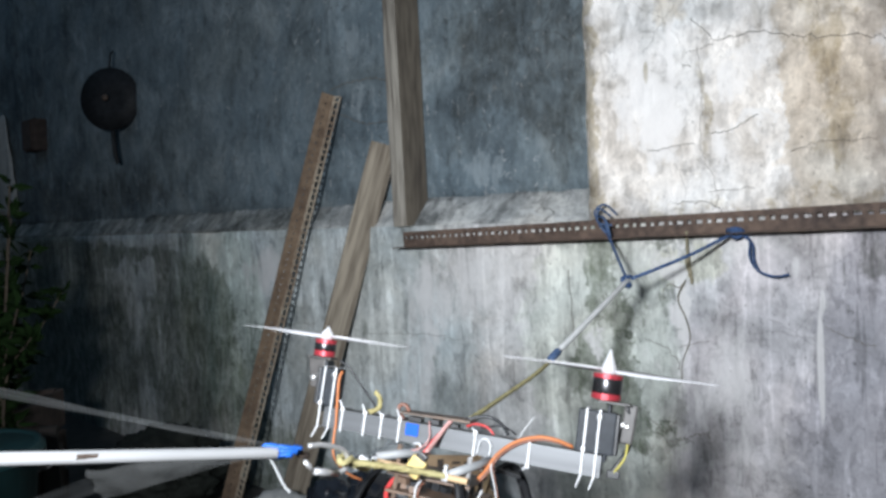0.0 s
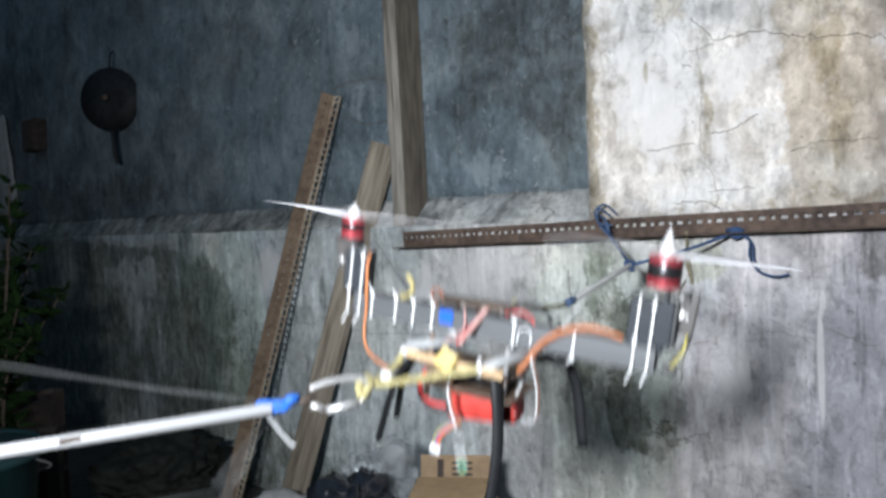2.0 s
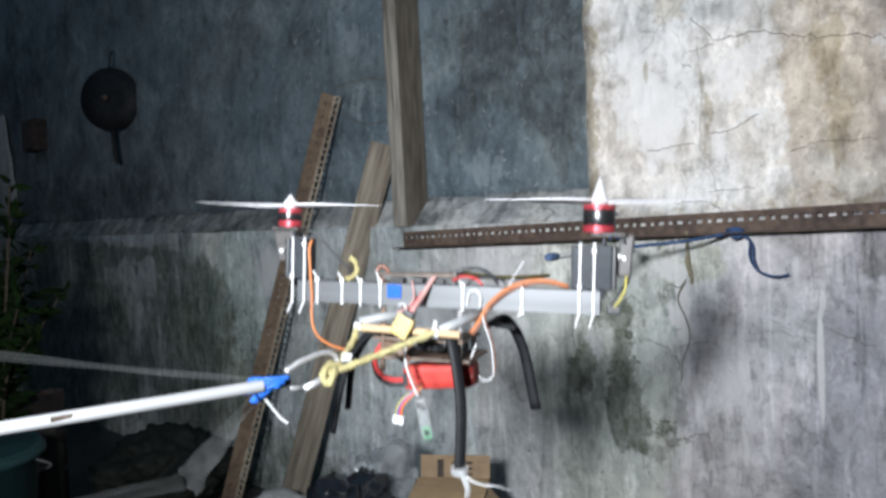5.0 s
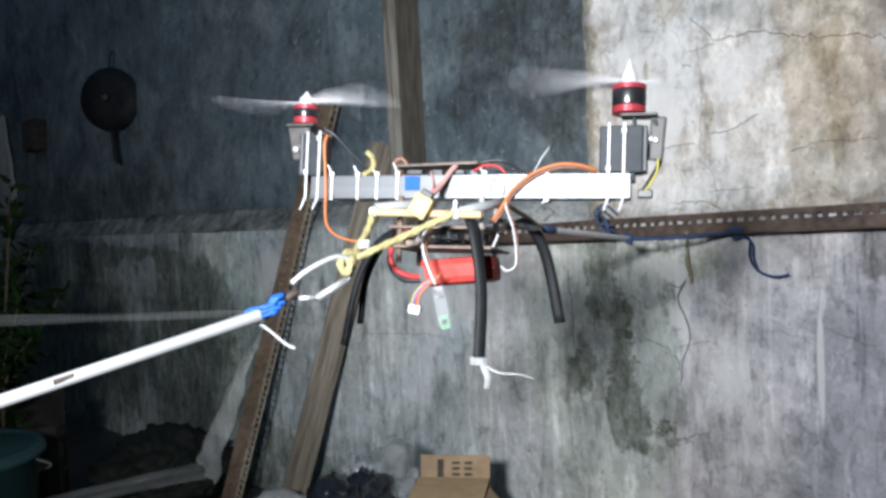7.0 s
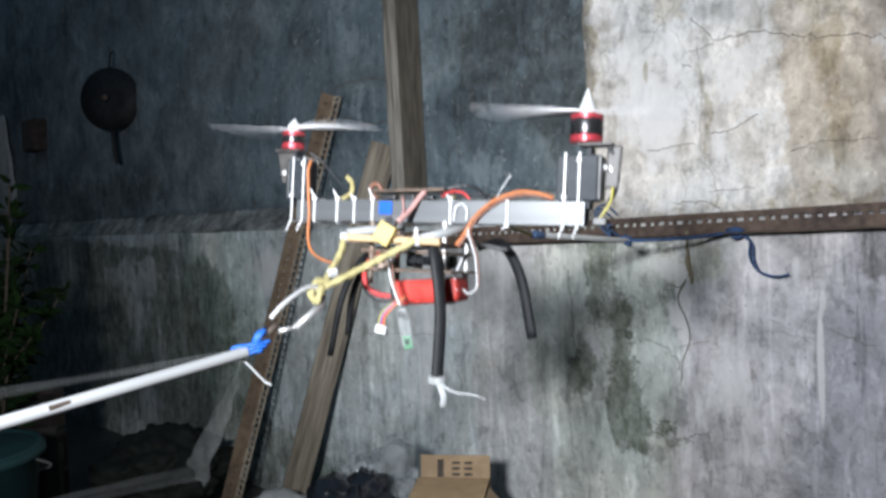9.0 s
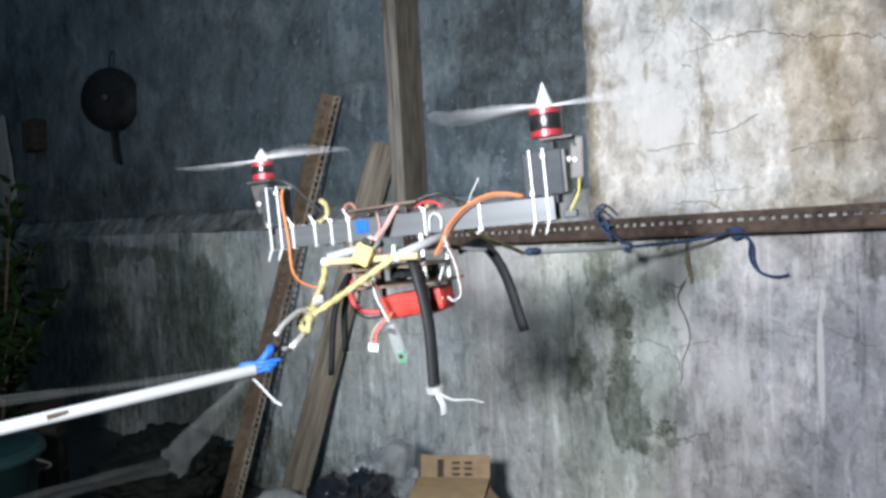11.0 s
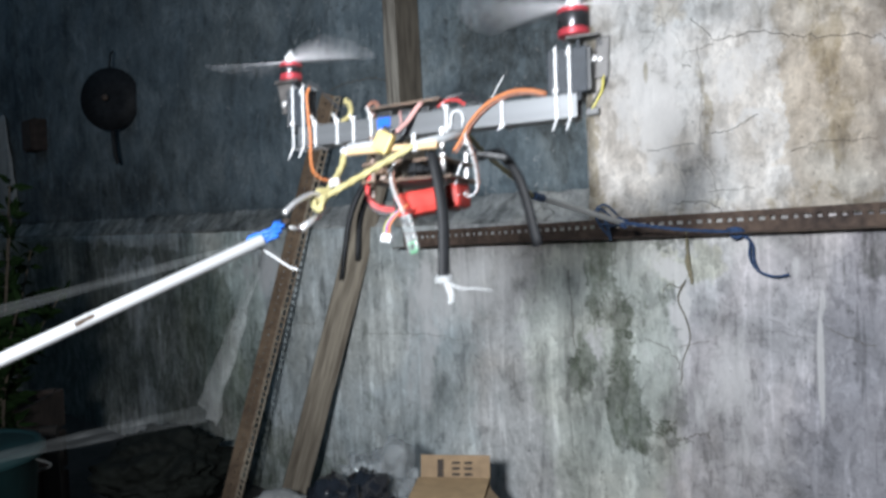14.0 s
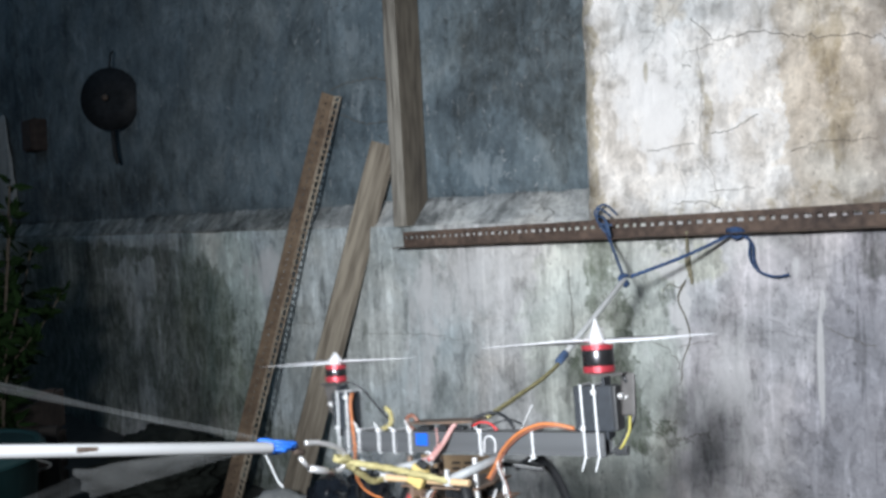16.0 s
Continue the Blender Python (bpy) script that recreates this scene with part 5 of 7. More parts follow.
BRIDLE_ROWS = [
    (0, pose(-0.036, -0.052, -0.028, -7.0)), (0.3, pose(-0.036, -0.052, -0.028, 2.0)),
    (0.5, pose(-0.036, -0.052, -0.028, 8.0)), (0.8, pose(-0.036, -0.052, -0.028, 11.6)),
    (1, pose(-0.036, -0.052, -0.028, 14.0)), (1.3, pose(-0.036, -0.052, -0.028, 8.6)),
    (1.5, pose(-0.036, -0.052, -0.028, 5.0)), (1.7, pose(-0.036, -0.052, -0.028, 11.0)),
    (1.8, pose(-0.036, -0.052, -0.028, 14.0)), (2, pose(-0.036, -0.052, -0.028, 20.0)),
    (2.2, pose(-0.036, -0.052, -0.028, 28.4)), (2.3, pose(-0.036, -0.052, -0.028, 32.6)),
    (2.4, pose(-0.036, -0.052, -0.028, 36.8)), (2.5, pose(-0.036, -0.052, -0.028, 41.0)),
    (2.7, pose(-0.036, -0.052, -0.028, 56.6)), (2.8, pose(-0.036, -0.052, -0.028, 64.4)),
    (3, pose(-0.036, -0.052, -0.028, 80.0)), (3.2, pose(-0.036, -0.052, -0.028, 57.2)),
    (3.3, pose(-0.036, -0.052, -0.028, 45.8)), (3.5, pose(-0.036, -0.052, -0.028, 23.0)),
    (3.7, pose(-0.036, -0.052, -0.028, 14.6)), (3.8, pose(-0.036, -0.052, -0.028, 10.4)),
    (4, pose(-0.036, -0.052, -0.028, 2.0)), (4.2, pose(-0.036, -0.052, -0.028, 7.0)),
    (6.3, pose(-0.036, -0.052, -0.028, 59.0)), (6.5, pose(-0.036, -0.052, -0.028, 59.0)),
    (7, pose(-0.036, -0.052, -0.028, 50.0)), (7.5, pose(-0.036, -0.052, -0.028, 47.0)),
    (8, pose(-0.036, -0.052, -0.028, 53.0)), (8.5, pose(-0.036, -0.052, -0.028, 44.0)),
    (9, pose(-0.036, -0.052, -0.028, 56.0)), (9.2, pose(-0.036, -0.052, -0.028, 56.0)),
    (11.3, pose(-0.036, -0.052, -0.028, 56.0)), (11.5, pose(-0.036, -0.052, -0.028, 50.0)),
    (11.7, pose(-0.036, -0.052, -0.028, 40.4)), (11.8, pose(-0.036, -0.052, -0.028, 35.6)),
    (12, pose(-0.036, -0.052, -0.028, 26.0)), (12.2, pose(-0.036, -0.052, -0.028, 28.4)),
    (12.3, pose(-0.036, -0.052, -0.028, 29.6)), (12.5, pose(-0.036, -0.052, -0.028, 32.0)),
    (12.7, pose(-0.036, -0.052, -0.028, 35.6)), (12.8, pose(-0.036, -0.052, -0.028, 37.4)),
    (13, pose(-0.036, -0.052, -0.028, 41.0)), (13.2, pose(-0.036, -0.052, -0.028, 42.2)),
    (13.3, pose(-0.036, -0.052, -0.028, 42.8)), (13.5, pose(-0.036, -0.052, -0.028, 44.0)),
    (13.7, pose(-0.036, -0.052, -0.028, 47.6)), (14, pose(-0.036, -0.052, -0.028, 53.0)),
    (14.2, pose(-0.036, -0.052, -0.028, 44.6)), (14.3, pose(-0.036, -0.052, -0.028, 40.4)),
    (14.5, pose(-0.036, -0.052, -0.028, 32.0)), (14.7, pose(-0.036, -0.052, -0.028, -7.0)),
    (14.8, pose(-0.036, -0.052, -0.028, -13.0)), (15, pose(-0.036, -0.052, -0.028, -25.0)),
    (15.2, pose(-0.036, -0.052, -0.028, -13.0)), (15.5, pose(-0.036, -0.052, -0.028, -25.0)),
    (15.7, pose(-0.036, -0.052, -0.028, -25.0)), (16, pose(-0.036, -0.052, -0.028, -25.0)),
]
CARABINER_ROWS = [
    (0, pose(-0.0968, 0.6846, 0.6808, 0.0, -20.4, -131.2)), (0.3, pose(-0.1018, 0.6676, 0.6814, 0.0, -19.4, -127.8)),
    (0.5, pose(-0.0966, 0.6732, 0.6847, 0.0, -17.8, -128.3)), (0.8, pose(-0.0817, 0.6757, 0.7047, 0.0, -12.6, -129.0)),
    (1, pose(-0.0893, 0.6796, 0.7241, 0.0, -8.9, -128.1)), (1.3, pose(-0.0901, 0.6891, 0.7201, 0.0, -10.7, -134.3)),
    (1.5, pose(-0.0912, 0.6624, 0.6995, 0.0, -14.0, -134.8)), (1.7, pose(-0.0846, 0.6760, 0.7008, 0.0, -6.6, -145.4)),
    (1.8, pose(-0.0827, 0.6676, 0.7139, 0.0, -2.8, -149.1)), (2, pose(-0.0702, 0.6357, 0.7580, 0.0, 5.1, -157.7)),
    (2.2, pose(-0.0630, 0.6162, 0.8296, 0.0, 9.2, -140.4)), (2.3, pose(-0.0696, 0.6097, 0.8677, 0.0, 12.9, -135.4)),
    (2.4, pose(-0.0828, 0.6175, 0.9072, 0.0, 17.7, -133.1)), (2.5, pose(-0.0919, 0.6331, 0.9408, 0.0, 22.5, -133.1)),
    (2.7, pose(-0.1005, 0.6873, 0.9437, 0.0, 24.7, -140.1)), (2.8, pose(-0.1007, 0.6921, 0.9322, 0.0, 24.5, -139.2)),
    (3, pose(-0.1047, 0.7016, 0.8945, 0.0, 23.2, -136.5)), (3.2, pose(-0.0902, 0.6439, 0.8618, 0.0, 16.1, -139.4)),
    (3.3, pose(-0.0750, 0.6085, 0.8418, 0.0, 12.3, -140.1)), (3.5, pose(-0.0688, 0.5837, 0.8184, 0.0, 8.8, -150.9)),
    (3.7, pose(-0.0749, 0.6124, 0.7746, 0.0, 3.9, -151.6)), (3.8, pose(-0.0748, 0.6056, 0.7546, 0.0, -0.4, -145.9)),
    (4, pose(-0.0701, 0.5810, 0.7430, 0.0, -7.2, -137.4)), (4.2, pose(-0.0856, 0.6179, 0.7307, 0.0, -4.4, -140.0)),
    (6.3, pose(-0.1020, 0.6650, 0.8792, 0.0, 31.3, -135.6)), (6.5, pose(-0.0966, 0.6549, 0.8719, 0.0, 29.2, -144.3)),
    (7, pose(-0.0778, 0.6176, 0.8635, 0.0, 27.2, -163.0)), (7.5, pose(-0.0918, 0.6541, 0.8375, 0.0, 32.1, -160.4)),
    (8, pose(-0.0742, 0.6071, 0.8276, 0.0, 14.8, -135.3)), (8.5, pose(-0.0761, 0.6153, 0.8161, 0.0, 16.6, -138.9)),
    (9, pose(-0.1116, 0.6699, 0.8364, 0.0, 34.5, -150.2)), (9.2, pose(-0.1121, 0.6731, 0.8502, 0.0, 33.9, -145.3)),
    (11.3, pose(-0.1248, 0.6818, 0.7924, 0.0, 19.6, -114.4)), (11.5, pose(-0.1215, 0.6812, 0.7688, 0.0, 15.3, -117.4)),
    (11.7, pose(-0.1236, 0.6657, 0.7479, 0.0, 9.2, -117.7)), (11.8, pose(-0.1227, 0.6716, 0.7307, 0.0, 6.7, -119.7)),
    (12, pose(-0.1115, 0.6581, 0.7065, 0.0, 1.2, -122.3)), (12.2, pose(-0.0987, 0.6482, 0.6967, 0.0, 2.0, -127.6)),
    (12.3, pose(-0.0952, 0.6469, 0.6993, 0.0, 3.2, -130.7)), (12.5, pose(-0.1037, 0.6535, 0.7167, 0.0, 7.2, -137.7)),
    (12.7, pose(-0.1233, 0.6768, 0.7291, 0.0, 6.2, -124.4)), (12.8, pose(-0.1341, 0.6981, 0.7403, 0.0, 7.2, -119.8)),
    (13, pose(-0.1612, 0.7111, 0.7797, 0.0, 9.3, -107.9)), (13.2, pose(-0.1476, 0.6864, 0.8297, 0.0, 16.3, -117.6)),
    (13.3, pose(-0.1357, 0.6710, 0.8470, 0.0, 19.1, -123.3)), (13.5, pose(-0.1105, 0.6525, 0.9026, 0.0, 26.5, -142.4)),
    (13.7, pose(-0.0792, 0.6568, 0.9306, 0.0, 26.0, -135.2)), (14, pose(-0.1080, 0.6864, 0.9163, 0.0, 23.2, -122.0)),
    (14.2, pose(-0.1088, 0.6507, 0.8905, 0.0, 17.5, -117.7)), (14.3, pose(-0.1072, 0.6471, 0.8772, 0.0, 15.2, -117.5)),
    (14.5, pose(-0.1198, 0.6770, 0.8480, 0.0, 11.7, -119.5)), (14.7, pose(-0.1445, 0.6851, 0.8231, 0.0, 3.6, -106.5)),
    (14.8, pose(-0.1416, 0.6778, 0.7967, 0.0, -3.7, -109.1)), (15, pose(-0.1130, 0.6832, 0.6833, 0.0, -20.9, -122.4)),
    (15.2, pose(-0.0553, 0.7412, 0.6869, 0.0, -13.3, -130.3)), (15.5, pose(-0.1155, 0.7010, 0.6852, 0.0, -20.3, -117.8)),
    (15.7, pose(-0.1116, 0.6864, 0.6901, 0.0, -21.3, -122.7)), (16, pose(-0.1002, 0.6907, 0.6795, 0.0, -22.5, -135.3)),
]
POLE_ROWS = [
    (0, pose(-0.1450, 0.6297, 0.7081, 0.0, -9.6, -150.9)), (0.3, pose(-0.1470, 0.6095, 0.7073, 0.0, -8.3, -155.9)),
    (0.5, pose(-0.1427, 0.6149, 0.7085, 0.0, -8.4, -155.0)), (0.8, pose(-0.1295, 0.6165, 0.7218, 0.0, -4.6, -156.2)),
    (1, pose(-0.1369, 0.6189, 0.7362, 0.0, -2.1, -154.7)), (1.3, pose(-0.1436, 0.6343, 0.7347, 0.0, -6.1, -150.0)),
    (1.5, pose(-0.1446, 0.6087, 0.7184, 0.0, -7.5, -156.5)), (1.7, pose(-0.1484, 0.6320, 0.7098, 0.0, -6.5, -149.8)),
    (1.8, pose(-0.1496, 0.6277, 0.7177, 0.0, -4.5, -150.7)), (2, pose(-0.1421, 0.6062, 0.7510, 0.0, 1.3, -157.5)),
    (2.2, pose(-0.1223, 0.5671, 0.8172, 0.0, 10.7, -170.6)), (2.3, pose(-0.1237, 0.5563, 0.8503, 0.0, 14.6, -173.9)),
    (2.4, pose(-0.1336, 0.5633, 0.8835, 0.0, 18.6, -171.7)), (2.5, pose(-0.1411, 0.5805, 0.9109, 0.0, 22.4, -166.1)),
    (2.7, pose(-0.1549, 0.6419, 0.9111, 0.0, 20.3, -146.8)), (2.8, pose(-0.1544, 0.6457, 0.8998, 0.0, 19.0, -145.8)),
    (3, pose(-0.1567, 0.6523, 0.8638, 0.0, 15.9, -143.8)), (3.2, pose(-0.1472, 0.5952, 0.8402, 0.0, 14.9, -160.6)),
    (3.3, pose(-0.1334, 0.5595, 0.8252, 0.0, 13.9, -172.4)), (3.5, pose(-0.1361, 0.5462, 0.8064, 0.0, 11.9, -176.3)),
    (3.7, pose(-0.1433, 0.5754, 0.7694, 0.0, 5.9, -166.6)), (3.8, pose(-0.1393, 0.5618, 0.7552, 0.0, 4.6, -170.9)),
    (4, pose(-0.1271, 0.5286, 0.7527, 0.0, 3.3, 178.6)), (4.2, pose(-0.1452, 0.5679, 0.7367, 0.0, 1.3, -168.6)),
    (6.3, pose(-0.1495, 0.6183, 0.8387, 0.0, 14.1, -153.5)), (6.5, pose(-0.1519, 0.6151, 0.8339, 0.0, 16.6, -154.1)),
    (7, pose(-0.1441, 0.5973, 0.8279, 0.0, 14.1, -160.1)), (7.5, pose(-0.1540, 0.6319, 0.7961, 0.0, 9.2, -149.1)),
    (8, pose(-0.1278, 0.5541, 0.8076, 0.0, 12.0, -174.1)), (8.5, pose(-0.1324, 0.5661, 0.7939, 0.0, 7.8, -170.3)),
    (9, pose(-0.1674, 0.6379, 0.7922, 0.0, 8.0, -145.3)), (9.2, pose(-0.1654, 0.6363, 0.8068, 0.0, 8.5, -146.1)),
    (11.3, pose(-0.1552, 0.6149, 0.7661, 0.0, 4.3, -153.5)), (11.5, pose(-0.1561, 0.6145, 0.7482, 0.0, 2.4, -153.4)),
    (11.7, pose(-0.1594, 0.5975, 0.7354, 0.0, -0.6, -157.9)), (11.8, pose(-0.1611, 0.6043, 0.7217, 0.0, -3.8, -155.6)),
    (12, pose(-0.1531, 0.5922, 0.7049, 0.0, -7.2, -160.2)), (12.2, pose(-0.1463, 0.5865, 0.6940, 0.0, -6.2, -162.5)),
    (12.3, pose(-0.1459, 0.5879, 0.6949, 0.0, -6.0, -162.2)), (12.5, pose(-0.1609, 0.6014, 0.7070, 0.0, -6.3, -156.4)),
    (12.7, pose(-0.1671, 0.6128, 0.7207, 0.0, -1.9, -152.1)), (12.8, pose(-0.1725, 0.6309, 0.7306, 0.0, -0.4, -146.1)),
    (13, pose(-0.1848, 0.6378, 0.7671, 0.0, 6.3, -141.9)), (13.2, pose(-0.1823, 0.6201, 0.8078, 0.0, 13.4, -147.6)),
    (13.3, pose(-0.1762, 0.6094, 0.8215, 0.0, 16.1, -152.0)), (13.5, pose(-0.1659, 0.6100, 0.8678, 0.0, 20.2, -153.7)),
    (13.7, pose(-0.1290, 0.6074, 0.8964, 0.0, 19.1, -159.3)), (14, pose(-0.1460, 0.6256, 0.8856, 0.0, 21.4, -152.2)),
    (14.2, pose(-0.1435, 0.5848, 0.8670, 0.0, 19.6, -164.2)), (14.3, pose(-0.1420, 0.5803, 0.8568, 0.0, 17.8, -165.7)),
    (14.5, pose(-0.1575, 0.6105, 0.8322, 0.0, 13.3, -154.7)), (14.7, pose(-0.1665, 0.6104, 0.8181, 0.0, 11.5, -153.3)),
    (14.8, pose(-0.1671, 0.6042, 0.8017, 0.0, 5.6, -155.2)), (15, pose(-0.1521, 0.6217, 0.7111, 0.0, -10.5, -152.0)),
    (15.2, pose(-0.1045, 0.6834, 0.7048, 0.0, -8.9, -144.9)), (15.5, pose(-0.1496, 0.6363, 0.7123, 0.0, -10.2, -148.6)),
    (15.7, pose(-0.1509, 0.6252, 0.7185, 0.0, -9.5, -151.2)), (16, pose(-0.1514, 0.6400, 0.7095, 0.0, -10.7, -147.4)),
]
FILM_UPPER_ROWS = [
    (0, pose(-0.1450, 0.6417, 0.7081, 0.0, -10.2, 170.0)), (0.3, pose(-0.1470, 0.6215, 0.7073, 0.0, -10.4, 165.6)),
    (0.5, pose(-0.1427, 0.6269, 0.7085, 0.0, -10.1, 166.9)), (0.8, pose(-0.1295, 0.6285, 0.7218, 0.0, -7.0, 167.9)),
    (1, pose(-0.1369, 0.6309, 0.7362, 0.0, -4.2, 168.1)), (1.3, pose(-0.1436, 0.6463, 0.7347, 0.0, -4.8, 171.1)),
    (1.5, pose(-0.1446, 0.6207, 0.7184, 0.0, -8.4, 165.5)), (1.7, pose(-0.1484, 0.6440, 0.7098, 0.0, -12.5, 170.3)),
    (1.8, pose(-0.1496, 0.6397, 0.7177, 0.0, -11.8, 169.2)), (2, pose(-0.1421, 0.6182, 0.7510, 0.0, -6.1, 164.8)),
    (2.2, pose(-0.1223, 0.5791, 0.8172, 0.0, 0.2, 158.1)), (2.3, pose(-0.1237, 0.5683, 0.8503, 0.0, 3.0, 155.9)),
    (2.4, pose(-0.1336, 0.5753, 0.8835, 0.0, 6.1, 156.1)), (2.5, pose(-0.1411, 0.5925, 0.9109, 0.0, 8.2, 158.5)),
    (2.7, pose(-0.1549, 0.6539, 0.9111, 0.0, 12.2, 171.2)), (2.8, pose(-0.1544, 0.6577, 0.8998, 0.0, 11.1, 172.2)),
    (3, pose(-0.1567, 0.6643, 0.8638, 0.0, 5.9, 173.8)), (3.2, pose(-0.1472, 0.6072, 0.8402, 0.0, 2.6, 161.6)),
    (3.3, pose(-0.1334, 0.5715, 0.8252, 0.0, 0.5, 155.8)), (3.5, pose(-0.1361, 0.5582, 0.8064, 0.0, -1.1, 153.3)),
    (3.7, pose(-0.1433, 0.5874, 0.7694, 0.0, -5.0, 158.3)), (3.8, pose(-0.1393, 0.5738, 0.7552, 0.0, -5.9, 156.2)),
    (4, pose(-0.1271, 0.5406, 0.7527, 0.0, -2.4, 151.6)), (4.2, pose(-0.1452, 0.5799, 0.7367, 0.0, -7.2, 157.0)),
    (6.3, pose(-0.1495, 0.6303, 0.8387, 0.0, 2.7, 166.5)), (6.5, pose(-0.1519, 0.6271, 0.8339, 0.0, 2.0, 165.6)),
    (7, pose(-0.1441, 0.6093, 0.8279, 0.0, 1.5, 162.4)), (7.5, pose(-0.1540, 0.6439, 0.7961, 0.0, -1.8, 169.6)),
    (8, pose(-0.1278, 0.5661, 0.8076, 0.0, 4.0, 155.7)), (8.5, pose(-0.1324, 0.5781, 0.7939, 0.0, 4.4, 157.7)),
    (9, pose(-0.1674, 0.6499, 0.7922, 0.0, 8.6, 171.1)), (9.2, pose(-0.1654, 0.6483, 0.8068, 0.0, 12.2, 170.7)),
    (11.3, pose(-0.1552, 0.6269, 0.7661, 0.0, 4.4, 166.4)), (11.5, pose(-0.1561, 0.6265, 0.7482, 0.0, 1.5, 166.3)),
    (11.7, pose(-0.1594, 0.6095, 0.7354, 0.0, -0.3, 162.4)), (11.8, pose(-0.1611, 0.6163, 0.7217, 0.0, -2.9, 163.9)),
    (12, pose(-0.1531, 0.6042, 0.7049, 0.0, -5.4, 161.8)), (12.2, pose(-0.1463, 0.5985, 0.6940, 0.0, -6.5, 161.2)),
    (12.3, pose(-0.1459, 0.5999, 0.6949, 0.0, -5.7, 161.5)), (12.5, pose(-0.1609, 0.6134, 0.7070, 0.0, -2.3, 163.4)),
    (12.7, pose(-0.1671, 0.6248, 0.7207, 0.0, -2.9, 165.4)), (12.8, pose(-0.1725, 0.6429, 0.7306, 0.0, -2.5, 169.3)),
    (13, pose(-0.1848, 0.6498, 0.7671, 0.0, 2.7, 170.3)), (13.2, pose(-0.1823, 0.6321, 0.8078, 0.0, 5.2, 165.5)),
    (13.3, pose(-0.1762, 0.6214, 0.8215, 0.0, 4.5, 163.1)), (13.5, pose(-0.1659, 0.6220, 0.8678, 0.0, 8.0, 163.5)),
    (13.7, pose(-0.1290, 0.6194, 0.8964, 0.0, 12.9, 165.2)), (14, pose(-0.1460, 0.6376, 0.8856, 0.0, 12.0, 168.2)),
    (14.2, pose(-0.1435, 0.5968, 0.8670, 0.0, 9.6, 159.8)), (14.3, pose(-0.1420, 0.5923, 0.8568, 0.0, 8.4, 159.1)),
    (14.5, pose(-0.1575, 0.6225, 0.8322, 0.0, 5.9, 164.5)), (14.7, pose(-0.1665, 0.6224, 0.8181, 0.0, 7.7, 164.2)),
    (14.8, pose(-0.1671, 0.6162, 0.8017, 0.0, 6.3, 162.9)), (15, pose(-0.1521, 0.6337, 0.7111, 0.0, -9.8, 168.0)),
    (15.2, pose(-0.1045, 0.6954, 0.7048, 0.0, -9.8, -178.2)), (15.5, pose(-0.1496, 0.6483, 0.7123, 0.0, -10.0, 171.3)),
    (15.7, pose(-0.1509, 0.6372, 0.7185, 0.0, -8.9, 168.8)), (16, pose(-0.1514, 0.6520, 0.7095, 0.0, -11.3, 172.1)),
]
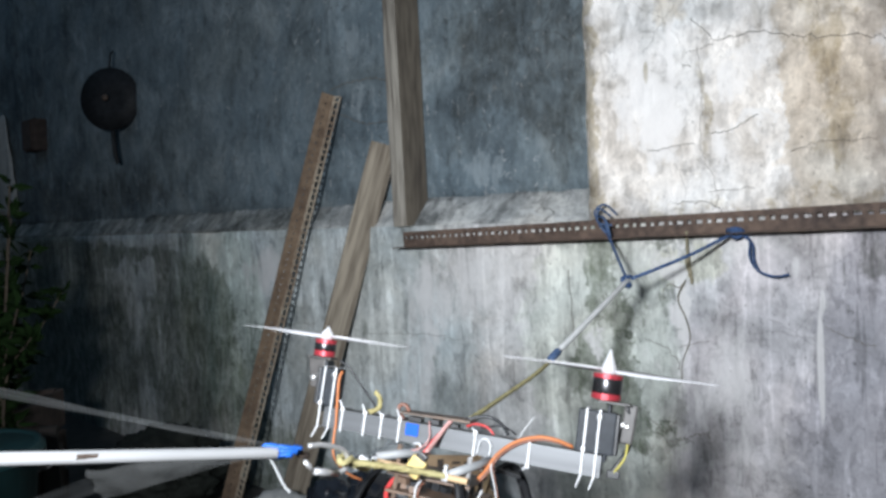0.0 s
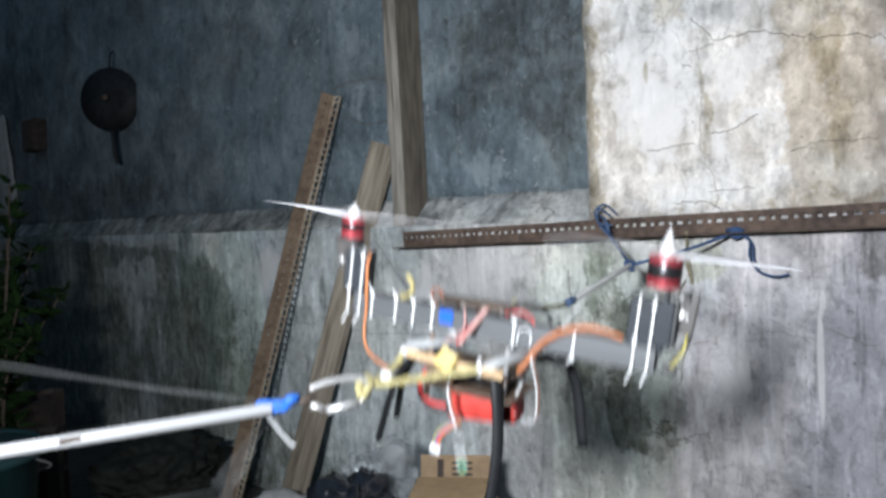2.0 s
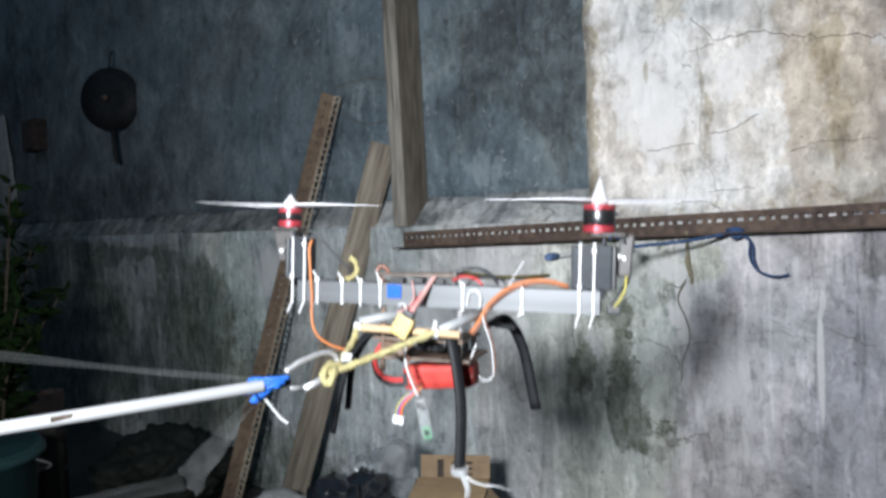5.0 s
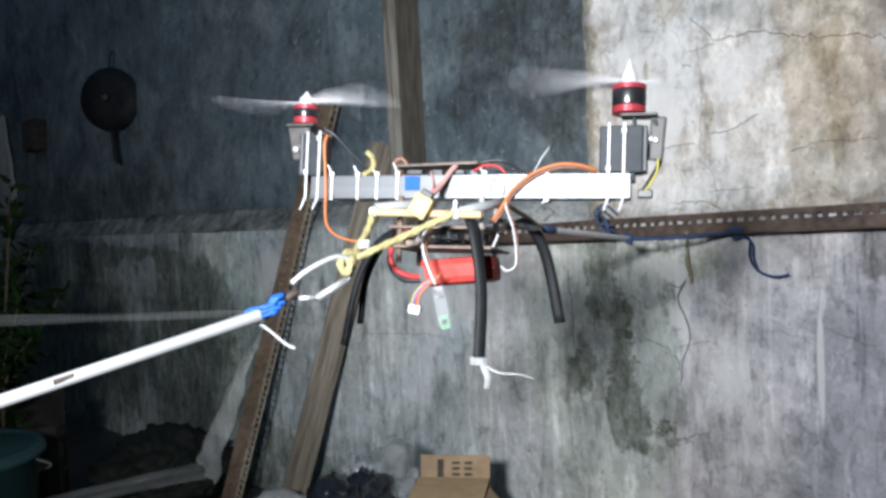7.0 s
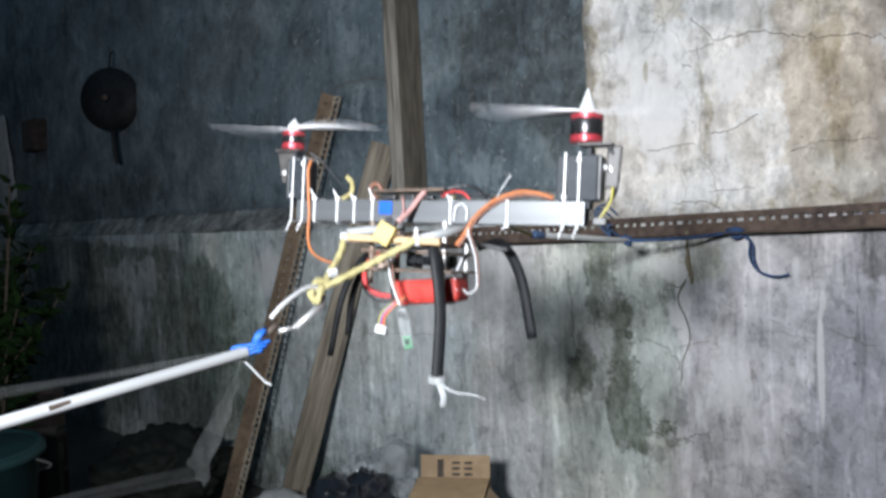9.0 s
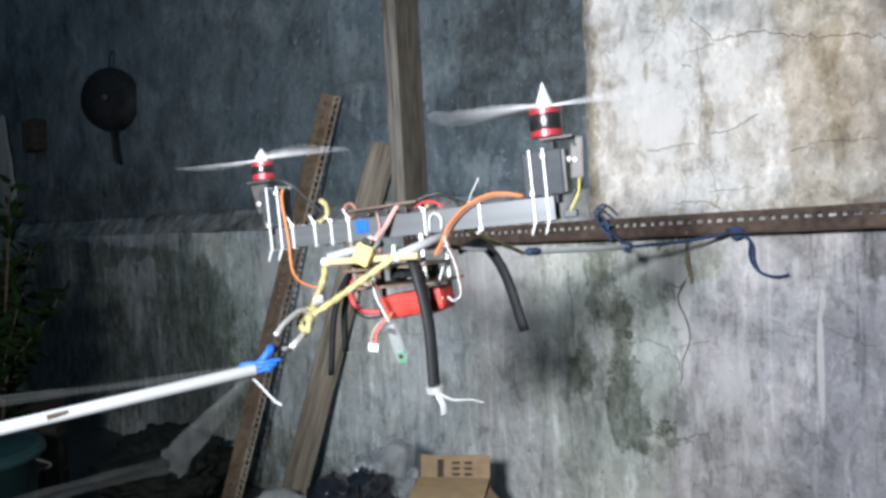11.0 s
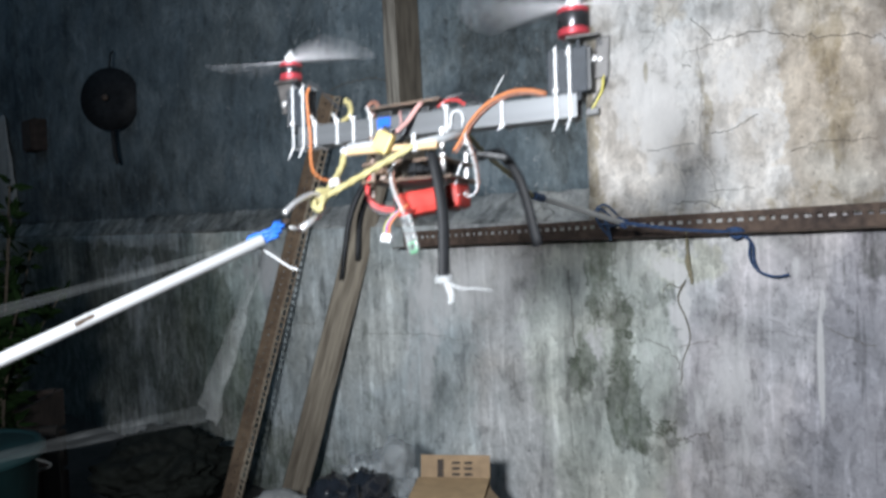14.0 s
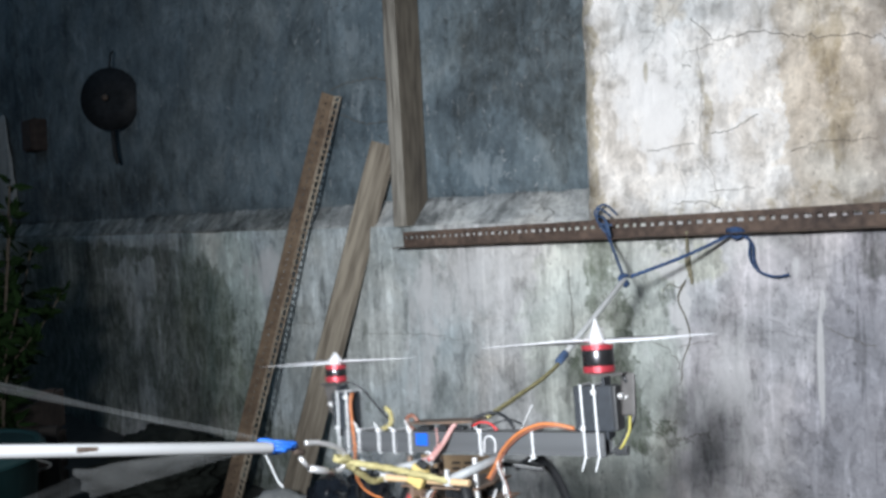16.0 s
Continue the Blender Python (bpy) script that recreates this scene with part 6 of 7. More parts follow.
FILM_HANGING_ROWS = [
    (0, pose(-0.1450, 0.6447, 0.7081, 0.0, 15.7, 144.6)), (0.3, pose(-0.1470, 0.6245, 0.7073, 0.0, 15.1, 142.1)),
    (0.5, pose(-0.1427, 0.6299, 0.7085, 0.0, 15.3, 143.2)), (0.8, pose(-0.1295, 0.6315, 0.7218, 0.0, 16.7, 144.6)),
    (1, pose(-0.1369, 0.6339, 0.7362, 0.0, 18.9, 144.4)), (1.3, pose(-0.1436, 0.6493, 0.7347, 0.0, 19.3, 145.8)),
    (1.5, pose(-0.1446, 0.6237, 0.7184, 0.0, 16.5, 142.7)), (1.7, pose(-0.1484, 0.6470, 0.7098, 0.0, 17.2, 143.7)),
    (1.8, pose(-0.1496, 0.6427, 0.7177, 0.0, 18.8, 142.2)), (2, pose(-0.1421, 0.6212, 0.7510, 0.0, 30.4, 117.6)),
    (2.2, pose(-0.1223, 0.5821, 0.8172, 0.0, 29.8, 119.4)), (2.3, pose(-0.1237, 0.5713, 0.8503, 0.0, 30.5, 119.2)),
    (2.4, pose(-0.1336, 0.5783, 0.8835, 0.0, 34.4, 116.9)), (2.5, pose(-0.1411, 0.5955, 0.9109, 0.0, 38.3, 115.6)),
    (2.7, pose(-0.1549, 0.6569, 0.9111, 0.0, 46.8, 118.3)), (2.8, pose(-0.1544, 0.6607, 0.8998, 0.0, 46.9, 118.5)),
    (3, pose(-0.1567, 0.6673, 0.8638, 0.0, 45.7, 121.9)), (3.2, pose(-0.1472, 0.6102, 0.8402, 0.0, 38.1, 118.8)),
    (3.3, pose(-0.1334, 0.5745, 0.8252, 0.0, 33.6, 118.4)), (3.5, pose(-0.1361, 0.5612, 0.8064, 0.0, 31.9, 118.0)),
    (3.7, pose(-0.1433, 0.5904, 0.7694, 0.0, 29.1, 122.8)), (3.8, pose(-0.1393, 0.5768, 0.7552, 0.0, 26.1, 123.6)),
    (4, pose(-0.1271, 0.5436, 0.7527, 0.0, 23.7, 125.1)), (4.2, pose(-0.1452, 0.5829, 0.7367, 0.0, 23.9, 125.6)),
    (6.3, pose(-0.1495, 0.6333, 0.8387, 0.0, 41.2, 119.6)), (6.5, pose(-0.1519, 0.6301, 0.8339, 0.0, 40.7, 119.5)),
    (7, pose(-0.1441, 0.6123, 0.8279, 0.0, 38.8, 120.8)), (7.5, pose(-0.1540, 0.6469, 0.7961, 0.0, 39.0, 123.0)),
    (8, pose(-0.1278, 0.5691, 0.8076, 0.0, 33.7, 119.6)), (8.5, pose(-0.1324, 0.5811, 0.7939, 0.0, 30.6, 119.7)),
    (9, pose(-0.1674, 0.6529, 0.7922, 0.0, 35.0, 120.6)), (9.2, pose(-0.1654, 0.6513, 0.8068, 0.0, 36.7, 121.7)),
    (11.3, pose(-0.1552, 0.6299, 0.7661, 0.0, 25.5, 128.8)), (11.5, pose(-0.1561, 0.6295, 0.7482, 0.0, 23.4, 131.5)),
    (11.7, pose(-0.1594, 0.6125, 0.7354, 0.0, 21.5, 131.9)), (11.8, pose(-0.1611, 0.6193, 0.7217, 0.0, 20.2, 133.7)),
    (12, pose(-0.1531, 0.6072, 0.7049, 0.0, 17.7, 135.7)), (12.2, pose(-0.1463, 0.6015, 0.6940, 0.0, 13.5, 137.2)),
    (12.3, pose(-0.1459, 0.6029, 0.6949, 0.0, 12.5, 138.1)), (12.5, pose(-0.1609, 0.6164, 0.7070, 0.0, 12.6, 139.5)),
    (12.7, pose(-0.1671, 0.6278, 0.7207, 0.0, 13.4, 134.1)), (12.8, pose(-0.1725, 0.6459, 0.7306, 0.0, 14.9, 132.0)),
    (13, pose(-0.1848, 0.6528, 0.7671, 0.0, 20.7, 121.5)), (13.2, pose(-0.1823, 0.6351, 0.8078, 0.0, 29.2, 118.8)),
    (13.3, pose(-0.1762, 0.6244, 0.8215, 0.0, 31.4, 118.2)), (13.5, pose(-0.1659, 0.6250, 0.8678, 0.0, 39.3, 119.0)),
    (13.7, pose(-0.1290, 0.6224, 0.8964, 0.0, 39.6, 124.0)), (14, pose(-0.1460, 0.6406, 0.8856, 0.0, 39.1, 121.4)),
    (14.2, pose(-0.1435, 0.5998, 0.8670, 0.0, 35.1, 118.7)), (14.3, pose(-0.1420, 0.5953, 0.8568, 0.0, 34.4, 118.9)),
    (14.5, pose(-0.1575, 0.6255, 0.8322, 0.0, 30.8, 132.2)), (14.7, pose(-0.1665, 0.6254, 0.8181, 0.0, 26.1, 140.5)),
    (14.8, pose(-0.1671, 0.6192, 0.8017, 0.0, 25.1, 139.9)), (15, pose(-0.1521, 0.6367, 0.7111, 0.0, 15.9, 143.5)),
    (15.2, pose(-0.1045, 0.6984, 0.7048, 0.0, 14.6, 155.2)), (15.5, pose(-0.1496, 0.6513, 0.7123, 0.0, 16.1, 146.1)),
    (15.7, pose(-0.1509, 0.6402, 0.7185, 0.0, 16.6, 144.8)), (16, pose(-0.1514, 0.6550, 0.7095, 0.0, 15.6, 147.0)),
]
FILM_TRAILING_ROWS = [
    (0, pose(-0.3882, 0.8176, 0.6243, 0.0, 13.0, -164.4)), (0.3, pose(-0.3831, 0.8083, 0.6263, 0.0, 14.1, -169.5)),
    (0.5, pose(-0.3821, 0.8090, 0.6267, 0.0, 13.8, -169.2)), (0.8, pose(-0.3716, 0.8034, 0.6327, 0.0, 13.6, -172.7)),
    (1, pose(-0.3752, 0.8048, 0.6358, 0.0, 13.9, -171.9)), (1.3, pose(-0.3855, 0.8138, 0.6321, 0.0, 13.5, -166.7)),
    (1.5, pose(-0.3809, 0.8039, 0.6303, 0.0, 14.7, -171.8)), (1.7, pose(-0.3870, 0.8225, 0.6182, 0.0, 11.7, -162.2)),
    (1.8, pose(-0.3814, 0.8224, 0.6176, 0.0, 11.1, -163.0)), (2, pose(-0.2659, 0.8581, 0.5940, 0.0, 1.2, -162.9)),
    (2.2, pose(-0.2543, 0.8166, 0.6632, 0.0, 5.4, -173.5)), (2.3, pose(-0.2539, 0.8046, 0.6930, 0.0, 6.4, -176.6)),
    (2.4, pose(-0.2492, 0.8064, 0.7083, 0.0, 6.3, -176.4)), (2.5, pose(-0.2462, 0.8147, 0.7186, 0.0, 5.8, -174.6)),
    (2.7, pose(-0.2555, 0.8435, 0.6850, 0.0, 4.0, -167.4)), (2.8, pose(-0.2555, 0.8467, 0.6733, 0.0, 3.5, -166.6)),
    (3, pose(-0.2712, 0.8510, 0.6419, 0.0, 3.0, -164.5)), (3.2, pose(-0.2645, 0.8240, 0.6488, 0.0, 4.9, -171.3)),
    (3.3, pose(-0.2563, 0.8016, 0.6536, 0.0, 6.4, -176.9)), (3.5, pose(-0.2599, 0.7936, 0.6428, 0.0, 7.1, -178.6)),
    (3.7, pose(-0.2900, 0.8182, 0.6186, 0.0, 5.9, -171.5)), (3.8, pose(-0.2935, 0.8085, 0.6187, 0.0, 6.9, -174.0)),
    (4, pose(-0.2904, 0.7758, 0.6283, 0.0, 10.0, 177.0)), (4.2, pose(-0.3101, 0.8134, 0.6110, 0.0, 7.1, -171.9)),
    (6.3, pose(-0.2648, 0.8361, 0.6345, 0.0, 3.8, -168.3)), (6.5, pose(-0.2678, 0.8345, 0.6317, 0.0, 3.9, -168.5)),
    (7, pose(-0.2680, 0.8199, 0.6339, 0.0, 5.2, -172.0)), (7.5, pose(-0.2851, 0.8491, 0.6011, 0.0, 2.5, -163.7)),
    (8, pose(-0.2550, 0.7933, 0.6354, 0.0, 6.9, -178.6)), (8.5, pose(-0.2645, 0.8128, 0.6359, 0.0, 5.6, -173.8)),
    (9, pose(-0.2968, 0.8714, 0.6144, 0.0, 1.1, -157.3)), (9.2, pose(-0.2961, 0.8628, 0.6216, 0.0, 2.0, -159.5)),
    (11.3, pose(-0.3303, 0.8480, 0.6326, 0.0, 4.7, -160.2)), (11.5, pose(-0.3448, 0.8424, 0.6251, 0.0, 5.7, -160.2)),
    (11.7, pose(-0.3519, 0.8274, 0.6219, 0.0, 8.0, -164.6)), (11.8, pose(-0.3623, 0.8296, 0.6149, 0.0, 8.2, -162.5)),
    (12, pose(-0.3644, 0.8134, 0.6105, 0.0, 10.7, -168.6)), (12.2, pose(-0.3676, 0.8061, 0.6216, 0.0, 12.5, -171.6)),
    (12.3, pose(-0.3713, 0.8048, 0.6276, 0.0, 13.2, -172.0)), (12.5, pose(-0.3911, 0.8127, 0.6391, 0.0, 14.7, -166.7)),
    (12.7, pose(-0.3770, 0.8443, 0.6487, 0.0, 8.2, -154.9)), (12.8, pose(-0.3728, 0.8687, 0.6508, 0.0, 4.7, -147.0)),
    (13, pose(-0.3362, 0.9001, 0.6574, 0.0, 0.9, -145.2)), (13.2, pose(-0.3124, 0.8722, 0.6564, 0.0, 2.6, -155.6)),
    (13.3, pose(-0.3013, 0.8577, 0.6601, 0.0, 3.6, -160.6)), (13.5, pose(-0.2822, 0.8346, 0.6712, 0.0, 5.1, -168.1)),
    (13.7, pose(-0.2626, 0.8204, 0.6988, 0.0, 5.8, -172.7)), (14, pose(-0.2714, 0.8459, 0.6900, 0.0, 4.3, -166.0)),
    (14.2, pose(-0.2651, 0.8223, 0.6887, 0.0, 5.6, -172.0)), (14.3, pose(-0.2658, 0.8192, 0.6817, 0.0, 5.8, -172.7)),
    (14.5, pose(-0.3362, 0.8229, 0.6735, 0.0, 8.7, -168.1)), (14.7, pose(-0.3815, 0.8024, 0.6819, 0.0, 16.1, -173.5)),
    (14.8, pose(-0.3816, 0.8001, 0.6700, 0.0, 16.2, -174.4)), (15, pose(-0.3919, 0.8139, 0.6262, 0.0, 14.2, -165.8)),
    (15.2, pose(-0.3769, 0.8240, 0.6269, 0.0, 10.6, -163.1)), (15.5, pose(-0.3969, 0.8174, 0.6265, 0.0, 14.3, -163.3)),
    (15.7, pose(-0.3938, 0.8113, 0.6298, 0.0, 15.1, -166.9)), (16, pose(-0.4017, 0.8179, 0.6263, 0.0, 14.9, -162.2)),
]
LINK_ROWS = [
    (0, pose(0.3237, 1.3554, 0.7681, 0.0, 15.1, -124.4)), (0.3, pose(0.3237, 1.3554, 0.7675, 0.0, 14.9, -124.6)),
    (0.5, pose(0.3237, 1.3554, 0.7671, 0.0, 14.9, -124.6)), (0.8, pose(0.3237, 1.3553, 0.7665, 0.0, 14.8, -124.8)),
    (1, pose(0.3237, 1.3553, 0.7661, 0.0, 14.7, -124.9)), (1.3, pose(0.3236, 1.3553, 0.7655, 0.0, 14.6, -125.0)),
    (1.5, pose(0.3236, 1.3553, 0.7651, 0.0, 14.5, -125.1)), (1.7, pose(0.3261, 1.3558, 0.7770, 0.0, 10.6, -122.7)),
    (1.8, pose(0.3274, 1.3561, 0.7830, 0.0, 8.7, -121.6)), (2, pose(0.3299, 1.3566, 0.7949, 0.0, 5.1, -119.6)),
    (2.2, pose(0.3253, 1.3588, 0.8418, 0.0, 0.4, -119.1)), (2.3, pose(0.3230, 1.3598, 0.8653, 0.0, -2.0, -118.9)),
    (2.4, pose(0.3218, 1.3602, 0.8733, 0.0, -6.0, -120.2)), (2.5, pose(0.3207, 1.3606, 0.8814, 0.0, -10.1, -121.6)),
    (2.7, pose(0.3222, 1.3601, 0.8707, 0.0, -11.4, -124.4)), (2.8, pose(0.3230, 1.3598, 0.8653, 0.0, -12.0, -125.9)),
    (3, pose(0.3245, 1.3593, 0.8532, 0.0, -12.3, -126.3)), (3.2, pose(0.3254, 1.3590, 0.8479, 0.0, -8.8, -123.8)),
    (3.3, pose(0.3259, 1.3589, 0.8453, 0.0, -7.0, -122.7)), (3.5, pose(0.3269, 1.3587, 0.8401, 0.0, -3.6, -120.5)),
    (3.7, pose(0.3282, 1.3579, 0.8240, 0.0, 0.6, -122.2)), (3.8, pose(0.3288, 1.3576, 0.8160, 0.0, 2.8, -123.1)),
    (4, pose(0.3301, 1.3569, 0.7999, 0.0, 7.3, -125.1)), (4.2, pose(0.3301, 1.3570, 0.8040, 0.0, 6.1, -124.9)),
    (6.3, pose(0.3292, 1.3590, 0.8470, 0.0, -6.6, -123.9)), (6.5, pose(0.3291, 1.3589, 0.8456, 0.0, -6.3, -124.1)),
    (7, pose(0.3290, 1.3588, 0.8420, 0.0, -5.4, -124.6)), (7.5, pose(0.3289, 1.3587, 0.8397, 0.0, -4.2, -124.6)),
    (8, pose(0.3288, 1.3586, 0.8373, 0.0, -3.0, -124.7)), (8.5, pose(0.3287, 1.3584, 0.8350, 0.0, -1.8, -124.7)),
    (9, pose(0.3274, 1.3586, 0.8386, 0.0, -4.7, -127.8)), (9.2, pose(0.3269, 1.3587, 0.8401, 0.0, -5.9, -129.1)),
    (11.3, pose(0.3260, 1.3578, 0.8201, 0.0, -0.2, -129.2)), (11.5, pose(0.3242, 1.3574, 0.8116, 0.0, 2.7, -127.6)),
    (11.7, pose(0.3224, 1.3570, 0.8031, 0.0, 5.7, -126.2)), (11.8, pose(0.3215, 1.3568, 0.7988, 0.0, 7.1, -125.5)),
    (12, pose(0.3197, 1.3564, 0.7903, 0.0, 10.1, -124.3)), (12.2, pose(0.3198, 1.3565, 0.7923, 0.0, 8.7, -124.1)),
    (12.3, pose(0.3198, 1.3566, 0.7933, 0.0, 8.0, -124.0)), (12.5, pose(0.3199, 1.3566, 0.7953, 0.0, 6.6, -123.9)),
    (12.7, pose(0.3191, 1.3570, 0.8034, 0.0, 5.3, -127.3)), (12.8, pose(0.3186, 1.3572, 0.8074, 0.0, 4.7, -129.1)),
    (13, pose(0.3178, 1.3576, 0.8154, 0.0, 3.3, -132.9)), (13.2, pose(0.3181, 1.3587, 0.8403, 0.0, -1.5, -128.6)),
    (13.3, pose(0.3182, 1.3593, 0.8527, 0.0, -3.9, -126.7)), (13.5, pose(0.3185, 1.3604, 0.8775, 0.0, -8.3, -123.1)),
    (13.7, pose(0.3192, 1.3603, 0.8747, 0.0, -8.6, -124.2)), (14, pose(0.3202, 1.3601, 0.8704, 0.0, -9.0, -125.9)),
    (14.2, pose(0.3216, 1.3594, 0.8570, 0.0, -6.2, -125.2)), (14.3, pose(0.3223, 1.3591, 0.8503, 0.0, -4.7, -124.8)),
    (14.5, pose(0.3133, 1.3570, 0.8036, 0.0, 0.0, -141.7)), (14.7, pose(0.3155, 1.3564, 0.7903, 0.0, 6.4, -132.3)),
    (14.8, pose(0.3166, 1.3561, 0.7836, 0.0, 9.5, -128.3)), (15, pose(0.3188, 1.3555, 0.7703, 0.0, 16.0, -121.2)),
    (15.2, pose(0.3188, 1.3555, 0.7703, 0.0, 16.0, -121.2)), (15.5, pose(0.3188, 1.3555, 0.7703, 0.0, 16.0, -121.2)),
    (15.7, pose(0.3188, 1.3555, 0.7703, 0.0, 16.0, -121.2)), (16, pose(0.3188, 1.3555, 0.7703, 0.0, 16.0, -121.2)),
]
ROPE_SHORT_ROWS = [
    (0, pose(0.3365, 1.6000, 0.8634, 0.0, 21.3, -93.0)), (0.3, pose(0.3365, 1.6000, 0.8634, 0.0, 21.4, -93.0)),
    (0.5, pose(0.3365, 1.6000, 0.8634, 0.0, 21.5, -93.0)), (0.8, pose(0.3365, 1.6000, 0.8634, 0.0, 21.6, -93.0)),
    (1, pose(0.3365, 1.6000, 0.8634, 0.0, 21.7, -93.0)), (1.3, pose(0.3365, 1.6000, 0.8634, 0.0, 21.8, -93.0)),
    (1.5, pose(0.3365, 1.6000, 0.8634, 0.0, 21.9, -93.0)), (1.7, pose(0.3365, 1.6000, 0.8634, 0.0, 19.5, -92.4)),
    (1.8, pose(0.3365, 1.6000, 0.8634, 0.0, 18.2, -92.1)), (2, pose(0.3365, 1.6000, 0.8634, 0.0, 15.7, -91.6)),
    (2.2, pose(0.3365, 1.6000, 0.8634, 0.0, 5.1, -92.7)), (2.3, pose(0.3365, 1.6000, 0.8634, 0.0, -0.4, -93.2)),
    (2.4, pose(0.3365, 1.6000, 0.8634, 0.0, -2.4, -93.5)), (2.5, pose(0.3365, 1.6000, 0.8634, 0.0, -4.3, -93.8)),
    (2.7, pose(0.3365, 1.6000, 0.8634, 0.0, -1.7, -93.4)), (2.8, pose(0.3365, 1.6000, 0.8634, 0.0, -0.4, -93.2)),
    (3, pose(0.3365, 1.6000, 0.8634, 0.0, 2.4, -92.9)), (3.2, pose(0.3365, 1.6000, 0.8634, 0.0, 3.7, -92.6)),
    (3.3, pose(0.3365, 1.6000, 0.8634, 0.0, 4.3, -92.5)), (3.5, pose(0.3365, 1.6000, 0.8634, 0.0, 5.5, -92.3)),
    (3.7, pose(0.3365, 1.6000, 0.8634, 0.0, 9.2, -92.0)), (3.8, pose(0.3365, 1.6000, 0.8634, 0.0, 11.1, -91.8)),
    (4, pose(0.3365, 1.6000, 0.8634, 0.0, 14.6, -91.5)), (4.2, pose(0.3365, 1.6000, 0.8634, 0.0, 13.7, -91.5)),
    (6.3, pose(0.3365, 1.6000, 0.8634, 0.0, 3.9, -91.7)), (6.5, pose(0.3365, 1.6000, 0.8634, 0.0, 4.2, -91.8)),
    (7, pose(0.3365, 1.6000, 0.8634, 0.0, 5.1, -91.8)), (7.5, pose(0.3365, 1.6000, 0.8634, 0.0, 5.6, -91.8)),
    (8, pose(0.3365, 1.6000, 0.8634, 0.0, 6.2, -91.8)), (8.5, pose(0.3365, 1.6000, 0.8634, 0.0, 6.7, -91.9)),
    (9, pose(0.3365, 1.6000, 0.8634, 0.0, 5.9, -92.2)), (9.2, pose(0.3365, 1.6000, 0.8634, 0.0, 5.5, -92.3)),
    (11.3, pose(0.3365, 1.6000, 0.8634, 0.0, 10.1, -92.5)), (11.5, pose(0.3365, 1.6000, 0.8634, 0.0, 12.0, -92.9)),
    (11.7, pose(0.3365, 1.6000, 0.8634, 0.0, 13.9, -93.3)), (11.8, pose(0.3365, 1.6000, 0.8634, 0.0, 14.8, -93.5)),
    (12, pose(0.3365, 1.6000, 0.8634, 0.0, 16.7, -94.0)), (12.2, pose(0.3365, 1.6000, 0.8634, 0.0, 16.2, -93.9)),
    (12.3, pose(0.3365, 1.6000, 0.8634, 0.0, 16.0, -93.9)), (12.5, pose(0.3365, 1.6000, 0.8634, 0.0, 15.6, -93.9)),
    (12.7, pose(0.3365, 1.6000, 0.8634, 0.0, 13.8, -94.1)), (12.8, pose(0.3365, 1.6000, 0.8634, 0.0, 13.0, -94.2)),
    (13, pose(0.3365, 1.6000, 0.8634, 0.0, 11.2, -94.4)), (13.2, pose(0.3365, 1.6000, 0.8634, 0.0, 5.5, -94.4)),
    (13.3, pose(0.3365, 1.6000, 0.8634, 0.0, 2.5, -94.3)), (13.5, pose(0.3365, 1.6000, 0.8634, 0.0, -3.4, -94.3)),
    (13.7, pose(0.3365, 1.6000, 0.8634, 0.0, -2.7, -94.1)), (14, pose(0.3365, 1.6000, 0.8634, 0.0, -1.7, -93.9)),
    (14.2, pose(0.3365, 1.6000, 0.8634, 0.0, 1.5, -93.5)), (14.3, pose(0.3365, 1.6000, 0.8634, 0.0, 3.1, -93.4)),
    (14.5, pose(0.3365, 1.6000, 0.8634, 0.0, 13.8, -95.5)), (14.7, pose(0.3365, 1.6000, 0.8634, 0.0, 16.6, -94.9)),
    (14.8, pose(0.3365, 1.6000, 0.8634, 0.0, 18.1, -94.7)), (15, pose(0.3365, 1.6000, 0.8634, 0.0, 20.8, -94.1)),
    (15.2, pose(0.3365, 1.6000, 0.8634, 0.0, 20.8, -94.1)), (15.5, pose(0.3365, 1.6000, 0.8634, 0.0, 20.8, -94.1)),
    (15.7, pose(0.3365, 1.6000, 0.8634, 0.0, 20.8, -94.1)), (16, pose(0.3365, 1.6000, 0.8634, 0.0, 20.8, -94.1)),
]
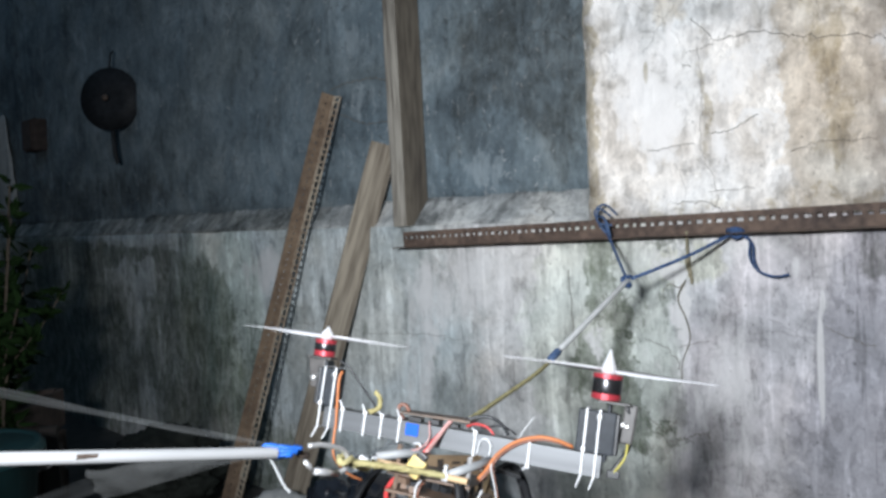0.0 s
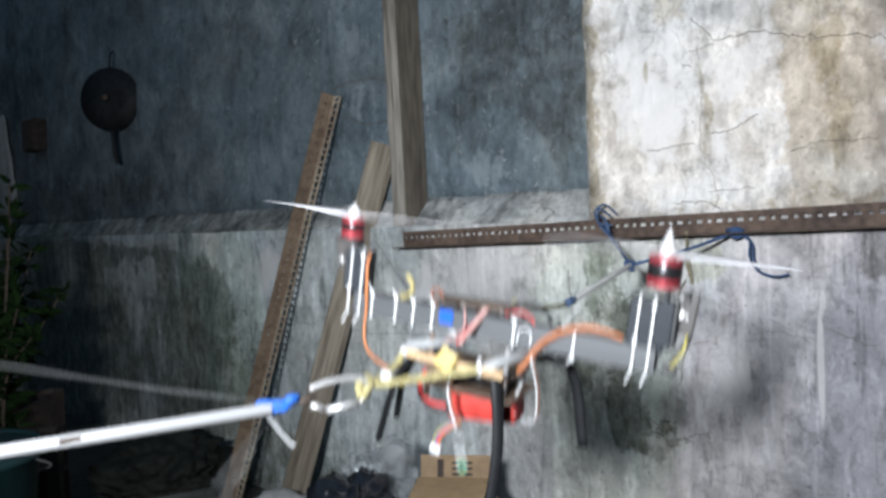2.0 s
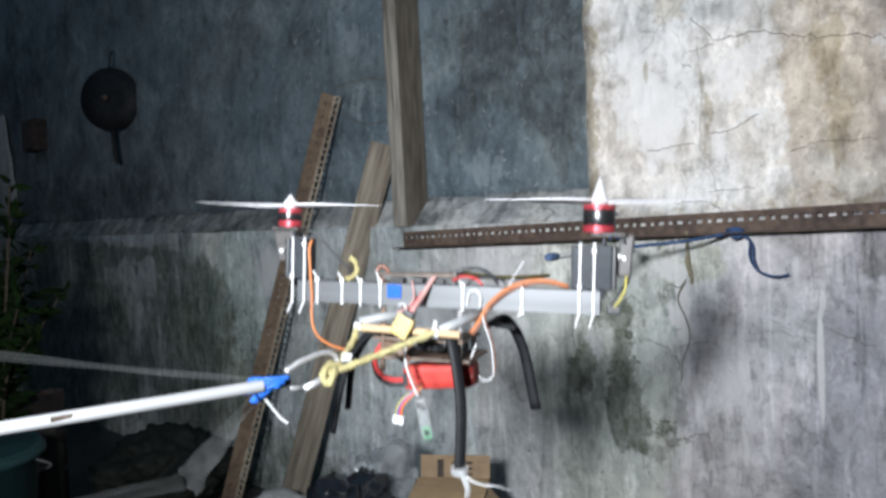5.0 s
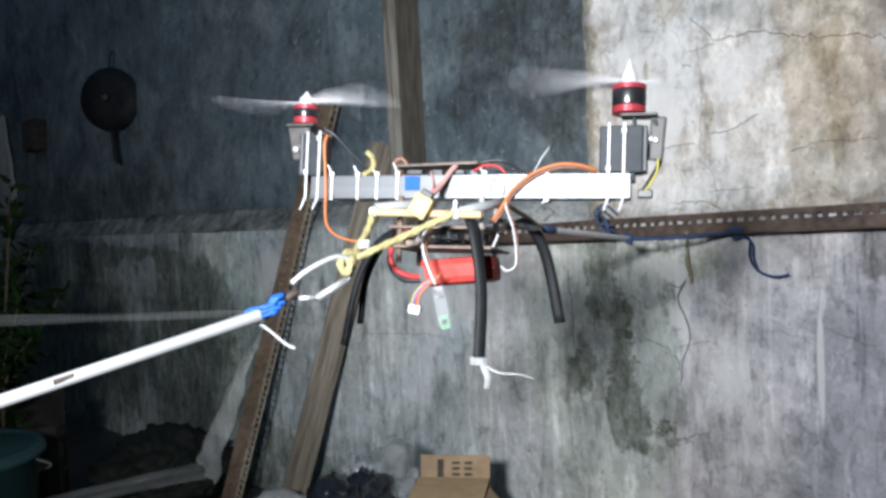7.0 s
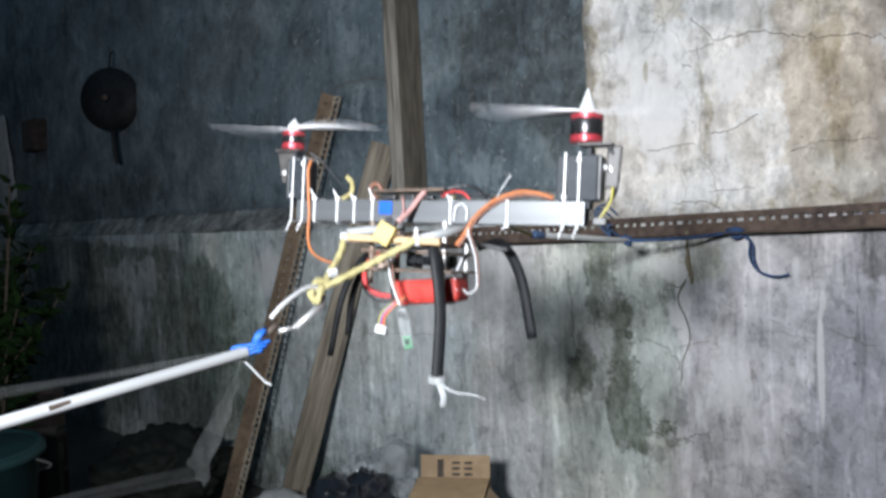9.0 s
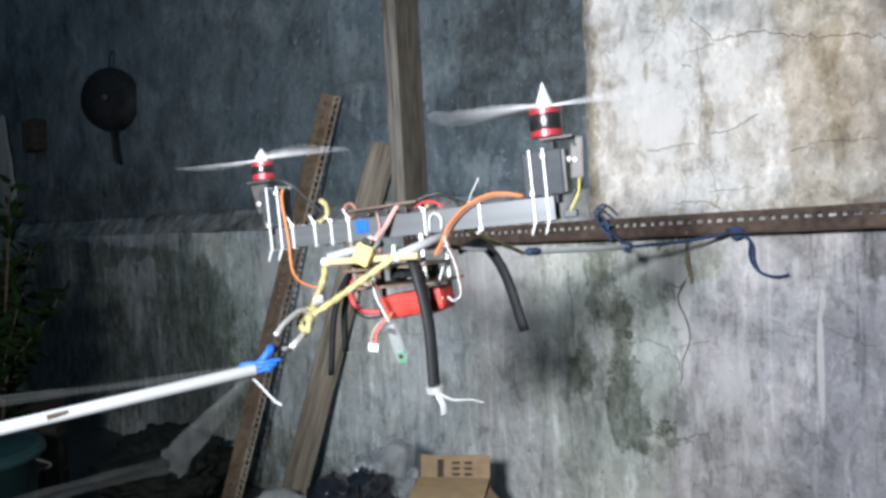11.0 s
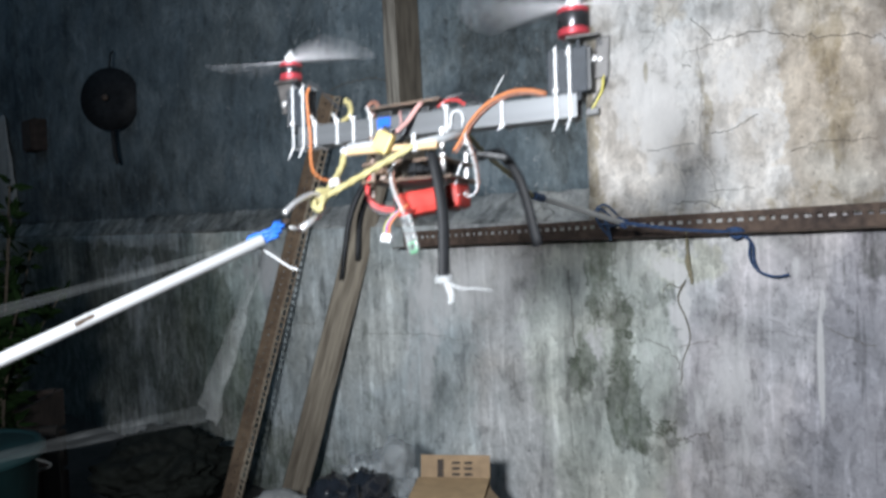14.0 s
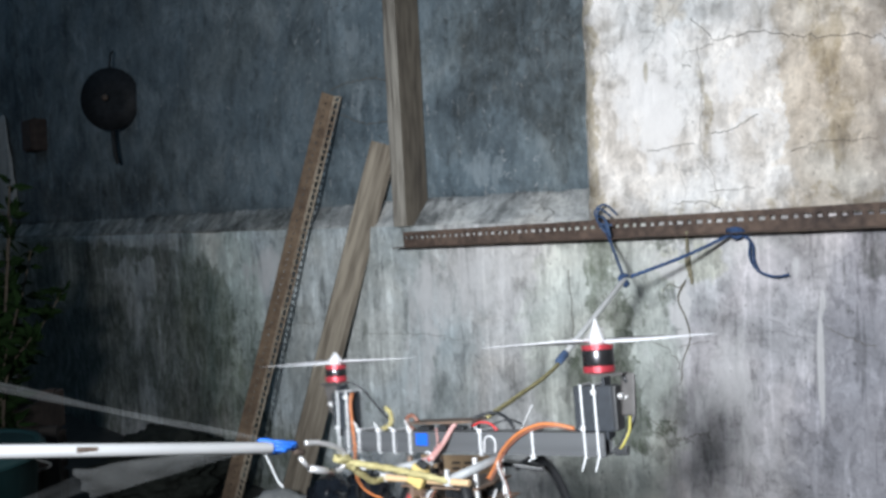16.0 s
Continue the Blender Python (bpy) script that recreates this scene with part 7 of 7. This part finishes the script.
ROPE_LONG_ROWS = [
    (0, pose(0.5387, 1.4088, 0.8427, 0.0, 18.6, -166.0)), (0.3, pose(0.5387, 1.4088, 0.8427, 0.0, 18.7, -166.0)),
    (0.5, pose(0.5387, 1.4088, 0.8427, 0.0, 18.8, -166.0)), (0.8, pose(0.5387, 1.4088, 0.8427, 0.0, 19.0, -166.0)),
    (1, pose(0.5387, 1.4088, 0.8427, 0.0, 19.1, -166.0)), (1.3, pose(0.5387, 1.4088, 0.8427, 0.0, 19.2, -166.0)),
    (1.5, pose(0.5387, 1.4088, 0.8427, 0.0, 19.3, -166.0)), (1.7, pose(0.5387, 1.4088, 0.8427, 0.0, 16.7, -166.0)),
    (1.8, pose(0.5387, 1.4088, 0.8427, 0.0, 15.3, -166.0)), (2, pose(0.5387, 1.4088, 0.8427, 0.0, 12.5, -166.0)),
    (2.2, pose(0.5387, 1.4088, 0.8427, 0.0, 0.2, -166.8)), (2.3, pose(0.5387, 1.4088, 0.8427, 0.0, -5.8, -167.2)),
    (2.4, pose(0.5387, 1.4088, 0.8427, 0.0, -7.9, -167.4)), (2.5, pose(0.5387, 1.4088, 0.8427, 0.0, -9.8, -167.5)),
    (2.7, pose(0.5387, 1.4088, 0.8427, 0.0, -7.2, -167.3)), (2.8, pose(0.5387, 1.4088, 0.8427, 0.0, -5.8, -167.2)),
    (3, pose(0.5387, 1.4088, 0.8427, 0.0, -2.7, -167.0)), (3.2, pose(0.5387, 1.4088, 0.8427, 0.0, -1.4, -166.9)),
    (3.3, pose(0.5387, 1.4088, 0.8427, 0.0, -0.7, -166.8)), (3.5, pose(0.5387, 1.4088, 0.8427, 0.0, 0.7, -166.7)),
    (3.7, pose(0.5387, 1.4088, 0.8427, 0.0, 4.9, -166.4)), (3.8, pose(0.5387, 1.4088, 0.8427, 0.0, 7.0, -166.3)),
    (4, pose(0.5387, 1.4088, 0.8427, 0.0, 11.3, -166.0)), (4.2, pose(0.5387, 1.4088, 0.8427, 0.0, 10.2, -166.1)),
    (6.3, pose(0.5387, 1.4088, 0.8427, 0.0, -1.2, -166.6)), (6.5, pose(0.5387, 1.4088, 0.8427, 0.0, -0.8, -166.6)),
    (7, pose(0.5387, 1.4088, 0.8427, 0.0, 0.2, -166.6)), (7.5, pose(0.5387, 1.4088, 0.8427, 0.0, 0.8, -166.5)),
    (8, pose(0.5387, 1.4088, 0.8427, 0.0, 1.4, -166.5)), (8.5, pose(0.5387, 1.4088, 0.8427, 0.0, 2.0, -166.5)),
    (9, pose(0.5387, 1.4088, 0.8427, 0.0, 1.1, -166.6)), (9.2, pose(0.5387, 1.4088, 0.8427, 0.0, 0.7, -166.7)),
    (11.3, pose(0.5387, 1.4088, 0.8427, 0.0, 5.9, -166.5)), (11.5, pose(0.5387, 1.4088, 0.8427, 0.0, 8.0, -166.5)),
    (11.7, pose(0.5387, 1.4088, 0.8427, 0.0, 10.1, -166.5)), (11.8, pose(0.5387, 1.4088, 0.8427, 0.0, 11.1, -166.5)),
    (12, pose(0.5387, 1.4088, 0.8427, 0.0, 13.1, -166.5)), (12.2, pose(0.5387, 1.4088, 0.8427, 0.0, 12.6, -166.6)),
    (12.3, pose(0.5387, 1.4088, 0.8427, 0.0, 12.4, -166.6)), (12.5, pose(0.5387, 1.4088, 0.8427, 0.0, 11.9, -166.6)),
    (12.7, pose(0.5387, 1.4088, 0.8427, 0.0, 9.9, -166.7)), (12.8, pose(0.5387, 1.4088, 0.8427, 0.0, 8.9, -166.8)),
    (13, pose(0.5387, 1.4088, 0.8427, 0.0, 6.8, -166.9)), (13.2, pose(0.5387, 1.4088, 0.8427, 0.0, 0.6, -167.2)),
    (13.3, pose(0.5387, 1.4088, 0.8427, 0.0, -2.5, -167.3)), (13.5, pose(0.5387, 1.4088, 0.8427, 0.0, -8.8, -167.6)),
    (13.7, pose(0.5387, 1.4088, 0.8427, 0.0, -8.1, -167.5)), (14, pose(0.5387, 1.4088, 0.8427, 0.0, -7.1, -167.4)),
    (14.2, pose(0.5387, 1.4088, 0.8427, 0.0, -3.7, -167.2)), (14.3, pose(0.5387, 1.4088, 0.8427, 0.0, -2.0, -167.1)),
    (14.5, pose(0.5387, 1.4088, 0.8427, 0.0, 9.6, -167.1)), (14.7, pose(0.5387, 1.4088, 0.8427, 0.0, 12.9, -166.8)),
    (14.8, pose(0.5387, 1.4088, 0.8427, 0.0, 14.5, -166.6)), (15, pose(0.5387, 1.4088, 0.8427, 0.0, 17.7, -166.4)),
    (15.2, pose(0.5387, 1.4088, 0.8427, 0.0, 17.7, -166.4)), (15.5, pose(0.5387, 1.4088, 0.8427, 0.0, 17.7, -166.4)),
    (15.7, pose(0.5387, 1.4088, 0.8427, 0.0, 17.7, -166.4)), (16, pose(0.5387, 1.4088, 0.8427, 0.0, 17.7, -166.4)),
]
ROPE_REAR_ROWS = [
    (0, pose(0.0226, 0.8142, 0.6800, 0.0, -0.5, 66.5)), (0.3, pose(0.0220, 0.7963, 0.6915, 0.0, 1.6, 67.8)),
    (0.5, pose(0.0262, 0.8041, 0.6994, 0.0, 3.1, 68.1)), (0.8, pose(0.0337, 0.8136, 0.7235, 0.0, 7.8, 68.9)),
    (1, pose(0.0356, 0.8104, 0.7314, 0.0, 9.2, 69.6)), (1.3, pose(0.0285, 0.8249, 0.7167, 0.0, 6.7, 67.4)),
    (1.5, pose(0.0281, 0.7965, 0.6973, 0.0, 2.7, 69.4)), (1.7, pose(0.0433, 0.8026, 0.7170, 0.0, 0.1, 69.0)),
    (1.8, pose(0.0499, 0.7878, 0.7413, 0.0, 1.6, 69.9)), (2, pose(0.0670, 0.7421, 0.8113, 0.0, 7.6, 73.0)),
    (2.2, pose(0.0580, 0.7371, 0.8911, 0.0, 8.3, 72.2)), (2.3, pose(0.0464, 0.7331, 0.9331, 0.0, 9.0, 70.9)),
    (2.4, pose(0.0330, 0.7407, 0.9721, 0.0, 10.2, 69.7)), (2.5, pose(0.0250, 0.7551, 1.0042, 0.0, 10.5, 69.1)),
    (2.7, pose(0.0164, 0.7808, 1.0374, 0.0, 16.9, 68.5)), (2.8, pose(0.0175, 0.7762, 1.0278, 0.0, 15.3, 70.2)),
    (3, pose(0.0191, 0.7577, 0.9902, 0.0, 10.5, 71.5)), (3.2, pose(0.0328, 0.7320, 0.9525, 0.0, 8.3, 72.7)),
    (3.3, pose(0.0469, 0.7079, 0.9284, 0.0, 6.3, 74.8)), (3.5, pose(0.0659, 0.6900, 0.8785, 0.0, 2.5, 76.3)),
    (3.7, pose(0.0564, 0.7259, 0.8267, 0.0, 1.0, 74.8)), (3.8, pose(0.0508, 0.7252, 0.8050, 0.0, 0.8, 74.6)),
    (4, pose(0.0361, 0.7167, 0.7910, 0.0, 4.9, 74.1)), (4.2, pose(0.0235, 0.7515, 0.7820, 0.0, 2.1, 70.6)),
    (6.3, pose(0.0109, 0.7694, 0.9644, 0.0, 12.9, 66.9)), (6.5, pose(0.0231, 0.7519, 0.9564, 0.0, 11.8, 70.0)),
    (7, pose(0.0361, 0.7353, 0.9348, 0.0, 9.5, 73.3)), (7.5, pose(0.0321, 0.7474, 0.9274, 0.0, 10.1, 72.2)),
    (8, pose(0.0306, 0.7311, 0.8999, 0.0, 6.9, 72.7)), (8.5, pose(0.0348, 0.7355, 0.8912, 0.0, 7.1, 73.2)),
    (9, pose(0.0123, 0.7679, 0.9157, 0.0, 8.1, 71.0)), (9.2, pose(0.0121, 0.7672, 0.9338, 0.0, 9.6, 72.2)),
    (11.3, pose(-0.0159, 0.7760, 0.8949, 0.0, 11.8, 67.7)), (11.5, pose(-0.0134, 0.7694, 0.8803, 0.0, 13.4, 67.4)),
    (11.7, pose(-0.0090, 0.7621, 0.8488, 0.0, 12.4, 67.4)), (11.8, pose(-0.0066, 0.7707, 0.8285, 0.0, 11.5, 66.7)),
    (12, pose(0.0042, 0.7637, 0.7987, 0.0, 10.7, 67.8)), (12.2, pose(0.0129, 0.7636, 0.7819, 0.0, 6.5, 69.0)),
    (12.3, pose(0.0160, 0.7655, 0.7804, 0.0, 5.5, 69.3)), (12.5, pose(0.0079, 0.7767, 0.7898, 0.0, 5.6, 67.2)),
    (12.7, pose(-0.0102, 0.7955, 0.8064, 0.0, 5.9, 66.6)), (12.8, pose(-0.0214, 0.8151, 0.8203, 0.0, 7.2, 65.2)),
    (13, pose(-0.0334, 0.8139, 0.8548, 0.0, 10.1, 67.3)), (13.2, pose(-0.0229, 0.7947, 0.9021, 0.0, 9.0, 66.2)),
    (13.3, pose(-0.0138, 0.7799, 0.9228, 0.0, 8.0, 66.8)), (13.5, pose(0.0053, 0.7647, 0.9825, 0.0, 9.3, 67.3)),
    (13.7, pose(0.0329, 0.7639, 1.0203, 0.0, 15.7, 72.5)), (14, pose(0.0132, 0.7842, 1.0018, 0.0, 13.5, 69.6)),
    (14.2, pose(-0.0045, 0.7776, 0.9636, 0.0, 11.8, 66.4)), (14.3, pose(-0.0101, 0.7859, 0.9396, 0.0, 10.5, 64.5)),
    (14.5, pose(-0.0318, 0.8299, 0.8908, 0.0, 14.7, 75.1)), (14.7, pose(-0.0487, 0.8325, 0.8343, 0.0, 14.3, 63.0)),
    (14.8, pose(-0.0388, 0.8174, 0.8108, 0.0, 14.2, 61.6)), (15, pose(0.0025, 0.8043, 0.7022, 0.0, 4.1, 61.5)),
    (15.2, pose(0.0718, 0.8591, 0.7005, 0.0, 5.0, 69.8)), (15.5, pose(0.0045, 0.8192, 0.6886, 0.0, 1.7, 60.5)),
    (15.7, pose(0.0109, 0.8020, 0.6889, 0.0, 1.7, 63.0)), (16, pose(0.0387, 0.7857, 0.6884, 0.0, 1.6, 68.8)),
]


def motions():
    walk(drone, DRONE_ROWS)
    walk(bridle, BRIDLE_ROWS)
    walk(carabiner, CARABINER_ROWS)
    walk(pole, POLE_ROWS)
    walk(film_upper, FILM_UPPER_ROWS)
    walk(film_hanging, FILM_HANGING_ROWS)
    walk(film_trailing, FILM_TRAILING_ROWS)
    walk(link, LINK_ROWS)
    walk(cord_short, ROPE_SHORT_ROWS)
    walk(cord_long, ROPE_LONG_ROWS)
    walk(cord_rear, ROPE_REAR_ROWS)
    # the propellers turn 84 degrees in each thirtieth of a second
    walk(prop_right, [(k / 30, pose(0.137, 0, top_r, 0, 0, 6 - 84 * k)) for k in range(481)])
    walk(prop_left, [(k / 30, pose(-0.166, 0, top_l, 0, 0, -8 + 84 * k)) for k in range(481)])


motions()
